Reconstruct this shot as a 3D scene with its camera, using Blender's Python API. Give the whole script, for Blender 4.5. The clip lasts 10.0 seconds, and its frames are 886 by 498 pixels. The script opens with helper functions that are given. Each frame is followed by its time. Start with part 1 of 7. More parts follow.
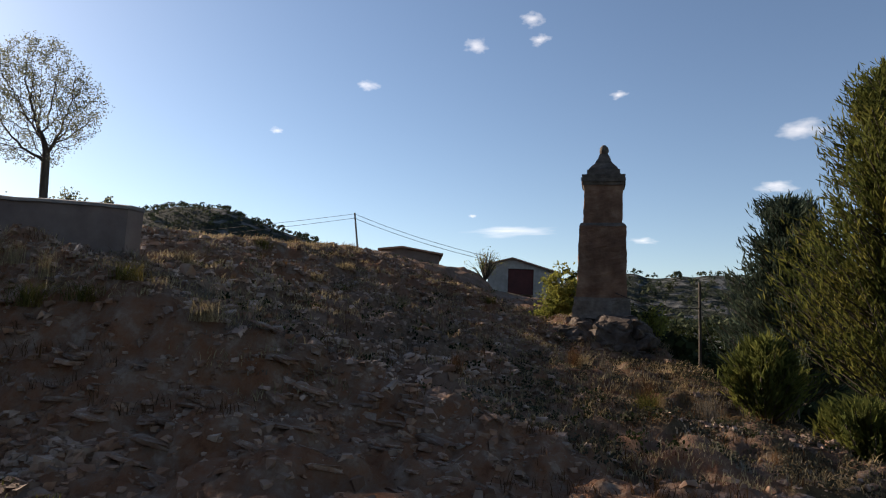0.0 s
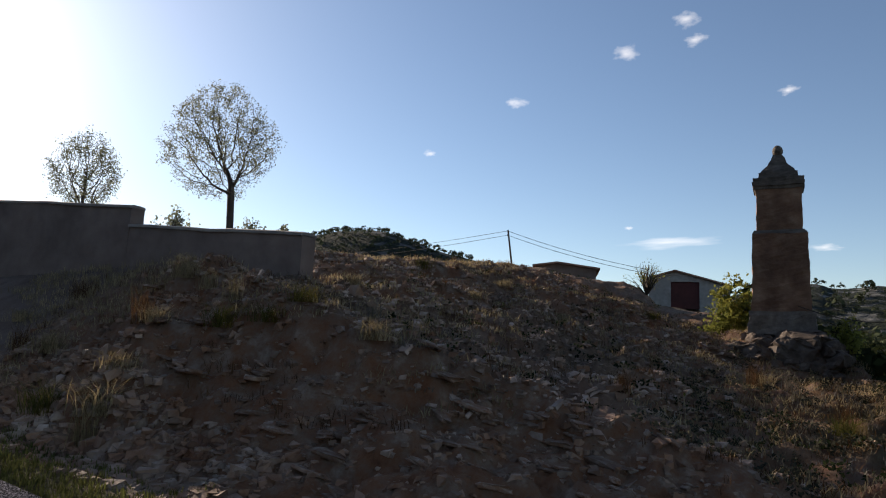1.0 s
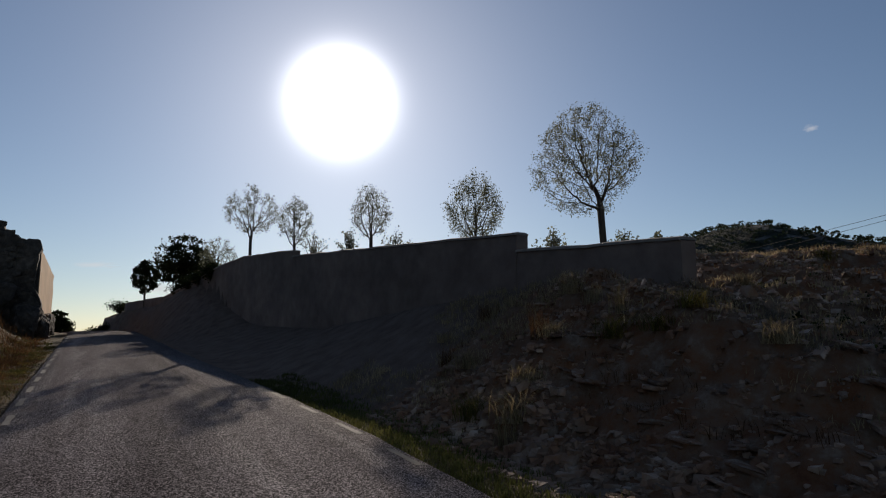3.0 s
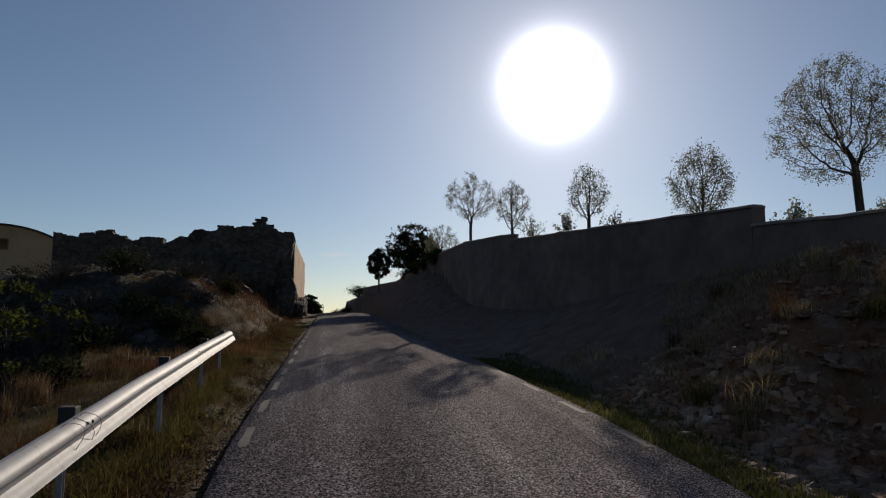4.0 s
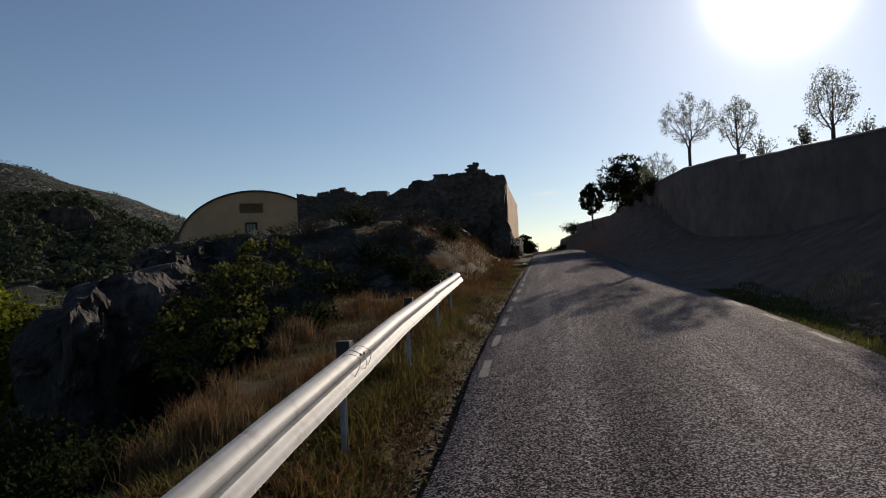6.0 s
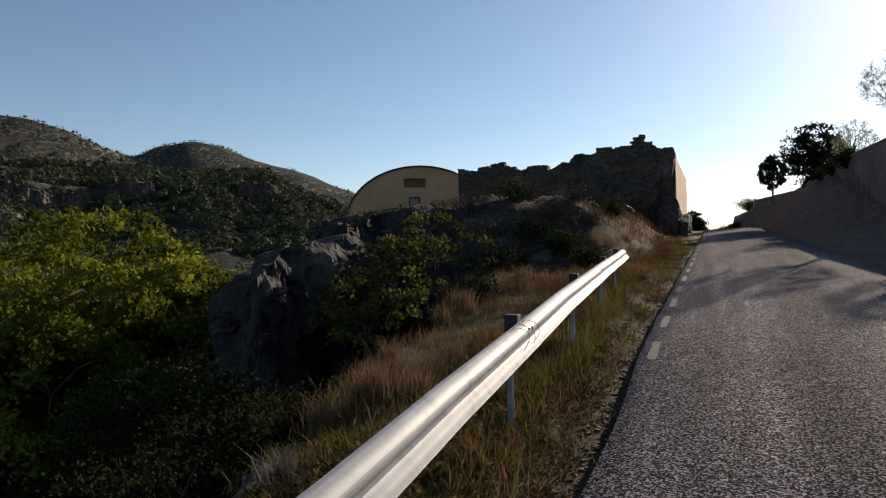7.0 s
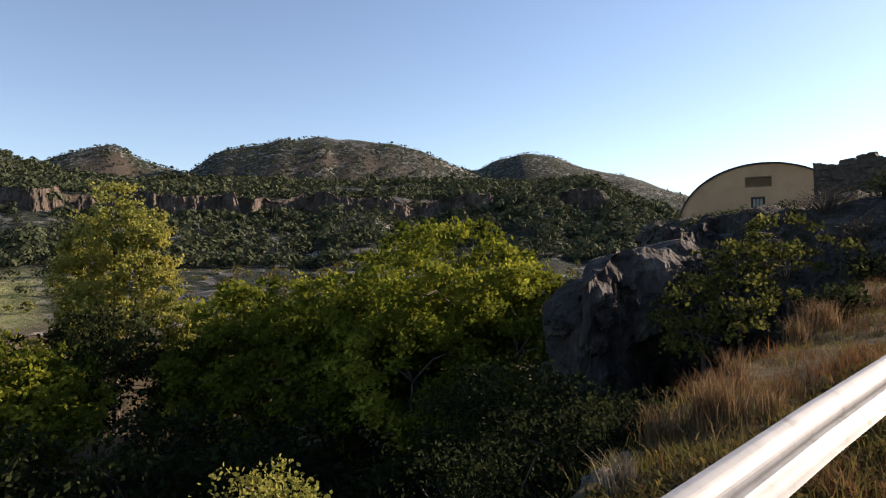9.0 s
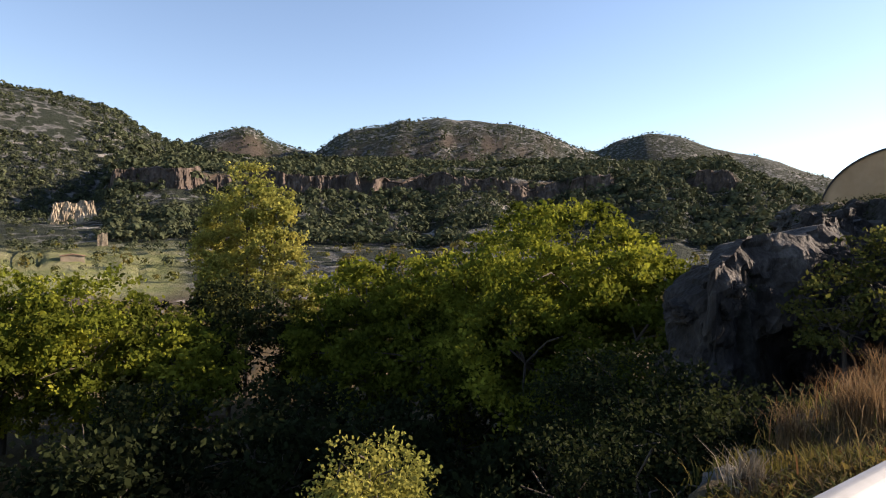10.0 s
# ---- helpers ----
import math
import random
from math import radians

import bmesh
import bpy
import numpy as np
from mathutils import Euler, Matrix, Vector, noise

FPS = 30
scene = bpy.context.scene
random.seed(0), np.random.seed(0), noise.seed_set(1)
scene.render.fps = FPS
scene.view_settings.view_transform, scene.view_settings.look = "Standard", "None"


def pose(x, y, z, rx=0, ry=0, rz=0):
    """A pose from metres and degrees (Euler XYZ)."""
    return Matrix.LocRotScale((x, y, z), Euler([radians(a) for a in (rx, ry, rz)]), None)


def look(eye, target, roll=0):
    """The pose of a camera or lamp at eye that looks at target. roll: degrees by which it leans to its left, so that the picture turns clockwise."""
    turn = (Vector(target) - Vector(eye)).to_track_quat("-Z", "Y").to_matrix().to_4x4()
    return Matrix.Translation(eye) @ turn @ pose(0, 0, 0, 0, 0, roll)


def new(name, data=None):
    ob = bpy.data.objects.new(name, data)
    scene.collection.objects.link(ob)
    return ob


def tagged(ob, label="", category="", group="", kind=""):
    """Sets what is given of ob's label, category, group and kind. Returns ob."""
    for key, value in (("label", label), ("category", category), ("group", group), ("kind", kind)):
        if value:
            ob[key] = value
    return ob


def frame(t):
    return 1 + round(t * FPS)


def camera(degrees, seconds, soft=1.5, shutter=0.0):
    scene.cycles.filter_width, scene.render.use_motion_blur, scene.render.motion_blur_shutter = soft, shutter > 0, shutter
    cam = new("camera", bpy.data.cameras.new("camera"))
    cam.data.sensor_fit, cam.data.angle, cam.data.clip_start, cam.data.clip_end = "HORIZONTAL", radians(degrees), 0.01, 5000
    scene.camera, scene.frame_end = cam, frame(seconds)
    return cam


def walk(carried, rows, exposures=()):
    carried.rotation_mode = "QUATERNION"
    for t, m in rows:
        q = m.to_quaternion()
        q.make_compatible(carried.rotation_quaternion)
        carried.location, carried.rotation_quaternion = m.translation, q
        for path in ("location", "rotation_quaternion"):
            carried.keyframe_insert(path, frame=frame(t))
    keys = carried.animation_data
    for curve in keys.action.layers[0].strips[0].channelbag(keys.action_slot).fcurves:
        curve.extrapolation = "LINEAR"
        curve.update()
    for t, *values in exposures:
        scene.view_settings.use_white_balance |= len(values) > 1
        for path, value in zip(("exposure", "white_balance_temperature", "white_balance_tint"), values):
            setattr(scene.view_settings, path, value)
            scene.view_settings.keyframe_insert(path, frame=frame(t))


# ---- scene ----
# The camera, carried in the hand, turns to the left on the road.
cam = camera(67.2, 10.0, soft=1.15)
CAMERA = [
    (0.0, pose(0.178, -0.110, 1.583, 96.85, -2.62, -72.91)),
    (0.5, pose(0.180, -0.069, 1.583, 96.73, -2.88, -65.60)),
    (1.0, pose(0.187, -0.029, 1.594, 97.68, -2.43, -59.65)),
    (1.5, pose(0.161, 0.026, 1.583, 96.84, -0.82, -53.28)),
    (2.0, pose(0.138, 0.000, 1.601, 97.86, 0.27, -44.98)),
    (2.5, pose(0.126, -0.001, 1.602, 98.03, 1.51, -36.80)),
    (3.0, pose(0.057, -0.008, 1.585, 98.00, 0.44, -27.93)),
    (3.2, pose(0.031, -0.002, 1.593, 97.71, -0.19, -22.94)),
    (4.3, pose(0.048, 0.014, 1.501, 95.97, 0.49, -7.47)),
    (4.5, pose(0.055, 0.016, 1.509, 94.52, 0.92, -7.07)),
    (5.0, pose(0.001, 0.001, 1.499, 91.37, 1.06, -5.25)),
    (5.5, pose(-0.047, -0.053, 1.502, 91.45, 2.16, 0.44)),
    (6.0, pose(-0.076, -0.088, 1.498, 91.81, 2.67, 8.87)),
    (6.2, pose(-0.103, -0.056, 1.496, 91.26, 2.45, 13.08)),
    (7.3, pose(-0.186, -0.070, 1.492, 89.94, 0.76, 25.87)),
    (7.5, pose(-0.204, -0.078, 1.488, 89.79, 0.41, 29.35)),
    (8.0, pose(-0.216, -0.101, 1.490, 89.48, 1.74, 39.35)),
    (8.5, pose(-0.205, -0.098, 1.491, 90.50, 1.41, 45.16)),
    (9.0, pose(-0.197, -0.115, 1.493, 91.27, 1.20, 50.03)),
    (9.5, pose(-0.233, -0.082, 1.473, 91.17, -0.47, 57.27)),
    (10.0, pose(-0.258, -0.061, 1.473, 89.73, -0.18, 59.93)),
]
EXPOSURES = [(0.0, 0.67, 6700, 14), (1.0, 0.57, 6600, 13), (2.0, 0.01, 6500, 13), (2.5, -0.35, 6400, 13), (3.2, -0.55, 6350, 13), (4.5, -0.6, 6350, 13), (5.0, -0.45, 6400, 13),
             (5.5, -0.35, 6400, 13), (6.2, -0.09, 6500, 13), (7.5, 0.64, 6700, 15), (8.0, 0.87, 6850, 17), (8.5, 1.14, 6900, 18),
             (9.0, 1.22, 6900, 18), (10.0, 1.47, 6900, 18)]
walk(cam, CAMERA, EXPOSURES)

# ---- light: a low sun over the uphill side of the road, clear sky ----
SUN_EL, SUN_ROT = radians(20.3), radians(19.0)
world = bpy.data.worlds.new("sky")
scene.world = world
world.use_nodes = True
wn = world.node_tree
sky = wn.nodes.new("ShaderNodeTexSky")
sky.sky_type = "NISHITA"
sky.sun_disc = False
sky.sun_elevation, sky.sun_rotation = SUN_EL, SUN_ROT
sky.altitude, sky.air_density, sky.dust_density, sky.ozone_density = 900, 1.0, 0.25, 1.6
# the bright haze close round the sun
sun_way = Vector((math.sin(SUN_ROT) * math.cos(SUN_EL), math.cos(SUN_ROT) * math.cos(SUN_EL), math.sin(SUN_EL)))


def wmath(kind, a, b=None):
    q = wn.nodes.new("ShaderNodeMath")
    q.operation = kind
    for k, v in enumerate((a, b)):
        if isinstance(v, (int, float)):
            q.inputs[k].default_value = v
        elif v is not None:
            wn.links.new(v, q.inputs[k])
    return q.outputs[0]


w_dir = wn.nodes.new("ShaderNodeTexCoord")
w_dot = wn.nodes.new("ShaderNodeVectorMath")
w_dot.operation = "DOT_PRODUCT"
w_dot.inputs[1].default_value = sun_way
wn.links.new(w_dir.outputs["Generated"], w_dot.inputs[0])
off = wmath("ARCCOSINE", wmath("MINIMUM", w_dot.outputs["Value"], 0.999999))
core = wmath("MULTIPLY", wmath("EXPONENT", wmath("MULTIPLY", wmath("POWER", wmath("DIVIDE", off, radians(2.75)), 2.0), -1.0)), 110.0)
halo = wmath("MULTIPLY", wmath("EXPONENT", wmath("MULTIPLY", wmath("DIVIDE", off, radians(10.0)), -1.0)), 7.5)
glow = wn.nodes.new("ShaderNodeVectorMath")
glow.operation = "SCALE"
glow.inputs[0].default_value = (1.0, 0.98, 0.96)
wn.links.new(wmath("ADD", core, halo), glow.inputs["Scale"])
both = wn.nodes.new("ShaderNodeVectorMath")
both.operation = "ADD"
wn.links.new(sky.outputs[0], both.inputs[0])
wn.links.new(glow.outputs[0], both.inputs[1])
wn.links.new(both.outputs[0], wn.nodes["Background"].inputs[0])
wn.nodes["Background"].inputs[1].default_value = 0.09
sun_data = bpy.data.lights.new("sun", "SUN")
sun_data.energy, sun_data.angle, sun_data.color = 5.0, radians(0.53), (1.0, 0.86, 0.68)
sun = new("sun", sun_data)
sun.matrix_world = look(sun_way * 100, (0, 0, 0))

# ---- small tools ----


def hash2(ix, iy, seed):
    n = (ix.astype(np.int64) * 374761393 + iy.astype(np.int64) * 668265263 + seed * 974711) & 0x7FFFFFFF
    n = ((n ^ (n >> 13)) * 1274126177) & 0x7FFFFFFF
    return ((n ^ (n >> 16)) & 0xFFFF) / 65535.0


def vnoise(x, y, seed=0):
    """Smooth noise from 0 to 1 on arrays."""
    x, y = np.asarray(x, float), np.asarray(y, float)
    ix, iy = np.floor(x), np.floor(y)
    fx, fy = x - ix, y - iy
    fx, fy = fx * fx * (3 - 2 * fx), fy * fy * (3 - 2 * fy)
    a, b = hash2(ix, iy, seed), hash2(ix + 1, iy, seed)
    c, d = hash2(ix, iy + 1, seed), hash2(ix + 1, iy + 1, seed)
    return (a * (1 - fx) + b * fx) * (1 - fy) + (c * (1 - fx) + d * fx) * fy


def fbm(x, y, octaves=4, seed=0):
    out, amp, tot = 0.0, 1.0, 0.0
    for k in range(octaves):
        out = out + amp * vnoise(np.asarray(x) * 2 ** k, np.asarray(y) * 2 ** k, seed + k)
        tot += amp
        amp *= 0.5
    return out / tot


def sstep(a, b, x):
    t = np.clip((np.asarray(x, float) - a) / (b - a), 0, 1)
    return t * t * (3 - 2 * t)


def smin(a, b, k):
    h = np.clip(0.5 + 0.5 * (b - a) / k, 0, 1)
    return b * (1 - h) + a * h - k * h * (1 - h)


def mesh_np(name, verts, faces, material=None, smooth=False):
    """A mesh from arrays; faces all of one size."""
    verts, faces = np.asarray(verts, np.float32), np.asarray(faces, np.int32)
    me = bpy.data.meshes.new(name)
    k = faces.shape[1]
    me.vertices.add(len(verts))
    me.vertices.foreach_set("co", verts.ravel())
    me.loops.add(faces.size)
    me.loops.foreach_set("vertex_index", faces.ravel())
    me.polygons.add(len(faces))
    me.polygons.foreach_set("loop_start", np.arange(0, faces.size, k, dtype=np.int32))
    me.polygons.foreach_set("use_smooth", np.full(len(faces), smooth))
    me.update(calc_edges=True)
    if material:
        me.materials.append(material)
    return me


def bm_mesh(name, bm, material=None, smooth=False):
    me = bpy.data.meshes.new(name)
    bmesh.ops.recalc_face_normals(bm, faces=bm.faces)
    for f in bm.faces:
        f.smooth = smooth
    bm.to_mesh(me)
    bm.free()
    if material:
        me.materials.append(material)
    return me


def part(name, data, material=None, parent=None, label="", smooth=False):
    """One mesh object from a bmesh or a mesh, under a thing or a part."""
    me = bm_mesh(name, data, material, smooth) if isinstance(data, bmesh.types.BMesh) else data
    ob = new(name, me)
    if parent:
        ob.parent = parent
    if label:
        ob["label"] = label
    return ob


def thing(name, label, category, at=(0, 0, 0), turn=0.0, group="", kind=""):
    ob = new(name)
    ob.empty_display_size = 0.2
    ob.matrix_basis = Matrix.Translation(at) @ Matrix.Rotation(radians(turn), 4, "Z")
    return tagged(ob, label, category, group, kind)


def box(bm, size, at=(0, 0, 0), turn=None, bevel=0.0):
    """A box with its middle at that place."""
    m = Matrix.Translation(at) @ (turn.to_4x4() if turn else Matrix.Identity(4)) @ Matrix.Diagonal((*size, 1))
    made = bmesh.ops.create_cube(bm, size=1, matrix=m)["verts"]
    if bevel:
        edges = list({e for v in made for e in v.link_edges})
        bmesh.ops.bevel(bm, geom=edges, offset=bevel, segments=2, affect="EDGES", profile=0.6)
    return made


def rough(bm, amount, size, seed=0):
    """Shift the vertices by noise, as wear and weather do."""
    for v in bm.verts:
        v.co += noise.noise_vector(v.co / size + Vector((seed, seed * 1.7, 0))) * amount


def tube(points, radii, sides=6, cap=True):
    """Vertices and quads of a tapered tube along points."""
    points = np.asarray(points, float)
    way = np.gradient(points, axis=0)
    way /= np.linalg.norm(way, axis=1)[:, None] + 1e-9
    side = np.cross(way, np.where(np.abs(way[:, 2:3]) > 0.9, (1.0, 0, 0), (0, 0, 1.0)))
    side /= np.linalg.norm(side, axis=1)[:, None] + 1e-9
    up = np.cross(side, way)
    ang = np.arange(sides) * 2 * np.pi / sides
    ring = side[:, None] * np.cos(ang)[None, :, None] + up[:, None] * np.sin(ang)[None, :, None]
    v = (points[:, None] + ring * np.asarray(radii)[:, None, None]).reshape(-1, 3)
    i, j = np.meshgrid(np.arange(len(points) - 1), np.arange(sides), indexing="ij")
    a, b = i * sides + j, i * sides + (j + 1) % sides
    f = np.stack([a, b, b + sides, a + sides], -1).reshape(-1, 4)
    return v, f


def joined(pieces):
    """Joins (verts, faces) pieces."""
    vs, fs, n = [], [], 0
    for v, f in pieces:
        vs.append(v)
        fs.append(np.asarray(f) + n)
        n += len(v)
    return np.concatenate(vs), np.concatenate(fs)

# ---- materials ----
def material(name, colours, scale=3.0, detail=8.0, rough_=0.85, bump=0.3, bump_scale=None, stretch=(1, 1, 1), metal=0.0, blotch=0.25, blotch_scale=0.4, spec=0.3, through_=None, random_=0.0, coords="Object", bump_dist=0.02):
    """A weathered surface: a ramp of colours over fine noise, broad blotches over it, and relief."""
    m = bpy.data.materials.new(name)
    m.use_nodes = True
    nt = m.node_tree
    n, l = nt.nodes, nt.links
    bsdf = n["Principled BSDF"]
    tc = n.new("ShaderNodeTexCoord")
    mp = n.new("ShaderNodeMapping")
    mp.inputs["Scale"].default_value = stretch
    l.new(tc.outputs[coords], mp.inputs[0])
    tex = n.new("ShaderNodeTexNoise")
    tex.inputs["Scale"].default_value, tex.inputs["Detail"].default_value, tex.inputs["Roughness"].default_value = scale, detail, 0.65
    l.new(mp.outputs[0], tex.inputs[0])
    ramp = n.new("ShaderNodeValToRGB")
    els = ramp.color_ramp.elements
    while len(els) < len(colours):
        els.new(0.5)
    for k, c in enumerate(colours):
        els[k].position = 0.3 + 0.4 * k / max(1, len(colours) - 1)
        els[k].color = (*c, 1)
    l.new(tex.outputs[0], ramp.inputs[0])
    out = ramp.outputs[0]
    big = n.new("ShaderNodeTexNoise")
    big.inputs["Scale"].default_value, big.inputs["Detail"].default_value = blotch_scale, 4
    l.new(mp.outputs[0], big.inputs[0])
    mr = n.new("ShaderNodeMapRange")
    mr.inputs[1].default_value, mr.inputs[2].default_value = 0.3, 0.7
    mr.inputs[3].default_value, mr.inputs[4].default_value = 1 - blotch, 1 + blotch
    l.new(big.outputs[0], mr.inputs[0])
    val = mr.outputs[0]
    if random_:
        oi = n.new("ShaderNodeObjectInfo")
        geo = n.new("ShaderNodeNewGeometry")
        ad = n.new("ShaderNodeMath")
        ad.operation = "ADD"
        l.new(oi.outputs["Random"], ad.inputs[0])
        l.new(geo.outputs["Random Per Island"], ad.inputs[1])
        fr = n.new("ShaderNodeMath")
        fr.operation = "FRACT"
        l.new(ad.outputs[0], fr.inputs[0])
        r2 = n.new("ShaderNodeMapRange")
        r2.inputs[3].default_value, r2.inputs[4].default_value = 1 - random_, 1 + random_
        l.new(fr.outputs[0], r2.inputs[0])
        mu = n.new("ShaderNodeMath")
        mu.operation = "MULTIPLY"
        l.new(val, mu.inputs[0])
        l.new(r2.outputs[0], mu.inputs[1])
        val = mu.outputs[0]
    mix = n.new("ShaderNodeVectorMath")
    mix.operation = "SCALE"
    l.new(out, mix.inputs[0])
    l.new(val, mix.inputs["Scale"])
    l.new(mix.outputs[0], bsdf.inputs["Base Color"])
    bsdf.inputs["Roughness"].default_value = rough_
    bsdf.inputs["Metallic"].default_value = metal
    bsdf.inputs["Specular IOR Level"].default_value = min(spec, 0.05) if through_ else spec
    if bump:
        bn = n.new("ShaderNodeTexNoise")
        bn.inputs["Scale"].default_value, bn.inputs["Detail"].default_value = bump_scale or scale * 3, 6
        l.new(mp.outputs[0], bn.inputs[0])
        bp = n.new("ShaderNodeBump")
        bp.inputs["Strength"].default_value, bp.inputs["Distance"].default_value = bump, bump_dist
        l.new(bn.outputs[0], bp.inputs["Height"])
        l.new(bp.outputs[0], bsdf.inputs["Normal"])
    if through_:
        tr = n.new("ShaderNodeBsdfTranslucent")
        l.new(mix.outputs[0], tr.inputs[0])
        ms = n.new("ShaderNodeMixShader")
        ms.inputs[0].default_value = through_
        l.new(bsdf.outputs[0], ms.inputs[1])
        l.new(tr.outputs[0], ms.inputs[2])
        l.new(ms.outputs[0], n["Material Output"].inputs[0])
    return m


def asphalt():
    """Coarse worn chippings: pale stones in a dark binder, each with its own tilt."""
    m = material("asphalt", [(0.044, 0.038, 0.040), (0.06, 0.053, 0.055), (0.086, 0.078, 0.08)], scale=2.2, rough_=0.8, bump=0, blotch=0.3, blotch_scale=0.8, spec=0.015, stretch=(1, 0.06, 1))
    n, l = m.node_tree.nodes, m.node_tree.links
    bsdf = n["Principled BSDF"]
    tc = n.new("ShaderNodeTexCoord")
    vo = n.new("ShaderNodeTexVoronoi")
    vo.inputs["Scale"].default_value = 100
    l.new(tc.outputs["Object"], vo.inputs["Vector"])
    sep = n.new("ShaderNodeSeparateColor")
    l.new(vo.outputs["Color"], sep.inputs[0])
    mr = n.new("ShaderNodeMapRange")
    mr.inputs[1].default_value, mr.inputs[3].default_value, mr.inputs[4].default_value = 0.5, 0.4, 6.5
    l.new(sep.outputs[0], mr.inputs[0])
    sc = n.new("ShaderNodeVectorMath")
    sc.operation = "SCALE"
    l.new(bsdf.inputs["Base Color"].links[0].from_socket, sc.inputs[0])
    l.new(mr.outputs[0], sc.inputs["Scale"])
    l.new(sc.outputs[0], bsdf.inputs["Base Color"])
    # wheels have polished long streaks
    mp = n.new("ShaderNodeMapping")
    mp.inputs["Scale"].default_value = (1, 0.05, 1)
    l.new(tc.outputs["Object"], mp.inputs[0])
    st = n.new("ShaderNodeTexNoise")
    st.inputs["Scale"].default_value, st.inputs["Detail"].default_value = 1.1, 3
    l.new(mp.outputs[0], st.inputs[0])
    gl = n.new("ShaderNodeMapRange")
    gl.inputs[1].default_value, gl.inputs[2].default_value, gl.inputs[3].default_value, gl.inputs[4].default_value = 0.36, 0.68, 1.0, 0.85
    l.new(st.outputs[0], gl.inputs[0])
    l.new(gl.outputs[0], bsdf.inputs["Roughness"])
    su = n.new("ShaderNodeVectorMath")
    su.operation = "MULTIPLY_ADD"
    su.inputs[1].default_value, su.inputs[2].default_value = (0.36, 0.36, 0.1), (-0.18, -0.18, 0)
    l.new(vo.outputs["Color"], su.inputs[0])
    geo = n.new("ShaderNodeNewGeometry")
    ad = n.new("ShaderNodeVectorMath")
    l.new(su.outputs[0], ad.inputs[0])
    l.new(geo.outputs["Normal"], ad.inputs[1])
    no = n.new("ShaderNodeVectorMath")
    no.operation = "NORMALIZE"
    l.new(ad.outputs[0], no.inputs[0])
    l.new(no.outputs[0], bsdf.inputs["Normal"])
    return m


M_ASPHALT = asphalt()
M_PAINT = material("worn_road_paint", [(0.05, 0.045, 0.045), (0.06, 0.055, 0.055), (0.07, 0.065, 0.064), (0.10, 0.095, 0.092)], scale=12, bump=0.3, bump_scale=60, blotch=0.3, blotch_scale=2.0)
M_RENDER = material("wall_render", [(0.125, 0.088, 0.072), (0.155, 0.112, 0.092), (0.185, 0.137, 0.113)], scale=2.0, bump=0.25, bump_scale=25, blotch=0.2, blotch_scale=0.5)
M_COPING = material("coping_mortar", [(0.2, 0.165, 0.14), (0.29, 0.25, 0.215)], scale=4, bump=0.3)
M_BRICKRED = material("pillar_masonry", [(0.13, 0.062, 0.036), (0.19, 0.098, 0.056), (0.26, 0.155, 0.095)], scale=2.5, bump=0.7, bump_scale=14, blotch=0.35, blotch_scale=1.2)
M_STONE = material("weathered_stone", [(0.065, 0.049, 0.038), (0.115, 0.09, 0.07), (0.175, 0.14, 0.11)], scale=5, bump=0.7, bump_scale=14, random_=0.3)
M_ROCK = material("limestone", [(0.115, 0.05, 0.027), (0.185, 0.097, 0.057), (0.215, 0.142, 0.1), (0.31, 0.24, 0.19)], scale=2.2, bump=0.8, bump_scale=12, random_=0.35)
M_STEEL = material("galvanised_steel", [(0.1, 0.1, 0.1), (0.19, 0.198, 0.208), (0.215, 0.224, 0.236), (0.24, 0.25, 0.262)], scale=7, rough_=0.6, metal=0.05, bump=0.05, bump_scale=30, blotch=0.12, blotch_scale=1.5, spec=0.5)
M_POST = material("post_steel", [(0.025, 0.024, 0.023), (0.05, 0.047, 0.044)], scale=10, rough_=0.7, metal=0.3, bump=0.1)
M_PLASTER = material("ochre_plaster", [(0.38, 0.235, 0.128), (0.43, 0.275, 0.152), (0.47, 0.305, 0.178)], scale=1.2, bump=0.15, bump_scale=20, blotch=0.12)
M_BARK = material("bark", [(0.035, 0.027, 0.021), (0.065, 0.051, 0.04), (0.10, 0.082, 0.064)], scale=10, stretch=(1, 1, 0.2), bump=0.8, bump_scale=20)
M_WOOD = material("old_pole_wood", [(0.07, 0.055, 0.045), (0.13, 0.105, 0.085)], scale=10, stretch=(1, 1, 0.1), bump=0.5)
M_DOOR = material("red_metal_door", [(0.06, 0.015, 0.013), (0.085, 0.02, 0.017)], scale=3, rough_=0.6, bump=0.1)
M_ROOF = material("roof_tiles", [(0.22, 0.12, 0.08), (0.33, 0.2, 0.14)], scale=6, bump=0.5)
M_DARK = material("dark_opening", [(0.02, 0.018, 0.016), (0.035, 0.03, 0.028)], scale=4, bump=0.0)
M_LEAF_ALMOND = material("almond_leaf", [(0.12, 0.129, 0.087), (0.222, 0.231, 0.162)], scale=0.8, through_=0.62, bump=0, random_=0.45, blotch=0.1)
# broad dark and bright patches put shaded and sunlit clumps into the leaf colour
M_LEAF_GREEN = material("sun_patched_walnut_leaf", [(0.022, 0.034, 0.006), (0.12, 0.135, 0.016), (0.34, 0.335, 0.04)], scale=0.22, detail=3, through_=0.42, bump=0, random_=0.25, blotch=0.2)
M_LEAF_YELLOW = material("poplar_leaf", [(0.12, 0.14, 0.03), (0.34, 0.305, 0.075)], scale=0.3, detail=3, through_=0.45, bump=0, random_=0.3, blotch=0.2)
# leaf green darkened to carry shade, as in ravine and thicket
M_LEAF_DARK = material("shade_darkened_leaf", [(0.013, 0.019, 0.008), (0.032, 0.038, 0.013)], scale=0.4, detail=3, through_=0.35, bump=0, random_=0.4)
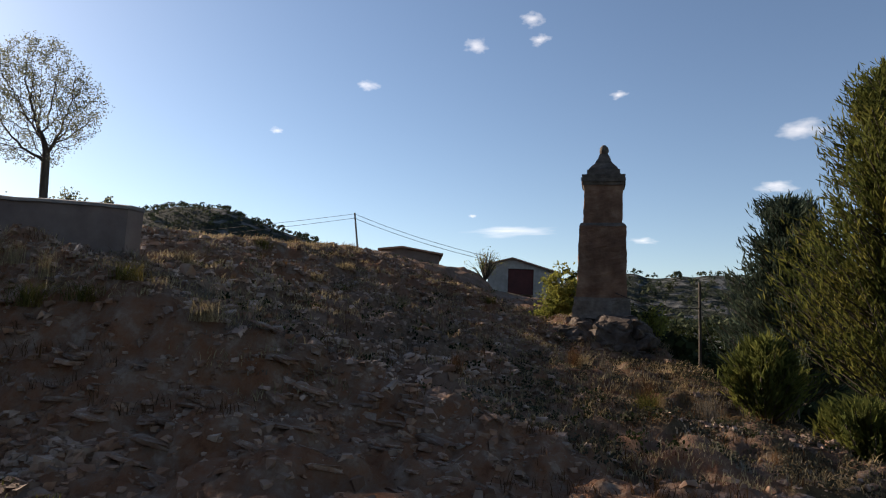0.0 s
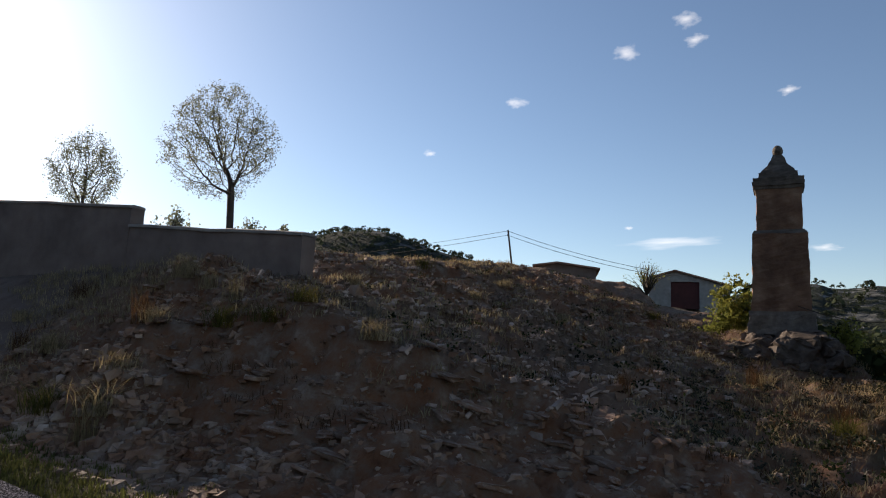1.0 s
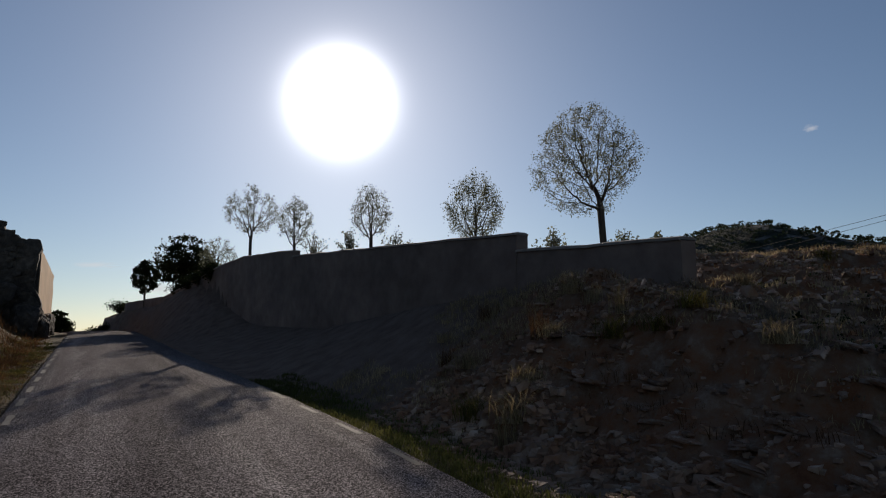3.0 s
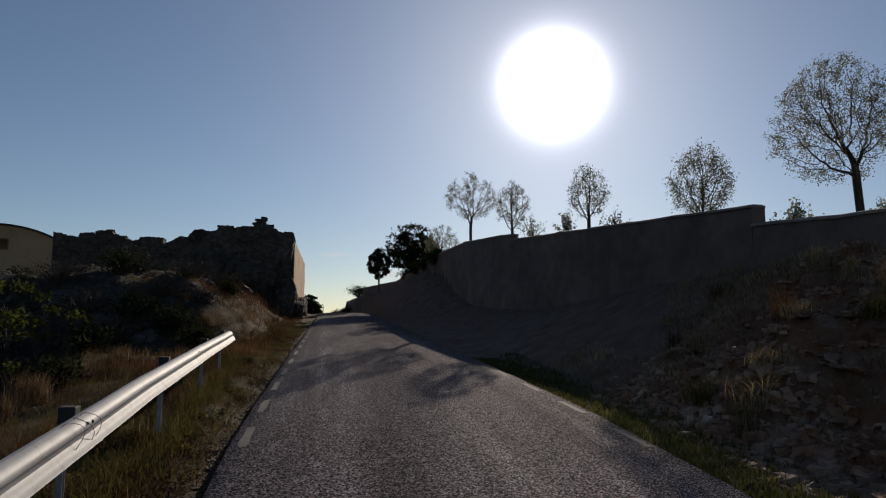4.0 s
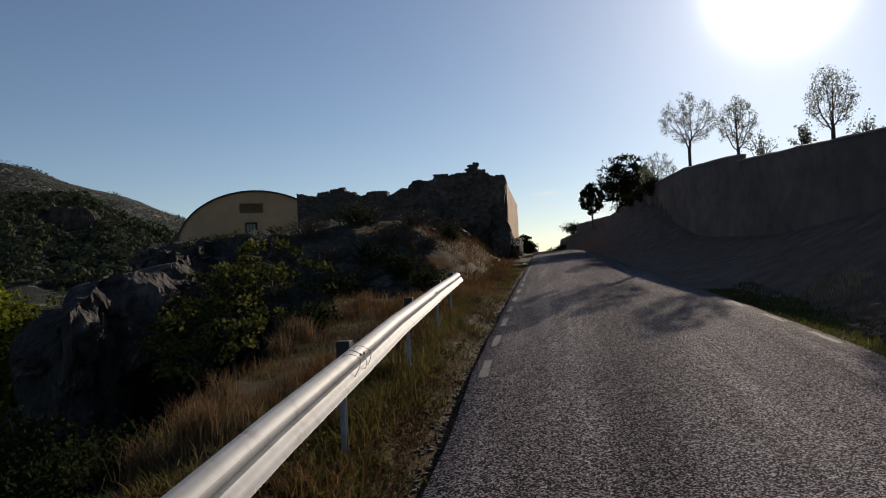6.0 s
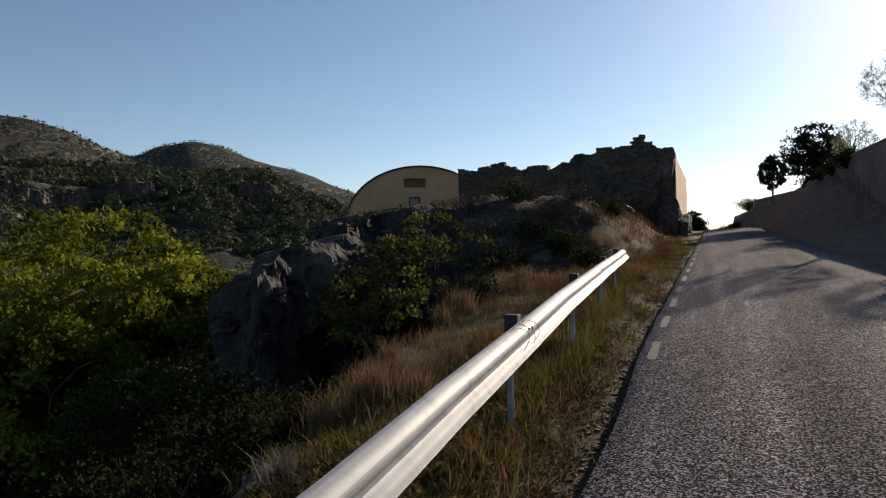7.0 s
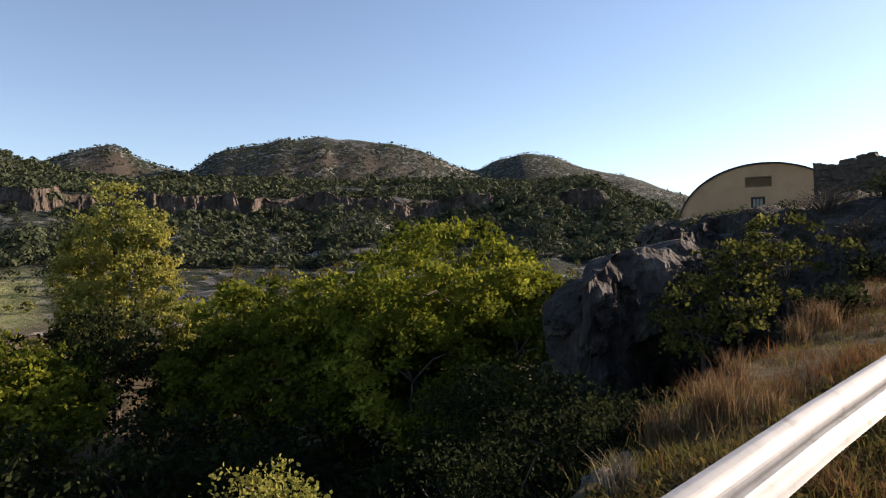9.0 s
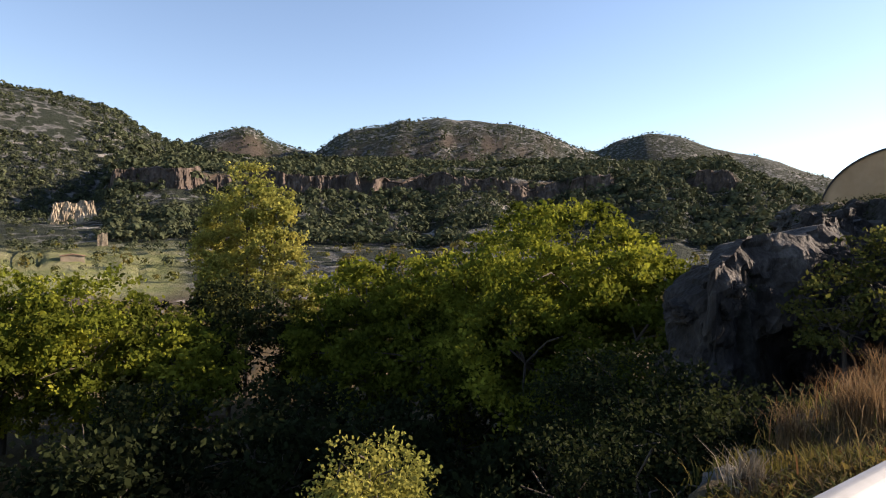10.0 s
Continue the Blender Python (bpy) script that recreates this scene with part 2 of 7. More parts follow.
M_LEAF_FIG = material("fig_leaf", [(0.026, 0.032, 0.009), (0.06, 0.065, 0.016), (0.17, 0.16, 0.04)], scale=0.9, through_=0.4, bump=0, random_=0.4)
M_CONIFER = material("cypress_leaf", [(0.034, 0.046, 0.015), (0.10, 0.108, 0.027), (0.22, 0.19, 0.047)], scale=1.4, through_=0.4, bump=0, random_=0.4)
M_GRAVEL = material("brown_gravel", [(0.04, 0.027, 0.02), (0.075, 0.052, 0.038), (0.14, 0.105, 0.08)], scale=6, bump=0.3, random_=0.4)
M_EARTHROCK = material("earthy_rock", [(0.045, 0.03, 0.022), (0.085, 0.06, 0.045), (0.14, 0.108, 0.083)], scale=4, bump=0.8, bump_scale=12)
M_RUIN = material("ruin_masonry", [(0.03, 0.023, 0.018), (0.06, 0.047, 0.037), (0.105, 0.085, 0.067)], scale=4, detail=10, bump=0.9, bump_scale=9, bump_dist=0.05, blotch=0.35, blotch_scale=0.6, random_=0.25)
M_CHIP = material("limestone_chips", [(0.15, 0.09, 0.066), (0.26, 0.18, 0.138), (0.4, 0.315, 0.26)], scale=3, bump=0.5, bump_scale=14, random_=0.4)
M_CONIFER_BLUE = material("blue_cypress_leaf", [(0.022, 0.035, 0.024), (0.05, 0.07, 0.05), (0.10, 0.115, 0.07)], scale=1.4, through_=0.3, bump=0, random_=0.4)
M_PINE = material("pine_needles", [(0.032, 0.041, 0.022), (0.07, 0.078, 0.042)], scale=0.05, through_=0.15, bump=0, random_=0.25)
M_STRAW = material("dry_grass", [(0.19, 0.145, 0.075), (0.34, 0.26, 0.15)], scale=0.8, through_=0.4, bump=0, random_=0.4)
M_STRAW_RED = material("rusty_grass", [(0.045, 0.023, 0.012), (0.085, 0.044, 0.02), (0.15, 0.085, 0.037)], scale=0.8, through_=0.4, bump=0, random_=0.4)
M_GRASS = material("green_grass", [(0.05, 0.062, 0.018), (0.12, 0.11, 0.035)], scale=0.8, through_=0.4, bump=0, random_=0.4)
M_THYME = material("thyme_leaf", [(0.03, 0.03, 0.02), (0.07, 0.064, 0.042)], scale=1.5, through_=0.2, bump=0, random_=0.4)
M_DRYSTEM = material("dry_stems", [(0.10, 0.06, 0.03), (0.17, 0.11, 0.058), (0.28, 0.2, 0.115)], scale=3, through_=0.4, bump=0, random_=0.4)
M_BRUSH = material("grey_twigs", [(0.04, 0.033, 0.026), (0.085, 0.07, 0.055)], scale=2, through_=0.2, bump=0, random_=0.4)
M_VERGE_STRAW = material("verge_straw", [(0.09, 0.065, 0.03), (0.19, 0.135, 0.065)], scale=0.8, through_=0.4, bump=0, random_=0.4)
M_SHRUB = material("grey_shrub", [(0.12, 0.10, 0.075), (0.2, 0.17, 0.13)], scale=2, through_=0.2, bump=0, random_=0.4)
M_GRASS_MIX = material("verge_grass_mix", [(0.04, 0.05, 0.012), (0.09, 0.08, 0.022), (0.19, 0.12, 0.036)], scale=1.3, through_=0.4, bump=0, random_=0.4)
M_LEAF_GREEN_FAR = material("scrub_leaf", [(0.04, 0.05, 0.012), (0.09, 0.085, 0.022), (0.17, 0.12, 0.04)], scale=0.12, detail=3, through_=0.3, bump=0, random_=0.4)
M_GARAGE = material("grey_wall", [(0.24, 0.22, 0.2), (0.36, 0.335, 0.305)], scale=3, bump=0.3, blotch=0.25)
# rock band colour darkened to stand for faces turned from the sun
M_TOWER = material("shade_dark_cliff_rock", [(0.03, 0.023, 0.019), (0.065, 0.048, 0.038), (0.13, 0.097, 0.077)], scale=0.4, stretch=(1, 1, 0.35), bump=0.6, bump_scale=1.5, bump_dist=0.3, blotch=0.3, blotch_scale=0.08)
M_PALE = material("pale_crag", [(0.13, 0.105, 0.075), (0.24, 0.195, 0.14), (0.35, 0.295, 0.22)], scale=0.3, bump=0.5, bump_scale=1.2, bump_dist=0.3, stretch=(1, 1, 0.5))
# spur and crag rock darkened to carry the shade on their faces
M_SPUR = material("shade_dark_limestone", [(0.01, 0.008, 0.007), (0.02, 0.016, 0.014), (0.036, 0.03, 0.026), (0.095, 0.084, 0.075)], scale=1.6, detail=14, bump=1.0, bump_scale=6, bump_dist=0.12, blotch=0.55, blotch_scale=0.3, stretch=(1, 1, 0.6))
M_CRAG = material("shade_dark_crag", [(0.028, 0.025, 0.022), (0.055, 0.049, 0.043), (0.10, 0.09, 0.08)], scale=3, bump=0.8, bump_scale=12, random_=0.3)

# ---- the land: x to the right of the road, y uphill along it ----
def road_z(y):
    y = np.asarray(y, float)
    up = 0.05 * y + 0.0001 * y * np.abs(y)
    return np.where(y > 43, 2.335 + 0.02 * (y - 43) - 0.0012 * (y - 43) ** 2, up) if np.ndim(y) else (up if y <= 43 else 2.335 + 0.02 * (y - 43) - 0.0012 * (y - 43) ** 2)


def road_left(y):
    return np.interp(y, [-40, 4, 8, 14, 30, 45, 70], [-0.6, -0.85, -0.93, -0.93, -0.85, -0.8, -3.4])


def road_right(y):
    return np.interp(y, [-40, 4, 8, 14, 20, 30, 45, 70], [3.2, 3.15, 3.3, 3.3, 3.1, 2.9, 2.5, 0.2])


def hill_top(x, y):
    """The bare hill above the cut bank."""
    g = np.where(y < 1, 0.1 + 0.07 * (np.maximum(y, -6) - 1), 0.1 + 0.335 * (y - 1))
    base = 0.41 + g + 0.08 * (x - 8.8)
    far = np.hypot(x, y)
    flat = 3.42 - 0.85 * sstep(11.5, 7.5, x) + 0.012 * (x - 10) + 0.055 * np.clip(far - 18, 0, 60)
    bear = np.degrees(np.arctan2(-x, y))
    flat = flat + np.interp(bear, [-76, -73, -69.5, -65.6, -61.3, -56.6, -52], [0, 0.1, 0.34, 0.46, 0.26, 0.14, 0])
    w = sstep(-75.2, -78.2, bear)
    flat = flat * (1 - w) + (1.38 + 0.056 * far) * w
    knob = 0.45 * np.exp(-(((x - 18.2) / 1.5) ** 2 + ((y - 0.9) / 1.6) ** 2) ** 2)
    # small grazing terraces across the slope
    u = base / 0.42 + 2.4 * fbm(x * 0.35, y * 0.35, 3, 41)
    f = u - np.floor(u)
    terrace = 0.4 * (sstep(0.35, 0.7, f) - f) * sstep(0.75, 0.5, np.abs(2 * fbm(x * 0.5, y * 0.5, 2, 43) - 1.0))
    terrace = terrace * sstep(1.0, 4.0, y) * sstep(7.5, 9.0, x)
    return smin(base + terrace, flat, 0.5) + knob


def bank_edge(y):
    return np.interp(y, [-2, 1.2, 4, 5.5, 7, 8], [8.1, 7.5, 6.6, 6.2, 6.9, 7.3])


def wall_x(y):
    """The line of the long wall."""
    return np.interp(y, [0, 11.4, 18.4, 24.7, 31.2, 34.4, 48, 58, 100], [8, 8, 7.4, 6.9, 6.4, 6.0, 4.4, 2.6, -6])


def north_land(x, y):
    zr = road_z(y)
    foot = road_right(y) + 0.9 - 0.4 * sstep(12, 18, y)
    w = sstep(8.2, 10.5, y)
    soft_ = sstep(5.2, 7.4, y)
    past = sstep(28, 42, y)
    xe = bank_edge(y) * (1 - w) + (wall_x(y) - 0.45) * w
    top = hill_top(x, y)
    # the bank under the wall has a ledge that sinks slowly to the road
    ledge = np.interp(y, [8, 10.4, 15, 21, 34, 60], [2.7, 2.65, 2.43, 2.05, 2.5, 3.2])
    behind = np.interp(y, [7, 11.4, 18, 25, 31, 36, 48, 100], [2.8, 3.4, 4.1, 4.7, 5.2, 5.1, 4.35, 4.3]) + 0.03 * (x - 8)
    edge_z = hill_top(xe, y) * (1 - w) + (ledge * (1 - past) + behind * past) * w
    t = np.clip((x - foot) / np.maximum(xe - foot, 0.5), 0, 1.06)
    cut = np.interp(t, [0, 0.4, 0.67, 0.85, 0.95, 1.06], [0, 0.14, 0.36, 0.5, 0.78, 1])
    even = np.clip(t, 0, 1) ** (1.15 - 0.5 * past)
    bank = zr + (edge_z - zr) * (cut * (1 - soft_) + even * soft_)
    high = np.maximum(behind, top * (y < 30))
    over = np.where(x > wall_x(y) + 0.3 - 0.75 * past, high, ledge * (1 - past) + behind * past + 0.02)
    upper = np.where(t >= np.where(w > 0.5, 1.0, 1.06), top * (1 - w) + over * w, bank)
    z = np.where(x > foot, upper, zr - 0.02)
    # gully beyond the spur, where the track leaves
    yl = -2.9 + (x - 9) * 0.277
    d = np.clip((yl - y) * 0.96, 0, 40)
    z = z - (4.5 * (1 - np.exp(-0.16 * d))) * sstep(5.0, 8.5, x)
    return z


def rim_x(y):
    """The edge of the grass strip behind the barrier, where the ground falls away."""
    return np.interp(y, [-60, -10, 0, 2, 3.2, 4.1, 5.4, 7.6, 10, 15.5, 20, 23, 27, 32, 46, 60, 120], [-5, -2.3, -2.0, -2.3, -2.8, -3.05, -3.55, -4.1, -4.5, -5.3, -6.6, -9.0, -15, -21, -28, -27, -20])


SPUR_TOP = ([0, 1.5, 5.5, 12.5, 21, 40], [0.65, 0.95, 1.4, 2.0, 2.6, 2.6])


def spur_axes(x, y):
    return (x + 11.3) * -0.37 + (y - 12.8) * 0.929, (x + 11.3) * 0.929 + (y - 12.8) * 0.37


def rock_ridge(x, y):
    """A rocky spur that ends in a cliff over the valley."""
    t, q = spur_axes(x, y)
    z = np.interp(t, *SPUR_TOP) + 0.42 * np.clip(q, 0, 2) - 0.15
    out = np.maximum(np.maximum(-q + 1.0, q - 1.2), 1.3 - t)
    return z - 9.0 * np.clip(out, 0, 50) - 0.4 * np.clip(t - 21, 0, 60)


def south_land(x, y):
    zr = road_z(y)
    land_ = zr - 0.06 - 0.17 * np.clip(-x - 1.62 - 0.045 * np.clip(y, 0, 30), 0, 3) * sstep(20, 9, y)
    land_ = land_ + 2.1 * sstep(18.8, 24.5, y) * sstep(1.9, 5.0, -x) - 0.03 * np.clip(-x - 8, 0, 20)
    land_ = land_ + 0.17 * sstep(1.0, 1.5, -x) * sstep(18, 14, y)
    d = np.clip(rim_x(y) - x, 0, 500)
    d = np.clip(d + (fbm(x * 0.5, y * 0.5, 3, 5) - 0.5) * 1.6 * sstep(0.1, 1.5, d), 0, 500)
    drop = np.where(d < 3, 1.3 * d + 0.25 * d * d, 6.15 + 1.6 * (d - 3))
    z = np.maximum(land_ - drop, np.where(y < 40, rock_ridge(x, y), -50))
    return np.maximum(z, -9.0 + 0.6 * fbm(x * 0.05, y * 0.05, 3, 9))


# far ridges: distance, width before the crest, and the crest's rise in degrees by bearing (degrees to the left of the road)
RIDGES = [
    (1300, 500, [14, 20, 29.4, 30.5, 34.5, 36, 38.1, 40.1, 42.3, 44.8, 46.6, 52, 58], [2.5, 3.5, 4.9, 5.3, 6.9, 7.15, 7.7, 8.7, 9.15, 8.7, 8.0, 6.5, 5]),
    (850, 350, [40, 46.6, 49.1, 51.7, 54.2, 57, 60, 64, 66.9, 68.8, 70.9, 76], [5.5, 7.4, 8.2, 9.4, 10.1, 10.45, 10.55, 10.35, 9.7, 9.2, 7.7, 6.0]),
    (900, 260, [66, 70.9, 73, 74.8, 76.0, 77.2, 78.6, 80.6, 84], [5.5, 7.7, 8.2, 8.9, 9.6, 9.55, 8.9, 8.3, 6.0]),
    (520, 300, [74, 78, 80.6, 82.2, 83.9, 86.3, 90, 93.5, 105, 120], [4.7, 6.7, 7.7, 8.1, 8.8, 9.9, 10.6, 11.0, 11.6, 9.0]),
    (230, 120, [-76, -70, -66, -63.6, -60.3, -57.9, -54.7, -53.3, -50, -46, -38, -30], [3.0, 4.0, 5.4, 6.2, 6.9, 7.6, 8.5, 8.75, 8.5, 7.8, 6.5, 4.0]),
    (320, 150, [-130, -110, -97, -93.5, -90, -88, -84, -78, -70], [7.0, 5.6, 5.1, 5.0, 4.7, 5.2, 4.6, 3.5, 2.5]),
]


def cliff_strength(a):
    """How high the rock band stands, by bearing."""
    return np.interp(a, [33, 35.6, 36.3, 39.4, 40.2, 44.5, 46, 49, 50, 55.5, 56.5, 61, 63, 66, 70, 78, 80, 86.6, 87.4], [0, 0, 1, 1, 0.15, 0.2, 0.85, 0.9, 0.7, 1, 0.6, 1, 0.8, 1, 0.9, 1, 0.85, 0.75, 0])


def cliff_r(a):
    return 296 + 26 * (fbm(a * 0.22, 0 * a, 3, 21) - 0.5)


def shelf_deg(a):
    """The rise of the wooded shelf over the rock band."""
    return np.interp(a, [22, 26, 30, 34, 37, 42, 46, 50, 60, 71, 80, 86, 94, 118], [2.4, 3.0, 3.7, 4.8, 6.4, 6.5, 6.7, 6.9, 6.8, 6.9, 6.8, 6.2, 5.4, 4.4])


def far_land(x, y):
    r = np.hypot(x, y) + 1e-6
    a = np.degrees(np.arctan2(-x, y))
    # the valley side: slope, rock band, wooded shelf
    side = sstep(20, 32, a) * sstep(130, 100, a)
    open_ = sstep(85.5, 89, a)
    rc, k = cliff_r(a), cliff_strength(a)
    low, high = 1.5 + rc * np.tan(np.radians(4.3 - 0.9 * sstep(48, 51, a) * sstep(56, 53, a))), 1.5 + rc * np.tan(np.radians(np.minimum(5.9, shelf_deg(a) - 0.4)))
    low = np.minimum(low, high - 2)
    mid = (low + high) / 2
    low, high = mid + (low - mid) * k, mid + (high - mid) * k
    q = r / rc
    shelf = 1.5 + 470 * np.tan(np.radians(shelf_deg(a)))
    z = np.where(q < 1, -9 + np.interp(q, [0.35, 0.55, 0.75, 0.9, 1.0], [0, 0.1, 0.4, 0.78, 1.0]) * (low + 9), low + (high - low) * sstep(1.0, 1.02, q))
    z = np.where(q > 1.02, high + (shelf - high) * sstep(rc * 1.0, 470, r) ** 0.8, z)
    z = np.where(r > 470, shelf + 0.02 * (r - 470), z)
    fields = np.interp(r, [90, 140, 182, 205, 235, 300, 345, 520, 2600], [-9, -5.5, -3.6, 0.8, 7.6, 12, 19, 44, 60])
    z = z * (1 - open_) + fields * open_
    z = -9 + (z + 9) * side
    for dist, wide, bear, deg in RIDGES:
        e = sum(np.interp(a + q, bear, deg, left=0, right=0) for q in (-0.5, 0, 0.5)) / 3 + 0.25 * (fbm(a * 0.9, 0 * a, 3, 87) - 0.5)
        top = 1.5 + dist * np.tan(np.radians(e))
        k = np.where(r < dist, sstep(dist - wide, dist, r), 1 - 0.5 * sstep(dist, dist * 1.6, r))
        z = np.maximum(z, np.where(e > 0, -9 + (top + 9) * k, -50))
    gulch = np.abs(fbm(x * 0.012, y * 0.012, 3, 33) - 0.5) * sstep(330, 480, r) * np.clip(r * 0.03, 0, 22)
    return z + (fbm(x * 0.02, y * 0.02, 4, 31) - 0.5) * np.clip(r * 0.012, 0, 8) - gulch * (a > 15) * (r < 820)


def land(x, y):
    x, y = np.asarray(x, float), np.asarray(y, float)
    r = np.hypot(x, y)
    near = np.where(x > 1.2, north_land(x, y), south_land(x, y))
    far = far_land(x, y)
    a = np.degrees(np.arctan2(-x, y))
    w = np.where((a > 3) & (a < 140), sstep(60, 110, r), sstep(70, 150, r))
    z = near * (1 - w) + np.maximum(far, np.where(x > 0, near * 0.6, -9)) * w
    return z


def rock_mask(x, y):
    """Where bare rock and rubble show: the cut bank and the cliff under the rim."""
    foot, xe = road_right(y) + 0.9, bank_edge(y)
    cut = sstep(foot - 0.2, foot + 0.5, x) * sstep(xe + 0.5, xe, x) * sstep(10.5, 8.5, y) * sstep(-3, 0, y)
    cliff = sstep(0.6, 2.2, rim_x(y) - x) * (x < 0) * (y < 36) * (np.hypot(x, y) < 60)
    return cut, cliff


def relief(x, y):
    """Lumps and ledges of the near ground."""
    r = np.hypot(x, y)
    m = np.maximum(*rock_mask(x, y))
    off = np.where(x > 1.2, sstep(road_right(y) + 0.05, road_right(y) + 1.0, x), sstep(road_left(y) - 0.15, road_left(y) - 0.9, x))
    smooth_bank = sstep(10, 11.5, y) * (x > 0) * (x < wall_x(y) + 0.3) * (y < 36)
    off = off * (1 - 0.85 * smooth_bank) * sstep(160, 60, r)
    lumps = (fbm(x * 0.9, y * 0.9, 4, 41) - 0.5) * 0.34
    ledge = np.abs(fbm(x * 1.6, y * 1.6, 4, 47) - 0.5) * -0.9 + 0.18
    steps = (np.round(fbm(x * 1.1, y * 1.1, 3, 53) * 9) / 9 - 0.5) * 0.5
    hill = (x > 5) * sstep(10, 8.5, y) * sstep(40, 25, r)
    fine = (fbm(x * 2.7, y * 2.7, 3, 57) - 0.5) * 0.42 - 0.22 * np.abs(fbm(x * 1.5 + y, y * 1.5, 2, 59) - 0.5)
    mound = sstep(-3.4, -4.6, x) * sstep(17, 19, y) * sstep(36.5, 35, y) * (x > -28)
    knolls = (fbm(x * 0.45, y * 0.45, 4, 61) - 0.5) * 1.3 - np.abs(fbm(x * 0.9, y * 0.9, 3, 63) - 0.5) * 0.8 - 0.05
    # beds of rock that crop out on the cut face
    cut_ = rock_mask(x, y)[0] * sstep(road_right(y) + 0.9, road_right(y) + 1.6, x)
    h = (land(x, y) + 0.1 * y - 0.07 * x) / 0.26 + 1.5 * fbm(x * 0.7, y * 0.7, 3, 65)
    beds = 0.26 * (sstep(0.1, 0.42, h - np.floor(h)) - (h - np.floor(h))) * (0.4 + 0.9 * vnoise(x * 0.8, y * 0.8, 66)) * sstep(0, 3, y)
    return off * (lumps + m * (ledge * 0.6 + steps * 0.9) + hill * (1 - cut_) * fine) + mound * knolls + cut_ * beds


def ground_z(x, y):
    return land(x, y) + relief(x, y)


def polar_ground():
    ang = np.radians(np.concatenate([np.arange(-118, 102, 0.4), np.arange(102, 242, 2.0)]))
    rad = [0.4]
    while rad[-1] < 2600:
        r = rad[-1]
        rad.append(r * (1.05 if r < 2.5 else 1.016 if r < 36 else 1.006 if 272 < r < 312 else 1.03))
    rad = np.array(rad)
    A, R = np.meshgrid(ang, rad)
    X, Y = -np.sin(A) * R, np.cos(A) * R
    Z = ground_z(X, Y)
    n, k = len(rad), len(ang)
    V = np.stack([X, Y, Z], -1).reshape(-1, 3)
    V = np.concatenate([V, [[0, 0, float(ground_z(0.0, 0.0))]]])
    i, j = np.meshgrid(np.arange(n - 1), np.arange(k), indexing="ij")
    j2 = (j + 1) % k
    F = np.stack([i * k + j, i * k + j2, (i + 1) * k + j2, (i + 1) * k + j], -1).reshape(-1, 4)[:, ::-1]
    j = np.arange(k)
    return V, F, k, n


gv, gf, gk, gn = polar_ground()
ground_me = mesh_np("ground", gv, gf, None, True)
gx, gy = gv[:, 0].astype(float), gv[:, 1].astype(float)
gr = np.hypot(gx, gy)
kinds = np.zeros((len(gv), 6), np.float32)
ga = np.degrees(np.arctan2(-gx, gy))
gz_ = gv[:, 2].astype(float)
steep = np.clip((ground_z(gx * 1.006, gy * 1.006) - gz_) / (0.006 * gr + 1e-3), -3, 3)
g_cut, g_crag = rock_mask(gx, gy)
kinds[:, 0] = np.clip(g_cut + 0.9 * sstep(0.35, 0.6, fbm(gx * 0.3, gy * 0.3, 3, 77) - 0.1) * (gx > 4) * (gr < 60), 0, 1)
kinds[:, 1] = np.clip(sstep(road_right(gy) + 0.9, road_right(gy) + 0.4, gx) * (gx > 2) * sstep(16, 12, gy), 0, 1)
kinds[:, 1] = np.maximum(kinds[:, 1], sstep(road_left(gy) + 0.05, road_left(gy) - 0.12, gx) * (gr < 45) * (0.75 + 0.25 * sstep(0.4, 0.6, fbm(gx * 1.4, gy * 1.4, 3, 79))))
kinds[:, 1] = np.maximum(kinds[:, 1], 0.85 * (gx < -6) * sstep(12, 16, gr) * sstep(125, 100, gr))
kinds[:, 1] = np.maximum(kinds[:, 1], 0.95 * sstep(0.2, 1.5, -2.6 + (gx - 9) * 0.277 - gy) * (gx > 5) * (gr < 110))
# dark ground colour on the right flank stands for its shade
kinds[:, 1] = np.maximum(kinds[:, 1], 0.75 * sstep(1.2, -0.4, gy) * (gx > 7.5) * (gr < 40) * sstep(0.35, 0.55, fbm(gx * 1.1, gy * 1.1, 3, 83)))
kinds[:, 2] = np.maximum(sstep(70, 160, gr), sstep(38, 70, gr) * (gx > 20) * (gy < 12)) * (1 - sstep(0.55, 1.0, np.abs(steep)) * (gr > 150))
kinds[:, 0] = np.maximum(kinds[:, 0], sstep(0.5, 0.9, np.abs(steep)) * (gr > 150))
kinds[:, 3] = sstep(9.6, 11, gy) * (gx > 3.2) * (gx < wall_x(gy) + 0.2) * (gy < 70)
# dark crag colour also gives the drop and the mound their shade
kinds[:, 5] = np.maximum(g_crag, sstep(18, 20, gy) * sstep(-3.2, -4.2, gx) * (gx > -26) * (gy < 37) * sstep(0.25, 0.38, fbm(gx * 0.4, gy * 0.4, 3, 71)))
# far cliffs take the dark crag colour as shade, facing away from the sun
kinds[:, 5] = np.maximum(kinds[:, 5], 0.95 * sstep(0.5, 0.9, np.abs(steep)) * (gr > 150))
kinds[:, 5] *= np.where(gr < 120, sstep(-8.3, -7.2, gz_), 1)
kinds[:, 4] = sstep(80, 83, ga) * (ga < 115) * sstep(120, 140, gr) * sstep(215, 185, gr)
for k, nm in enumerate(("rock", "green", "far", "smooth", "field", "crag")):
    at = ground_me.attributes.new(nm, "FLOAT", "POINT")
    at.data.foreach_set("value", np.ascontiguousarray(kinds[:, k]))


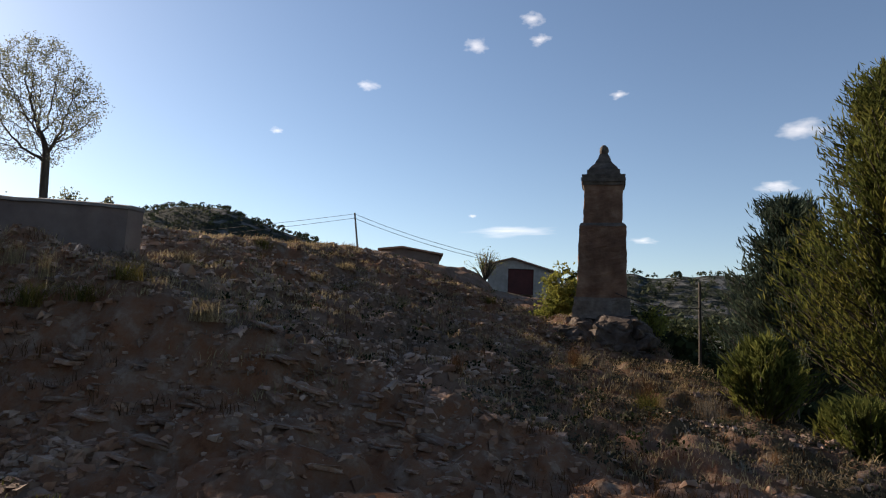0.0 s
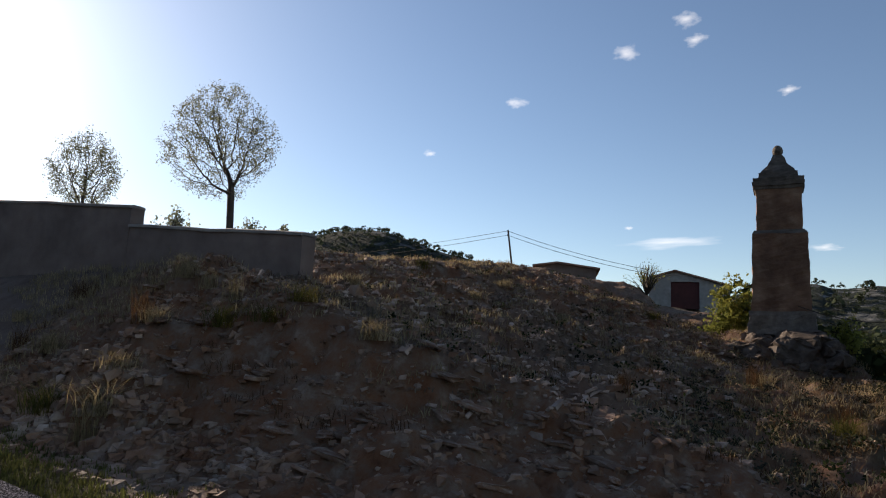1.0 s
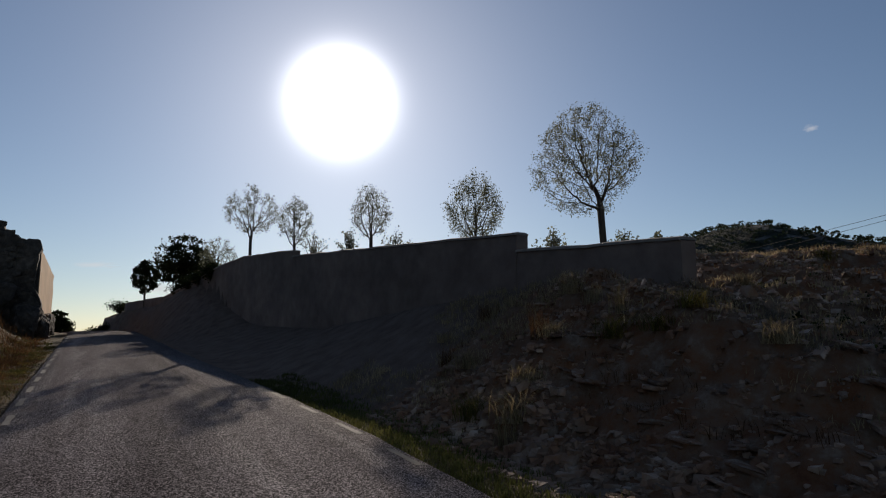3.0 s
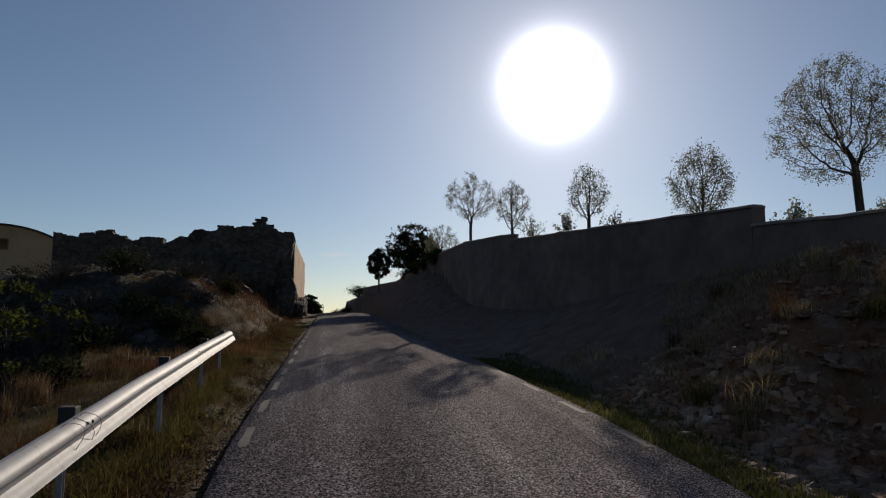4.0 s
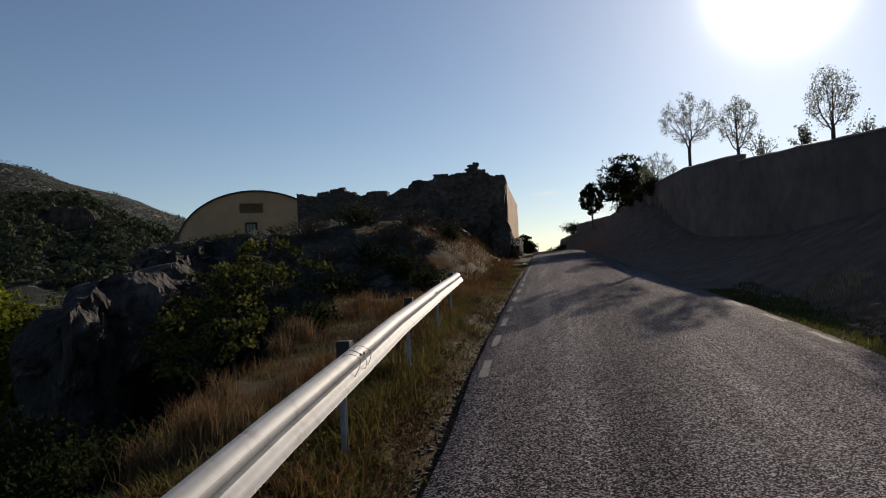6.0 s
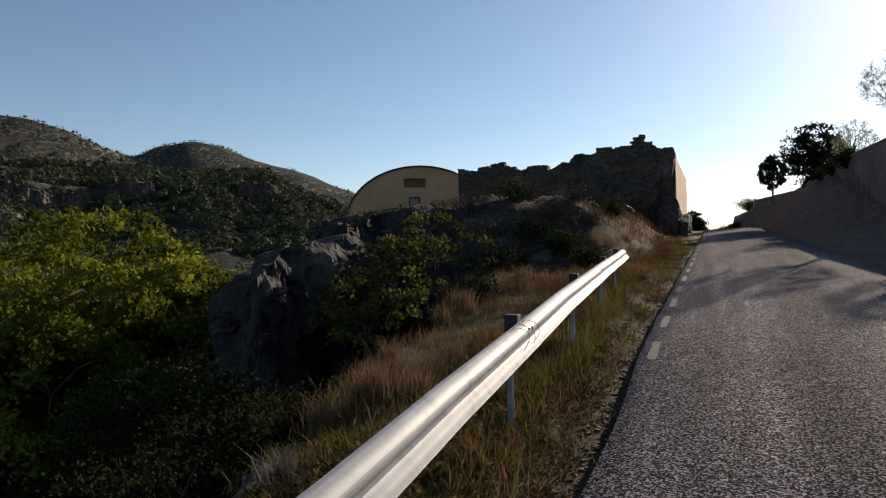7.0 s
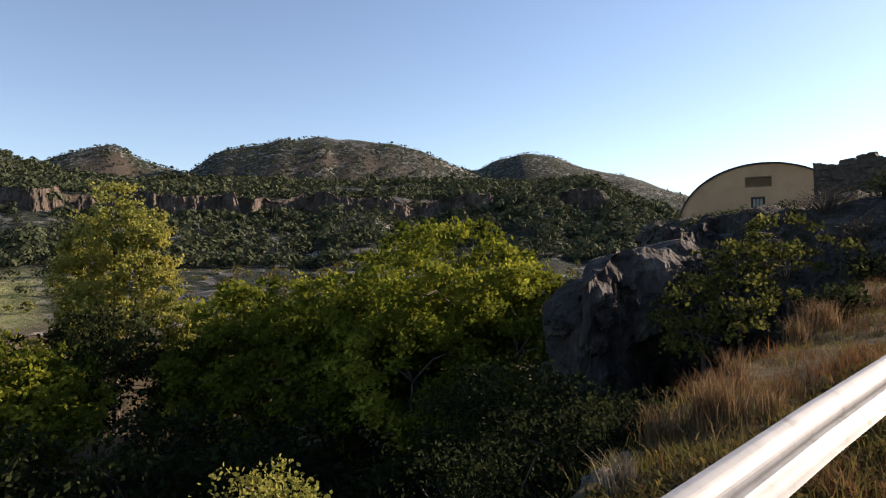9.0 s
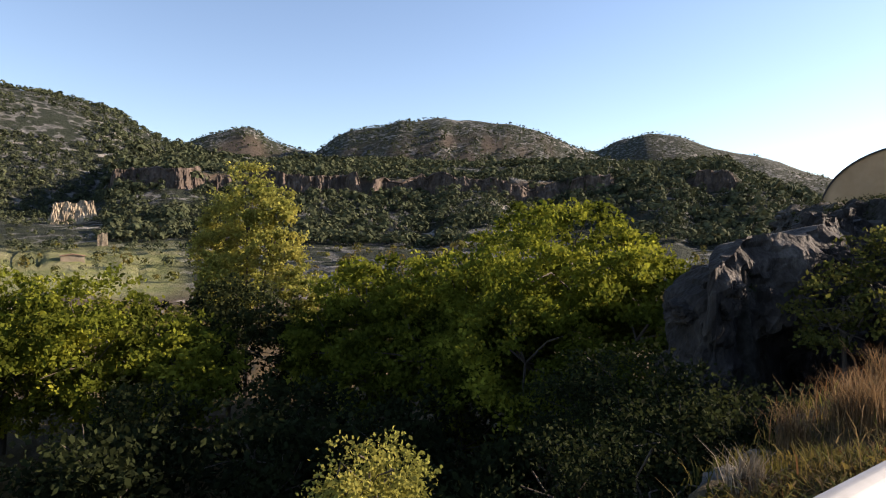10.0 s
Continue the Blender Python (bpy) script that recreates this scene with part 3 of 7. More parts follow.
def ground_material():
    m = bpy.data.materials.new("hill_ground")
    m.use_nodes = True
    n, l = m.node_tree.nodes, m.node_tree.links
    bsdf = n["Principled BSDF"]
    geo = n.new("ShaderNodeNewGeometry")

    def noisy(scale, detail=8, rough_=0.6):
        t = n.new("ShaderNodeTexNoise")
        t.inputs["Scale"].default_value, t.inputs["Detail"].default_value, t.inputs["Roughness"].default_value = scale, detail, rough_
        l.new(geo.outputs["Position"], t.inputs[0])
        return t.outputs[0]

    def ramp(fac, cols, lo=0.3, hi=0.7):
        r = n.new("ShaderNodeValToRGB")
        e = r.color_ramp.elements
        while len(e) < len(cols):
            e.new(0.5)
        for k, c in enumerate(cols):
            e[k].position, e[k].color = lo + (hi - lo) * k / (len(cols) - 1), (*c, 1)
        l.new(fac, r.inputs[0])
        return r.outputs[0]

    def attr(name):
        a = n.new("ShaderNodeAttribute")
        a.attribute_name = name
        return a.outputs["Fac"]

    def mix(fac, a, b):
        x = n.new("ShaderNodeMix")
        x.data_type = "RGBA"
        l.new(fac, x.inputs[0])
        l.new(a, x.inputs[6])
        l.new(b, x.inputs[7])
        return x.outputs[2]

    soil = ramp(noisy(1.7), [(0.078, 0.044, 0.029), (0.135, 0.081, 0.056), (0.205, 0.142, 0.105)])
    dry = ramp(noisy(9, 10, 0.7), [(0.056, 0.036, 0.024), (0.118, 0.08, 0.054), (0.25, 0.182, 0.125)])
    soil = mix(ramp(noisy(0.6), [(0, 0, 0), (1, 1, 1)], 0.4, 0.6), soil, dry)
    rock = ramp(noisy(3.2, 12, 0.7), [(0.10, 0.038, 0.018), (0.17, 0.075, 0.037), (0.175, 0.105, 0.068), (0.25, 0.185, 0.14)], 0.28, 0.68)
    c = mix(attr("rock"), soil, rock)
    green = ramp(noisy(14), [(0.026, 0.021, 0.007), (0.06, 0.044, 0.017), (0.10, 0.072, 0.028)])
    c = mix(attr("green"), c, green)
    far_n = noisy(0.2, 6, 0.75)
    far = ramp(far_n, [(0.03, 0.033, 0.03), (0.074, 0.076, 0.073), (0.128, 0.128, 0.123), (0.2, 0.196, 0.186)], 0.36, 0.66)
    scar = ramp(noisy(0.02, 9, 0.74), [(0, 0, 0), (1, 1, 1)], 0.55, 0.63)
    far = mix(scar, far, ramp(noisy(0.4, 6, 0.7), [(0.14, 0.13, 0.115), (0.46, 0.43, 0.385)]))
    dots = n.new("ShaderNodeTexVoronoi")
    dots.inputs["Scale"].default_value = 0.2
    l.new(geo.outputs["Position"], dots.inputs["Vector"])
    bush = n.new("ShaderNodeMath")
    bush.operation = "SUBTRACT"
    l.new(noisy(0.05, 5, 0.6), bush.inputs[0])
    l.new(dots.outputs["Distance"], bush.inputs[1])
    lift = n.new("ShaderNodeMath")
    lift.operation = "ADD"
    lift.inputs[1].default_value = 0.26
    l.new(bush.outputs[0], lift.inputs[0])
    bushy = ramp(lift.outputs[0], [(0, 0, 0), (1, 1, 1)], 0.08, 0.18)
    far = mix(bushy, far, ramp(noisy(0.5, 4), [(0.013, 0.018, 0.012), (0.03, 0.036, 0.023)]))
    c = mix(attr("far"), c, far)
    field = ramp(noisy(0.12, 6), [(0.09, 0.105, 0.036), (0.16, 0.165, 0.07), (0.24, 0.225, 0.125)])
    c = mix(attr("field"), c, field)
    # dark crag tone stands for rock in shade
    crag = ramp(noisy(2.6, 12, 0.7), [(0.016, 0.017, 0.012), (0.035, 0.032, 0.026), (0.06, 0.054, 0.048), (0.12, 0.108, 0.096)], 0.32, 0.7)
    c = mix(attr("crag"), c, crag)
    earth = ramp(noisy(2.2), [(0.085, 0.057, 0.044), (0.125, 0.088, 0.07), (0.16, 0.118, 0.095)])
    c = mix(attr("smooth"), c, earth)
    l.new(c, bsdf.inputs["Base Color"])
    bsdf.inputs["Roughness"].default_value = 0.95
    bsdf.inputs["Specular IOR Level"].default_value = 0.15
    bp = n.new("ShaderNodeBump")
    bp.inputs["Strength"].default_value, bp.inputs["Distance"].default_value = 0.9, 0.06
    l.new(noisy(11, 10, 0.7), bp.inputs["Height"])
    b3 = n.new("ShaderNodeBump")
    b3.inputs["Distance"].default_value = 0.5
    l.new(attr("crag"), b3.inputs["Strength"])
    l.new(noisy(1.1, 8, 0.65), b3.inputs["Height"])
    l.new(bp.outputs[0], b3.inputs["Normal"])
    b2 = n.new("ShaderNodeBump")
    b2.inputs["Distance"].default_value = 3.0
    l.new(attr("far"), b2.inputs["Strength"])
    l.new(far_n, b2.inputs["Height"])
    l.new(b3.outputs[0], b2.inputs["Normal"])
    l.new(b2.outputs[0], bsdf.inputs["Normal"])
    return m


ground_me.materials.append(ground_material())
ground = tagged(new("ground", ground_me), "stony brown hillside, verge and wooded valley land", "ground", kind="structure")


# ---- road ----
def road():
    ys = np.concatenate([np.arange(-40, 46, 0.25), np.arange(46, 72, 1.0)])
    us = np.linspace(0, 1, 13)
    V = []
    for y in ys:
        wob = 0.05 * (float(vnoise(y * 1.3, 0.5, 3)) - 0.5)
        lft, rgt = road_left(y) + wob, road_right(y) + 0.09 * (float(vnoise(y * 1.1, 7.5, 4)) - 0.5)
        z = float(road_z(y))
        V.append((lft - 0.06, y, z - 0.12))
        for q in us:
            V.append((lft + (rgt - lft) * q, y, z + 0.03 + 0.05 * 4 * q * (1 - q)))
        V.append((rgt + 0.05, y, z - 0.12))
    k = len(us) + 2
    i, j = np.meshgrid(np.arange(len(ys) - 1), np.arange(k - 1), indexing="ij")
    F = np.stack([i * k + j, i * k + j + 1, (i + 1) * k + j + 1, (i + 1) * k + j], -1).reshape(-1, 4)
    return mesh_np("road", V, F, M_ASPHALT, True)


road_ob = tagged(new("road", road()), "narrow worn grey asphalt road running uphill", "road", kind="structure")


# worn white dashes along both edges
def edge_mark(y0, right):
    V, F = [], []
    for k in range(6):
        y = y0 + 0.92 * k / 5
        lft, rgt = float(road_left(y)), float(road_right(y))
        for dx in (-0.045, 0.045):
            x = (rgt - 0.11 if right else lft + 0.12) + dx + 0.008 * math.sin(9 * y + 40 * dx)
            q = (x - lft) / (rgt - lft)
            V.append((x, y, float(road_z(y)) + 0.034 + 0.2 * q * (1 - q)))
        if k:
            F.append((2 * k - 2, 2 * k - 1, 2 * k + 1, 2 * k))
    part("edge_mark", mesh_np("edge_mark", V, F, M_PAINT), parent=road_ob)


for k in range(0, 19):
    edge_mark(6.75 + 1.86 * k, False)
    edge_mark(6.3 + 1.84 * k, True)


# ---- the long rendered wall along the uphill side ----
def long_wall(name, line, label):
    """line: x, y, foot z, top z."""
    w = thing(name, label, "wall", kind="structure")
    pts = []
    for (x0, y0, b0, t0), (x1, y1, b1, t1) in zip(line, line[1:]):
        n = max(1, int(math.hypot(x1 - x0, y1 - y0) / 0.5))
        for k in range(n):
            f = k / n
            pts.append((x0 + (x1 - x0) * f, y0 + (y1 - y0) * f, b0 + (b1 - b0) * f, t0 + (t1 - t0) * f))
    pts.append(line[-1])
    P = np.array(pts)
    way = np.gradient(P[:, :2], axis=0)
    way /= np.linalg.norm(way, axis=1)[:, None]
    nor = np.stack([way[:, 1], -way[:, 0]], 1)
    rows = 7

    def skin(off, lo, hi, wob):
        hs = np.linspace(0, 1, rows)
        V = np.empty((len(P), rows, 3))
        for k, h in enumerate(hs):
            V[:, k, :2] = P[:, :2] + nor * (off + wob * (fbm(P[:, 1] * 0.6, h * 3 + off, 3, 12) - 0.5))[:, None]
            V[:, k, 2] = lo + (hi - lo) * h
        return V
    lo, hi = P[:, 2] - 0.5, P[:, 3] + 0.05 * (fbm(P[:, 1] * 1.3, 0 * P[:, 1], 3, 19) - 0.5)
    a, b = skin(-0.15, lo, hi, 0.05), skin(0.15, lo, hi, 0.05)
    ring = np.concatenate([a, b[:, ::-1]], 1)
    k = ring.shape[1]
    i, j = np.meshgrid(np.arange(len(P) - 1), np.arange(k), indexing="ij")
    F = np.stack([i * k + j, i * k + (j + 1) % k, (i + 1) * k + (j + 1) % k, (i + 1) * k + j], -1).reshape(-1, 4)
    ends = []
    for q in range(rows - 1):
        for base in (0, (len(P) - 1) * k):
            ends.append((base + q, base + q + 1, base + k - 2 - q, base + k - 1 - q))
    part("wall_body", mesh_np("wall_body", ring.reshape(-1, 3), np.concatenate([F, ends]), M_RENDER, False), parent=w)
    # coping
    prof = [(-0.18, -0.02), (-0.18, 0.025), (-0.1, 0.045), (0.1, 0.045), (0.18, 0.025), (0.18, -0.02)]
    C = np.stack([np.concatenate([P[:, :2] + nor * dx, (hi + dz)[:, None]], 1) for dx, dz in prof], 1)
    C[:, :, 2] += 0.02 * (fbm(P[:, 1] * 4, 0 * P[:, 1], 2, 5)[:, None] - 0.5)
    k = len(prof)
    i, j = np.meshgrid(np.arange(len(P) - 1), np.arange(k), indexing="ij")
    F = np.stack([i * k + j, i * k + (j + 1) % k, (i + 1) * k + (j + 1) % k, (i + 1) * k + j], -1).reshape(-1, 4)
    ends = [(0, 1, 2, 3), (0, 3, 4, 5), tuple((len(P) - 1) * k + q for q in (0, 1, 2, 3)), tuple((len(P) - 1) * k + q for q in (0, 3, 4, 5))]
    part("coping", mesh_np("coping", C.reshape(-1, 3), np.concatenate([F, ends]), M_COPING), parent=w, label="rough mortar coping")
    return w


long_wall("wall_low", [(8, 7.05, 2.6, 3.10), (8, 11.4, 2.6, 3.45)], "low end of a rendered enclosure wall with mortar coping")
long_wall("wall_long", [(8, 11.42, 2.5, 3.82), (7.4, 18.4, 2.1, 4.36), (6.9, 24.7, 1.9, 4.86)], "long rendered enclosure wall stepping up the road")
long_wall("wall_upper", [(6.9, 24.72, 1.9, 5.08), (6.4, 31.2, 2.2, 5.56), (6.0, 34.6, 2.3, 5.52), (5.75, 37, 2.4, 5.38), (5.3, 40, 2.6, 5.12), (4.9, 43, 2.8, 4.85), (4.4, 47.6, 3.2, 4.6)], "upper stretch of the rendered enclosure wall")
long_wall("wall_far", [(4.4, 47.8, 3.4, 4.72), (2.7, 57.5, 3.0, 4.8)], "low distant garden wall beside the crest of the road")


def gz(x, y):
    return float(ground_z(np.float64(x), np.float64(y)))


# ---- wayside pillar ----
def frustum(bm, w0, w1, z0, z1, cuts=6, d0=None, d1=None):
    """A square shaft from width w0 to w1, cut into rings so that weather can shape it."""
    rings = []
    for k in range(cuts + 1):
        f = k / cuts
        w, z = w0 + (w1 - w0) * f, z0 + (z1 - z0) * f
        ring = []
        for side in range(4):
            for q in range(6):
                a = -0.5 + q / 6
                p = [(a, -0.5), (0.5, a), (-a, 0.5), (-0.5, -a)][side]
                ring.append(bm.verts.new((p[0] * w, p[1] * w, z)))
        rings.append(ring)
    n = len(rings[0])
    for a, b in zip(rings, rings[1:]):
        for q in range(n):
            bm.faces.new((a[q], a[(q + 1) % n], b[(q + 1) % n], b[q]))
    bm.faces.new(rings[-1])
    bm.faces.new(rings[0][::-1])


def pillar():
    t = thing("wayside_pillar", "tall weathered reddish masonry wayside pillar with pyramid cap on a stone plinth", "pillar", (18.37, 1.12, 2.57), turn=-86.3)
    t.scale = (0.93, 0.93, 1.0)
    bm = bmesh.new()
    frustum(bm, 1.58, 1.46, -0.55, 0.0, 6)
    rough(bm, 0.06, 0.25, 3)
    part("plinth", bm, M_STONE, t, "rough grey stone plinth")
    bm = bmesh.new()
    frustum(bm, 1.36, 1.28, -0.02, 1.88, 22)
    rough(bm, 0.035, 0.16, 5)
    part("lower_shaft", bm, M_BRICKRED, t)
    bm = bmesh.new()
    frustum(bm, 1.30, 1.16, 1.86, 1.96, 2)
    rough(bm, 0.03, 0.15, 9)
    part("shoulder", bm, M_STONE, t)
    bm = bmesh.new()
    frustum(bm, 1.08, 1.06, 1.94, 3.0, 14)
    rough(bm, 0.025, 0.16, 7)
    part("upper_shaft", bm, M_BRICKRED, t)
    for z0, z1, w0, w1 in ((2.98, 3.06, 1.12, 1.16), (3.06, 3.16, 1.22, 1.24), (3.16, 3.26, 1.17, 1.2), (3.262, 3.42, 0.96, 0.9)):
        bm = bmesh.new()
        frustum(bm, w0, w1, z0, z1, 2)
        rough(bm, 0.022, 0.12, z0)
        part("cornice_course", bm, M_STONE, t, "weathered stone cornice course")
    bm = bmesh.new()
    ws = [0.84, 0.74, 0.62, 0.5, 0.42, 0.36, 0.3, 0.24]
    for k, (a, b) in enumerate(zip(ws, ws[1:])):
        frustum(bm, a, b, 3.42 + 0.072 * k, 3.42 + 0.072 * (k + 1), 1)
    rough(bm, 0.02, 0.12, 13)
    part("cap", bm, M_STONE, t, "concave stone pyramid cap")
    bm = bmesh.new()
    bmesh.ops.create_uvsphere(bm, u_segments=14, v_segments=10, radius=0.135, matrix=Matrix.Translation((0, 0, 4.04)) @ Matrix.Diagonal((1, 1, 1.1, 1)))
    rough(bm, 0.012, 0.1, 17)
    part("finial", bm, M_STONE, t, "round stone finial", smooth=True)


pillar()


# ---- crash barrier ----
RAIL_X, RAIL_K = -1.12, -0.048


def rail_x(y):
    return RAIL_X + RAIL_K * y


def rail_top(y):
    return float(np.interp(y, [-6, 0, 1.4, 2.3, 3.5, 5.2, 8, 12], [0.77, 0.768, 0.775, 0.79, 0.806, 0.824, 0.812, 0.765])) + 0.0565 * y


def crash_barrier():
    t = thing("crash_barrier", "scuffed galvanised steel crash barrier on thin posts beside the road", "crash barrier", (rail_x(0), 0, 0))
    # W-shaped section: out towards the road, height over the lower edge
    prof = [(0.03, 0.0), (0.08, 0.001), (0.12, 0.006), (0.115, 0.022), (0.105, 0.06), (0.094, 0.09), (0.083, 0.125), (0.074, 0.148), (0.015, 0.152), (0.01, 0.157),
            (0.015, 0.162), (0.06, 0.167), (0.066, 0.185), (0.062, 0.225), (0.05, 0.255), (0.034, 0.28), (0.016, 0.298), (0.004, 0.308), (-0.012, 0.31)]
    prof = [(0.88 * p, 0.31 - 0.51 * (0.31 - h)) for p, h in prof]
    # round the folds
    for _ in range(1):
        prof = [prof[0]] + [(a[0] * u + b[0] * (1 - u), a[1] * u + b[1] * (1 - u)) for a, b in zip(prof, prof[1:]) for u in (0.75, 0.25)] + [prof[-1]]
    thick = 0.004
    joints = [-6.2, -4.1, -0.06, 3.92, 7.95, 11.98]
    for y0, y1 in zip(joints, joints[1:]):
        bm = bmesh.new()
        rows = []
        for k in range(9):
            f = k / 8
            y = y0 + (y1 + 0.16 - y0) * f if y1 < 11 else y0 + (y1 - y0) * f
            lift = 0.004 if f > 0.95 and y1 < 11 else 0.0
            wave = 0.003 * math.sin(y * 1.9) + 0.002 * math.sin(y * 4.3)
            front = [bm.verts.new((RAIL_K * y + p + lift + wave, y, rail_top(y) - 0.31 + h)) for p, h in prof]
            back = [bm.verts.new((RAIL_K * y + p + lift + wave - thick, y, rail_top(y) - 0.31 + h)) for p, h in prof]
            rows.append(front + back[::-1])
        n = len(rows[0])
        for a, b in zip(rows, rows[1:]):
            for q in range(n):
                bm.faces.new((a[q], a[(q + 1) % n], b[(q + 1) % n], b[q]))
        for r in (rows[0], rows[-1][::-1]):
            h = n // 2
            for q in range(h - 1):
                bm.faces.new((r[q], r[q + 1], r[n - 2 - q], r[n - 1 - q]))
        part("beam", bm, M_STEEL, t, smooth=False)
    # splice bolts at the joints
    for j in joints[1:-1]:
        for dy in (0.04, 0.12):
            for h in (0.16, 0.272):
                bm = bmesh.new()
                bmesh.ops.create_cone(bm, cap_ends=True, segments=8, radius1=0.011, radius2=0.009, depth=0.012, matrix=Matrix.Translation((RAIL_K * j + 0.053, j + dy, rail_top(j) - 0.31 + h)) @ Matrix.Rotation(radians(90), 4, "Y"))
                part("bolt", bm, M_POST, t)
    posts = []
    for y in (-4.05, -1.35, 1.25, 4.11, 6.8, 9.5, 11.6):
        x = RAIL_K * y
        g = gz(rail_x(y) - 0.2, y)
        top = rail_top(y) - 0.14
        bm = bmesh.new()
        for dx, dy, sx, sy in ((-0.125, 0, 0.005, 0.036), (-0.108, 0.018, 0.034, 0.005), (-0.108, -0.018, 0.034, 0.005)):
            box(bm, (sx, sy, top - g + 0.5), (x + dx, y + dy, (top + g - 0.5) / 2))
        part("post", bm, M_STEEL, t, "thin steel channel post")
        bm = bmesh.new()
        box(bm, (0.09, 0.085, 0.17), (x - 0.085, y, rail_top(y) - 0.06), bevel=0.006)
        part("spacer", bm, M_POST, t, "dark steel block behind the beam")
        bm = bmesh.new()
        box(bm, (0.04, 0.05, 0.04), (x + 0.01, y, rail_top(y) - 0.108), bevel=0.006)
        part("bracket", bm, M_POST, t, "dark bolted bracket on the beam")
    # loops of loose wire at one joint
    for k, (y, s) in enumerate(((3.72, 0.05), (4.0, 0.04), (3.86, 0.07))):
        ang = np.linspace(0, 2 * np.pi, 20)
        pts = np.stack([RAIL_K * y + 0.045 + 0.056 * np.cos(ang) + 0.008 * np.sin(3 * ang), y + s * np.sin(ang * 2 + k), rail_top(y) - 0.08 + (0.088 + 0.005 * k) * np.sin(ang)], 1)
        v, f = tube(pts, np.full(20, 0.0018), 5)
        part("wire", mesh_np("wire", v, f, M_STONE), parent=t, label="loop of loose binding wire")
    return t


crash_barrier()


# ---- rubble wall stones shared by the ruin ----
def stone_meshes(name, mat, n=6, size=(0.36, 0.16, 0.2), rnd=0.2, seed=0):
    out = []
    for k in range(n):
        bm = bmesh.new()
        bmesh.ops.create_cube(bm, size=1)
        bmesh.ops.subdivide_edges(bm, edges=bm.edges[:], cuts=1, use_grid_fill=True)
        for v in bm.verts:
            v.co = v.co.lerp(v.co.normalized() * 0.62, 0.42)
            v.co += noise.noise_vector(v.co * 2.1 + Vector((k * 3.1 + seed, 0, 0))) * rnd
            v.co = Vector((v.co.x * size[0], v.co.y * size[1], v.co.z * size[2]))
        out.append(bm_mesh(name, bm, mat))
    return out


# ---- ruined walls beside the road ----
def ragged_wall(name, label, parent, x0, x1, y, top, foot, thick, mat, steps, seed, bulge=0.25):
    """A thick wall across the view from x0 to x1 with a broken top."""
    xs = np.linspace(x0, x1, steps)
    rows = 16
    tops = np.array([top(x) for x in xs])
    V, n = [], rows
    for side, s in ((0, -1), (1, 1)):
        for x, tz in zip(xs, tops):
            for r in range(rows):
                h = r / (rows - 1)
                z = foot + (tz - foot) * h
                o = bulge * (float(fbm(x * 0.8 + 20, z * 0.9 + seed, 4, 61 + side)) - 0.5)
                xo = 0.9 * (float(fbm(z * 0.9 + seed, 2.5, 3, 68)) - 0.5) * math.exp(-abs(x - x0) / 0.7)
                V.append((x + xo, y + s * thick / 2 + (o if s < 0 else -o) - 0.25 * (1 - h) * (1 if s < 0 else -1), z))
    F = []
    k = steps * rows
    for i in range(steps - 1):
        for r in range(rows - 1):
            a = i * rows + r
            F.append((a, a + rows, a + rows + 1, a + 1))
            F.append((k + a + 1, k + a + rows + 1, k + a + rows, k + a))
        a = i * rows + rows - 1
        F.append((a, a + rows, k + a + rows, k + a))
    for i in (0, steps - 1):
        for r in range(rows - 1):
            a = i * rows + r
            F.append((a, a + 1, k + a + 1, k + a))
    return part(name, mesh_np(name, V, F, mat), parent=parent, label=label)


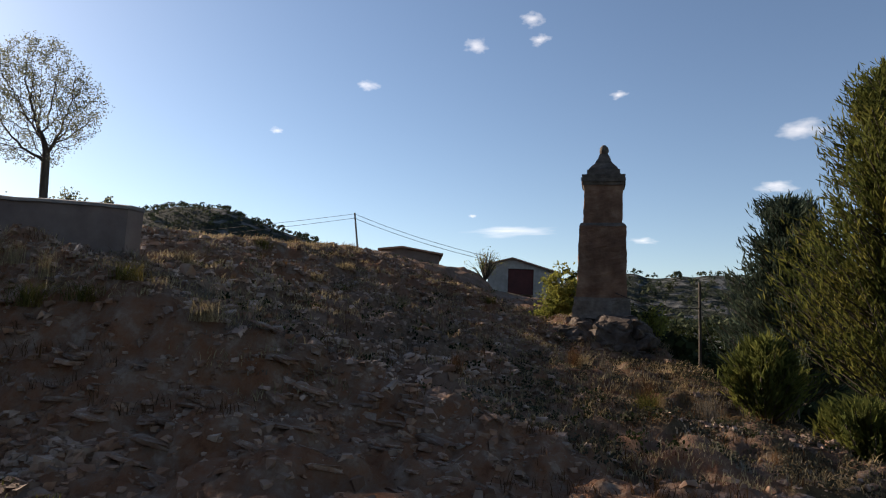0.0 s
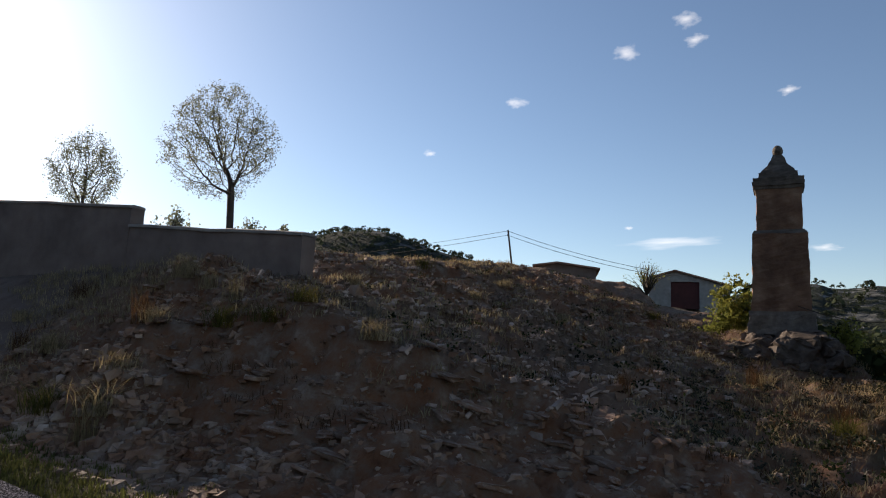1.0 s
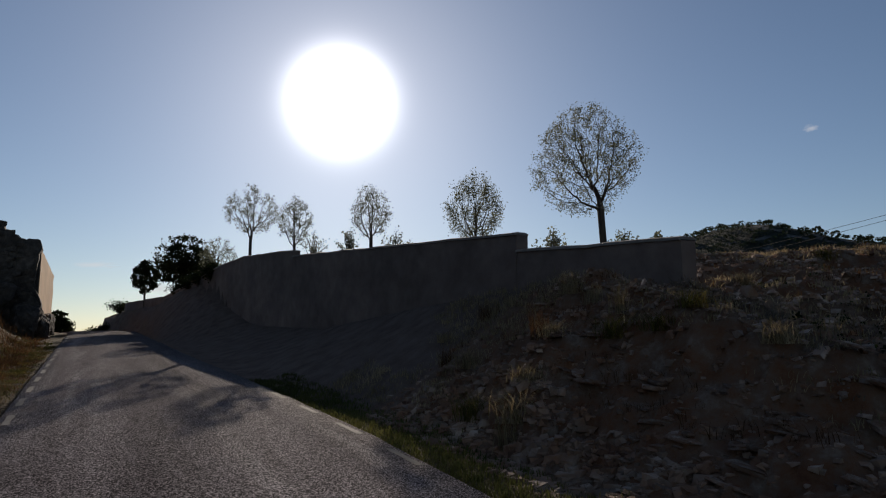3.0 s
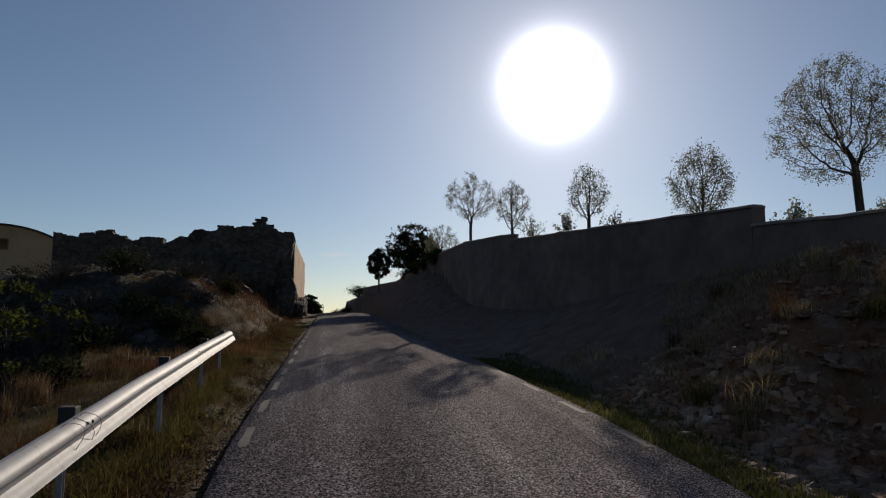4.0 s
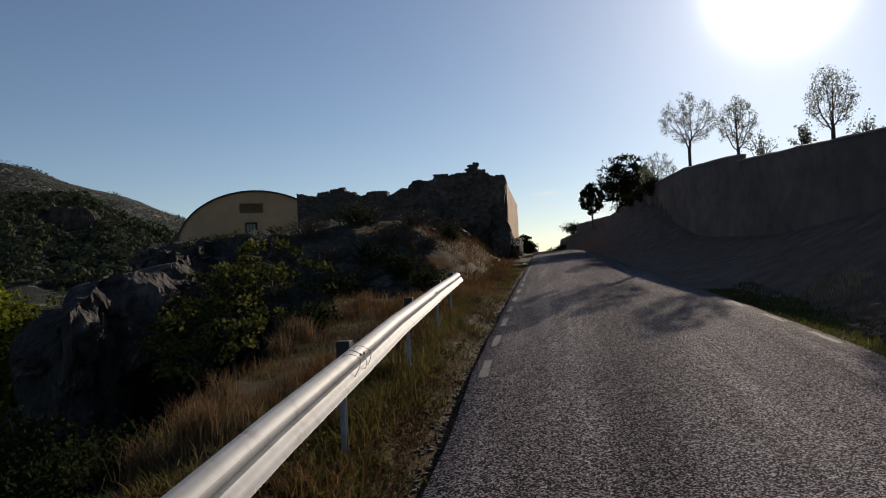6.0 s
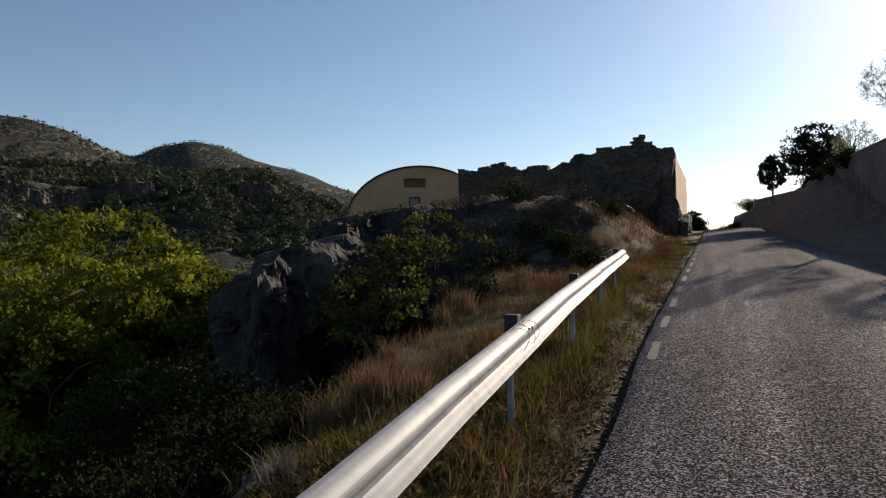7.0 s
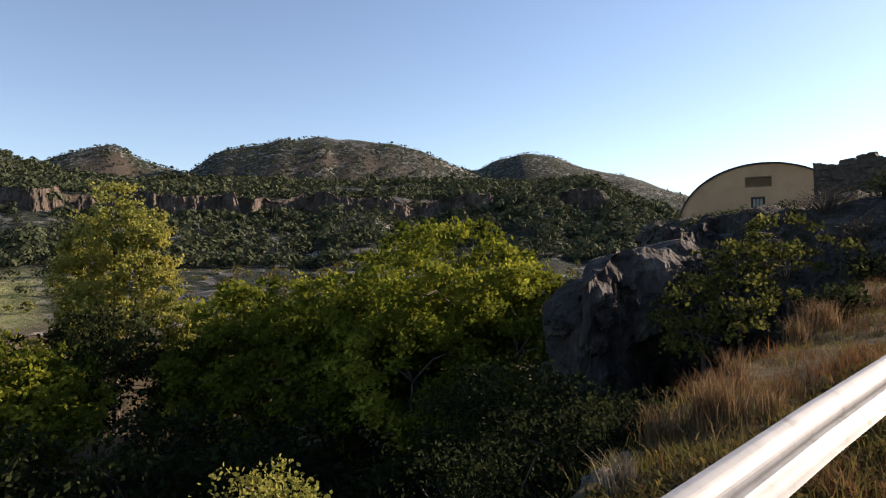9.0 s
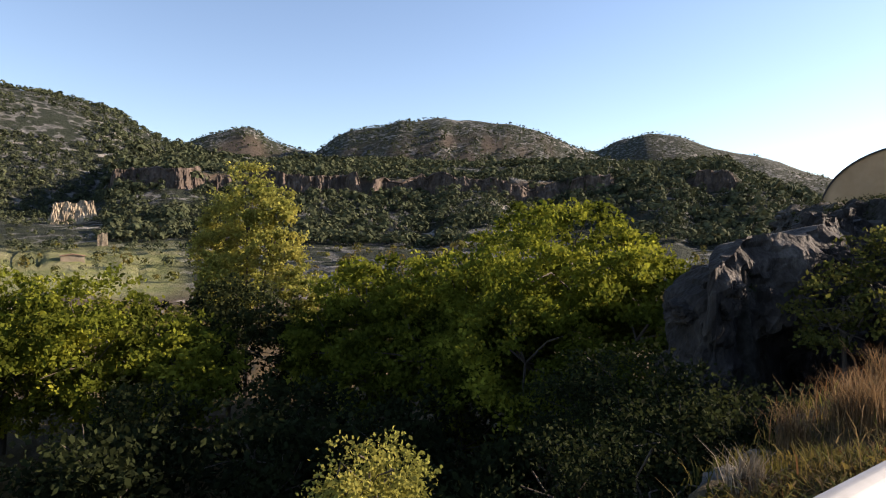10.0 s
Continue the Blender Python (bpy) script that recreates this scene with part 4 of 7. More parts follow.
def ruin():
    t = thing("ruined_house", "roofless ruined stone house with broken wall tops and one plastered side", "ruin")
    jag = lambda x, s: 0.2 * round(3 * (float(vnoise(x * 1.7, s, 9)) - 0.5)) + 0.2 * (float(vnoise(x * 5, s, 11)) - 0.5)

    def top_a(x):
        return float(np.interp(-x, [2.0, 2.3, 3.6, 6, 7.6, 8.7, 9.2], [6.0, 6.55, 6.85, 6.83, 6.3, 5.8, 5.7])) + 0.6 * jag(x, 1.5) + (0.4 if 3.65 < -x < 4.25 else 0)

    def top_b(x):
        return float(np.interp(-x, [8.7, 13.6, 14.3], [6.1, 6.35, 6.55])) + jag(x, 4.5)
    y = 37.0
    ragged_wall("front_wall", "tall eroded rubble wall", t, -2.1, -8.95, y, top_a, 2.2, 0.9, M_RUIN, 70, 2, 1.0)
    ragged_wall("garden_wall", "lower rubble wall with notched top", t, -8.9, -14.3, y + 0.35, top_b, 2.2, 0.6, M_RUIN, 60, 5, 0.35)
    # side along the road: rubble core with ochre plaster
    bm = bmesh.new()
    box(bm, (0.5, 14, 4.0), (-2.37, y + 6.9, 4.2), bevel=0.03)
    rough(bm, 0.05, 0.5, 2)
    part("side_wall", bm, M_RUIN, t)
    bm = bmesh.new()
    made = bmesh.ops.create_grid(bm, x_segments=30, y_segments=12, size=0.5, matrix=Matrix.Translation((-2.07, y + 6.9, 4.28)) @ Matrix.Rotation(radians(90), 4, "Y") @ Matrix.Diagonal((3.75, 13.8, 1, 1)))["verts"]
    bmesh.ops.solidify(bm, geom=bm.faces[:], thickness=0.05)
    rough(bm, 0.03, 0.6, 8)
    part("side_plaster", bm, M_PLASTER, t, "peeling ochre plaster on the road side")
    ms = stone_meshes("stone", M_RUIN, 6, (0.34, 0.22, 0.17))
    r = random.Random(4)
    n = 0
    while n < 290:
        x = -2.3 - r.random() * 11.8
        top = top_a(x) if x > -8.9 else top_b(x)
        z = 3.4 + r.random() * (top - 3.45)
        if r.random() < 0.25:
            z = top - 0.02
        h = (z - 2.2) / (top - 2.2)
        thick, b, sd, yy = (0.9, 1.0, 2, y) if x > -8.9 else (0.6, 0.35, 5, y + 0.35)
        o = b * (float(fbm(x * 0.8 + 20, z * 0.9 + sd, 4, 61)) - 0.5)
        ob = part("stone", ms[n % 6], parent=t)
        yf = yy - thick / 2 + o - 0.25 * (1 - h) + 0.03 if z < top - 0.1 else yy - 0.1
        ob.matrix_basis = Matrix.Translation((x, yf, z)) @ Euler((r.uniform(-0.2, 0.2), r.uniform(-0.15, 0.15), r.uniform(-0.3, 0.3))).to_matrix().to_4x4() @ Matrix.Diagonal((r.uniform(0.6, 1.3), r.uniform(0.7, 1.1), r.uniform(0.6, 1.2), 1))
        n += 1
    return t


ruin()


# ---- vaulted hall behind the ruin ----
def hall():
    t = thing("vaulted_hall", "ochre hall with a barrel-vaulted roof, louvred vent and barred window", "building", (-19.87, 43.67, 3.3), turn=27.3)
    half, rise, base, depth = 5.25, 4.25, -2.5, 22.0
    ang = np.linspace(0, np.pi, 41)
    arc = [(half * math.cos(a), rise * math.sin(a) ** 0.92) for a in ang]
    win = (-0.42 - 0.35, 0.42 - 0.35, 1.3, 2.12)
    vent = (-0.8 - 0.3, 0.8 - 0.3, 2.75, 3.45)
    # front wall as upright strips so that the openings go through it
    cuts = sorted({p[0] for p in arc} | {win[0], win[1], vent[0], vent[1]})
    height = lambda x: rise * max(0.0, 1 - (x / half) ** 2) ** 0.46
    bm = bmesh.new()
    for a, b in zip(cuts, cuts[1:]):
        if b - a < 1e-6:
            continue
        m = (a + b) / 2
        spans = [(base, win[2]), (win[3], vent[2]), (vent[3], None)] if win[0] < m < win[1] else [(base, vent[2]), (vent[3], None)] if vent[0] < m < vent[1] else [(base, None)]
        for lo, hi in spans:
            za, zb = (height(a), height(b)) if hi is None else (hi, hi)
            f = [bm.verts.new((a, 0, lo)), bm.verts.new((b, 0, lo)), bm.verts.new((b, 0, zb)), bm.verts.new((a, 0, za))]
            g = [bm.verts.new((v.co.x, 0.3, v.co.z)) for v in f]
            bm.faces.new(f)
            bm.faces.new(g[::-1])
            for q in range(4):
                bm.faces.new((f[q], g[q], g[(q + 1) % 4], f[(q + 1) % 4]))
    bmesh.ops.remove_doubles(bm, verts=bm.verts[:], dist=1e-4)
    part("front_wall", bm, M_PLASTER, t, "ochre rendered gable wall")
    bm = bmesh.new()
    rows = []
    for y in (-0.12, depth):
        for s in (0.0, 0.1):
            rows.append([bm.verts.new((x * (1 + s / half), y, z * (1 + s / rise) + 0.0)) for x, z in arc])
    for q in range(len(arc) - 1):
        bm.faces.new((rows[1][q], rows[1][q + 1], rows[3][q + 1], rows[3][q]))
        bm.faces.new((rows[0][q], rows[2][q], rows[2][q + 1], rows[0][q + 1]))
        bm.faces.new((rows[0][q], rows[0][q + 1], rows[1][q + 1], rows[1][q]))
        bm.faces.new((rows[2][q], rows[3][q], rows[3][q + 1], rows[2][q + 1]))
    part("roof", bm, M_POST, t, "grey metal barrel roof", smooth=False)
    w = part("window", bmesh_frame(win, 0.1, 0.09), M_DARK, t, "small dark barred window")
    bm = bmesh.new()
    box(bm, (win[1] - win[0], 0.02, win[3] - win[2]), ((win[0] + win[1]) / 2, 0.22, (win[2] + win[3]) / 2))
    part("pane", bm, M_GLASS, w)
    for q in range(4):
        bm = bmesh.new()
        box(bm, (0.03, 0.03, win[3] - win[2]), (win[0] + (q + 0.5) * (win[1] - win[0]) / 4, 0.03, (win[2] + win[3]) / 2))
        part("bar", bm, M_POST, w)
    v = part("vent", bmesh_frame(vent, 0.1, 0.06), M_VENT, t, "brown louvred vent")
    for q in range(7):
        bm = bmesh.new()
        box(bm, (vent[1] - vent[0], 0.12, 0.02), ((vent[0] + vent[1]) / 2, 0.12, vent[2] + (q + 0.5) * (vent[3] - vent[2]) / 7), Matrix.Rotation(radians(40), 3, "X"))
        part("slat", bm, M_VENT, v)
    bm = bmesh.new()
    box(bm, (vent[1] - vent[0], 0.02, vent[3] - vent[2]), ((vent[0] + vent[1]) / 2, 0.26, (vent[2] + vent[3]) / 2))
    part("backing", bm, M_VENT, v)
    for s in (-1, 1):
        bm = bmesh.new()
        box(bm, (0.3, depth - 0.4, 2.52), (s * (half - 0.1), depth / 2, base + 1.25))
        part("side_wall", bm, M_PLASTER, t)


def bmesh_frame(r, depth, wide):
    bm = bmesh.new()
    x0, x1, z0, z1 = r
    for size, at_ in (((x1 - x0, depth, wide), ((x0 + x1) / 2, 0.06, z0 + wide / 2)), ((x1 - x0, depth, wide), ((x0 + x1) / 2, 0.06, z1 - wide / 2)),
                      ((wide, depth, z1 - z0 - 2 * wide), (x0 + wide / 2, 0.06, (z0 + z1) / 2)), ((wide, depth, z1 - z0 - 2 * wide), (x1 - wide / 2, 0.06, (z0 + z1) / 2))):
        box(bm, size, at_)
    return bm


M_VENT = material("brown_louvre", [(0.19, 0.12, 0.062), (0.26, 0.17, 0.092)], scale=5, bump=0.1)
M_GLASS = material("dark_pane", [(0.015, 0.017, 0.02), (0.025, 0.027, 0.03)], scale=2, rough_=0.1, bump=0, spec=0.6)
hall()


# ---- garage and shed over the hill ----
def polar(bearing, dist, z=None):
    """A place by its bearing (degrees left of the road) and distance."""
    x, y = -math.sin(radians(bearing)) * dist, math.cos(radians(bearing)) * dist
    return (x, y, gz(x, y) if z is None else z)


def hut(name, label, bearing, dist, foot, width, eave, ridge, deep, wall, roof, door=None, ridge_off=0.0):
    x, y, _ = polar(bearing, dist)
    t = thing(name, label, "building", (x, y, foot), turn=bearing)
    h = width / 2
    low = -1.5
    bm = bmesh.new()
    xs = [-h, h] if not door else [-h, door[0], door[1], h]
    top = lambda q: eave + (ridge - eave) * (1 - abs(q - ridge_off) / (h + abs(ridge_off)))
    cuts = sorted(set(xs + [ridge_off]))
    for a, b in zip(cuts, cuts[1:]):
        lo = door[2] if door and a >= door[0] - 1e-6 and b <= door[1] + 1e-6 else low
        f = [bm.verts.new((a, 0, lo)), bm.verts.new((b, 0, lo)), bm.verts.new((b, 0, top(b))), bm.verts.new((a, 0, top(a)))]
        g = [bm.verts.new((v.co.x, 0.3, v.co.z)) for v in f]
        bm.faces.new(f)
        bm.faces.new(g[::-1])
        for q in range(4):
            bm.faces.new((f[q], g[q], g[(q + 1) % 4], f[(q + 1) % 4]))
    bmesh.ops.remove_doubles(bm, verts=bm.verts[:], dist=1e-4)
    part("front_wall", bm, wall, t)
    for s in (-1, 1):
        bm = bmesh.new()
        box(bm, (0.3, deep, top(s * h) - low), (s * (h - 0.15), deep / 2 + 0.302, (top(s * h) + low) / 2 - 0.03))
        part("side_wall", bm, wall, t)
    for a, b in ((-h - 0.25, ridge_off), (ridge_off, h + 0.25)):
        bm = bmesh.new()
        za, zb = top(a) if abs(a) < h else top(math.copysign(h, a)) - 0.05, top(b) if abs(b) < h else top(math.copysign(h, b)) - 0.05
        v = [bm.verts.new(p) for p in ((a, -0.3, za + 0.01), (b, -0.3, zb + 0.01), (b, deep + 0.5, zb + 0.01), (a, deep + 0.5, za + 0.01))]
        u = [bm.verts.new(q.co + Vector((0, 0, 0.12))) for q in v]
        bm.faces.new(u)
        bm.faces.new(v[::-1])
        for q in range(4):
            bm.faces.new((v[q], v[(q + 1) % 4], u[(q + 1) % 4], u[q]))
        part("roof", bm, roof, t)
    bm = bmesh.new()
    box(bm, (width - 0.62, 0.25, eave - low), (0, deep + 0.16, (eave + low) / 2))
    part("back_wall", bm, wall, t)
    if door:
        leaf_w = (door[1] - door[0]) / 2
        for k in range(2):
            bm = bmesh.new()
            box(bm, (leaf_w + 0.05, 0.05, door[2] + 0.1), (door[0] + (k + 0.5) * leaf_w, 0.2 + 0.012 * k, door[2] / 2 - 0.05), bevel=0.01)
            part("door_leaf", bm, M_DOOR, t, "dark red metal door leaf")
    return t


hut("garage", "whitewashed garage with a dark red metal door", -79.75, 58, 4.95, 6.2, 1.75, 2.95, 7, M_GARAGE, M_ROOF, (-1.35, 0.85, 2.1), -1.0)
hut("shed", "low earth-coloured shed under a tiled roof", -70.0, 48, 5.6, 4.2, 1.3, 1.65, 4, M_RENDER, M_ROOF, None, -0.6)


# ---- utility pole and wires ----
def utility_pole():
    x, y, z = polar(-65.75, 70)
    top = 1.5 + 70 * math.tan(radians(9.55))
    t = thing("utility_pole", "leaning wooden utility pole carrying two thin wires", "utility pole", (x, y, 0))
    lean = Vector((-math.sin(radians(25)), math.cos(radians(25)), 0)) * 0.95
    base = Vector((0, 0, z - 1))
    tip = Vector((0, 0, top)) + lean
    v, f = tube([base.lerp(tip, k / 6) for k in range(7)], np.linspace(0.13, 0.09, 7), 8)
    part("pole", mesh_np("pole", v, f, M_WOOD, True), parent=t)
    for dz in (0.1, 0.55):
        bm = bmesh.new()
        box(bm, (0.09, 0.09, 0.14), tip + Vector((0, 0, -dz)), bevel=0.01)
        part("insulator", bm, M_DARK, t)
    for dz, ends in ((0.1, ((-45.0, 110, 12.6), (-77.5, 62, 8.3))), (0.55, ((-45.0, 110, 11.7), (-77.5, 62, 7.95)))):
        for b, d, zz in ends:
            e = Vector(polar(b, d, zz)) - Vector((x, y, 0))
            s = tip + Vector((0, 0, -dz))
            pts = [s.lerp(e, k / 20) + Vector((0, 0, -0.35 * 4 * (k / 20) * (1 - k / 20))) for k in range(21)]
            v, f = tube(pts, np.full(21, 0.022), 4)
            part("wire", mesh_np("wire", v, f, M_DARK), parent=t)


utility_pole()


def stay_post():
    x, y, z = polar(-94.2, 16)
    t = thing("fence_post", "thin dark upright post with slack stay wires", "post", (x, y, 0))
    v, f = tube([(0, 0, z - 0.3), (0.01, 0, 1.6), (0, 0.01, 2.87)], [0.036, 0.033, 0.03], 8)
    part("post", mesh_np("post", v, f, M_BARK, True), parent=t)
    for e in ((1.6, -0.9, 0.2), (-0.6, 1.8, 2.55)):
        s = Vector((0, 0, 2.3))
        pts = [s.lerp(Vector(e), k / 8) + Vector((0, 0, -0.12 * 4 * (k / 8) * (1 - k / 8))) for k in range(9)]
        v, f = tube(pts, np.full(9, 0.008), 4)
        part("wire", mesh_np("wire", v, f, M_DARK), parent=t)


stay_post()


# ---- plants ----
def rand_dirs(n, r):
    v = r.normal(size=(n, 3))
    return v / (np.linalg.norm(v, axis=1)[:, None] + 1e-9)


def leaf_quads(centres, size, r, flat=0.0, long_=1.5):
    """Diamond leaves at centres, in all directions."""
    n = len(centres)
    a, b = rand_dirs(n, r), rand_dirs(n, r)
    a[:, 2] -= flat
    a /= np.linalg.norm(a, axis=1)[:, None]
    b = np.cross(a, b)
    b /= np.linalg.norm(b, axis=1)[:, None] + 1e-9
    s = (size * r.uniform(0.6, 1.35, n))[:, None]
    v = np.stack([centres - a * s * long_ / 2, centres + b * s * 0.5, centres + a * s * long_ / 2, centres - b * s * 0.5], 1).reshape(-1, 3)
    f = np.arange(4 * n).reshape(n, 4)
    return v, f


def colonised(height, trunk_h, crown_r, r, seeds=420, low=0.75, lean=(0, 0), up=0.25):
    """Limbs that grow into an egg-shaped crown towards points of light."""
    step = 0.03 * height ** 0.5 * 1.6
    mid, half = (trunk_h * low + height) / 2, (height - trunk_h * low) / 2
    p = rand_dirs(seeds * 3, r) * (r.random((seeds * 3, 1)) ** 0.45)
    lump = fbm(p[:, 0] * 2.5 + 7, p[:, 1] * 2.5 + p[:, 2] * 2.5 + 7, 2, int(r.integers(1, 99)))
    p = p[lump > 0.42][:seeds]
    taper = 1 - 0.35 * np.clip(p[:, 2:3], 0, 1)
    p = p * np.array((crown_r, crown_r, half)) * np.concatenate([taper, taper, np.ones_like(taper)], 1) + np.array((lean[0] * height, lean[1] * height, mid))
    nodes = [np.array((lean[0] * z * 0.5, lean[1] * z * 0.5, z)) for z in np.linspace(0, trunk_h, 7)]
    parent = [-1] + list(range(6))
    N = np.array(nodes)
    alive = np.ones(len(p), bool)
    for _ in range(140):
        q = p[alive]
        if len(q) < 4:
            break
        d2 = ((q[:, None] - N[None, 3:]) ** 2).sum(2)
        near = d2.argmin(1) + 3
        add, par = [], []
        for k in np.unique(near):
            v = (q[near == k] - N[k])
            v = (v / (np.linalg.norm(v, axis=1)[:, None] + 1e-6)).mean(0) + r.normal(size=3) * 0.18 + np.array((0, 0, up))
            v /= np.linalg.norm(v) + 1e-6
            add.append(N[k] + v * step)
            par.append(int(k))
        N = np.concatenate([N, add])
        parent += par
        dmin = ((p[:, None] - N[None, -len(add):]) ** 2).sum(2).min(1)
        alive &= dmin > (step * 1.6) ** 2
        if len(N) > 2600:
            break
    kids = np.zeros(len(N))
    for k in range(len(N) - 1, 0, -1):
        kids[parent[k]] += kids[k] + 1
    return N, np.array(parent), kids


def tree(name, label, at_, height, trunk_h, crown_r, seed, leaf_mat, leaves, leaf=0.06, trunk_rad=0.09, group="", sink=0.15, lean=(0, 0), category="tree", spread=0.06, seeds=420, low=0.75, up=0.25):
    r = np.random.default_rng(seed)
    t = thing(name, label, category, (at_[0], at_[1], at_[2] - sink), group=group)
    N, parent, kids = colonised(height, trunk_h, crown_r, r, seeds, low, lean, up)
    rad = np.maximum(trunk_rad * (kids / kids.max()) ** 0.55, 0.0045)
    first = np.full(len(N), -1)
    order = np.argsort(-kids)
    for k in order:
        if parent[k] >= 0 and first[parent[k]] < 0:
            first[parent[k]] = k
    pieces = []
    for k in range(len(N)):
        if k == 0 or first[parent[k]] != k:
            chain = [parent[k], k] if k else [0]
            while first[chain[-1]] >= 0:
                chain.append(first[chain[-1]])
            if len(chain) > 1:
                q = rad[chain].copy()
                if k:
                    q[0] = min(q[0], q[1] * 1.4)
                pieces.append(tube(N[chain], q, 7 if q.max() > 0.03 else 4))
    v, f = joined(pieces)
    part("trunk", mesh_np("trunk", v, f, M_BARK, True), parent=t, label="bare grey-brown trunk and limbs")
    tips = N[(kids < 7)]
    c = tips[r.integers(0, len(tips), leaves)] + r.normal(size=(leaves, 3)) * spread
    v, f = leaf_quads(c, leaf, r, 0.35, 2.0)
    part("crown", mesh_np("crown", v, f, leaf_mat), parent=t)
    return t


def canopy(name, label, at_, lobes, seed, leaf_mat, leaves, leaf=0.2, clump=0.55, trunk_h=3.0, trunk_rad=0.2, category="tree", group="", hang=0.3):
    """A full crown of leafy clumps over lobes (x, y, z, rx, ry, rz), with trunk and limbs inside."""
    r = np.random.default_rng(seed)
    t = thing(name, label, category, at_, group=group)
    lob = np.array(lobes, float)
    tubes = [tube([(0, 0, -0.5), (0.1, 0.05, trunk_h * 0.5), (0, 0, trunk_h)], [trunk_rad * 1.2, trunk_rad, trunk_rad * 0.85], 8)]
    for x, y, z, *_ in lob:
        m = np.array((x * 0.5, y * 0.5, trunk_h + (z - trunk_h) * 0.35))
        tubes.append(tube([(0, 0, trunk_h * 0.9), m, (x, y, z)], [trunk_rad * 0.6, trunk_rad * 0.4, trunk_rad * 0.15], 6))
        for k in range(5):
            e = np.array((x, y, z)) + rand_dirs(1, r)[0] * np.array(_) * 0.8
            tubes.append(tube([m * 0.3 + np.array((x, y, z)) * 0.7, (np.array((x, y, z)) + e) / 2 + r.normal(size=3) * 0.1, e], [trunk_rad * 0.2, trunk_rad * 0.12, 0.015], 4))
    v, f = joined(tubes)
    part("trunk", mesh_np("trunk", v, f, M_BARK, True), parent=t, label="trunk and limbs in the crown's shade")
    vol = lob[:, 3] * lob[:, 4] + lob[:, 4] * lob[:, 5]
    per = 60 if leaves > 20000 else 40
    n = leaves // per
    which = r.choice(len(lob), n, p=vol / vol.sum())
    d = rand_dirs(n, r)
    rad = r.uniform(0.45, 1.0, n) ** 0.5 * (0.5 + 1.0 * fbm(d[:, 0] * 2.2 + which * 3.3 + 9, d[:, 1] * 2.2 + d[:, 2] * 2.2 + 5, 3, seed))
    c = lob[which, :3] + d * lob[which, 3:] * rad[:, None]
    # clumps are flattened sprays that hang at their ends
    off = r.normal(size=(n, per, 3)) * clump * 0.85 * r.uniform(0.6, 1.3, (n, 1, 1)) * np.array((1, 1, 0.5))
    off[..., 2] -= hang * np.linalg.norm(off[..., :2], axis=2)
    c = (c[:, None] + off).reshape(-1, 3)
    v, f = leaf_quads(c, leaf, r, 0.3, 1.6)
    part("crown", mesh_np("crown", v, f, leaf_mat), parent=t)
    return t


def wall_tree(bearing, dist, foot, top_deg, width, seed, leaves, label, trunk=0.35, mat=None, leaf=0.05, rad=0.07, **kw):
    x, y, _ = polar(bearing, dist)
    top = 1.5 + dist * math.tan(radians(top_deg))
    h = top - foot
    return tree("almond_tree", label, (x, y, foot), h + 0.15, h * trunk, width / 2, seed, mat or M_LEAF_ALMOND, leaves, leaf, rad, group="trees behind the wall", **kw)


wall_tree(-41.9, 19, 3.9, 20.2, 3.3, 11, 13000, "slender almond tree with thin autumn leaves behind a wall", 0.38, rad=0.1, leaf=0.028, seeds=1000, low=0.72, lean=(-0.075, 0.05), spread=0.08)
wall_tree(-31.0, 18.5, 3.7, 14.9, 1.8, 12, 8000, "bushy young almond tree with yellowing leaves behind a wall", 0.2, rad=0.07, leaf=0.025, seeds=620, low=0.9, up=0.5, spread=0.08)
wall_tree(-21.9, 22, 4.2, 13.8, 1.5, 13, 3600, "small upright almond tree, half bare, behind a wall", 0.33, leaf=0.026, rad=0.06, seeds=460, up=0.7, low=1.0)
wall_tree(-15.4, 28, 4.6, 12.5, 1.6, 14, 3600, "small upright almond tree, half bare, behind a wall", 0.35, leaf=0.03, rad=0.065, seeds=440, up=0.7, low=1.0)
wall_tree(-11.8, 32.5, 5.0, 13.2, 2.7, 15, 4600, "vase-shaped almond tree, half bare, behind a wall", 0.36, leaf=0.032, rad=0.075, seeds=620, up=0.7, low=1.15)
wall_tree(-9.3, 38, 5.0, 8.9, 2.2, 16, 2000, "thin leafless shrub-like almond tree behind a wall", 0.2, leaf=0.04, seeds=340, up=0.6)
wall_tree(-3.9, 52, 4.2, 6.8, 2.0, 17, 5200, "small dark round tree beside the crest of the road", 0.4, M_LEAF_DARK, 0.09, seeds=300)


def round_tree():
    x, y, _ = polar(-6.6, 47)
    canopy("round_tree", "dense dark round-headed tree above the bank", (x, y, 4.2), [(0, 0, 3.0, 1.6, 1.6, 1.35), (-0.6, 0, 2.4, 1.1, 1.1, 0.9), (0.7, 0.2, 2.5, 1.0, 1.0, 0.9)], 21, M_LEAF_DARK, 9000, 0.1, 0.22, 1.5, 0.12)


round_tree()


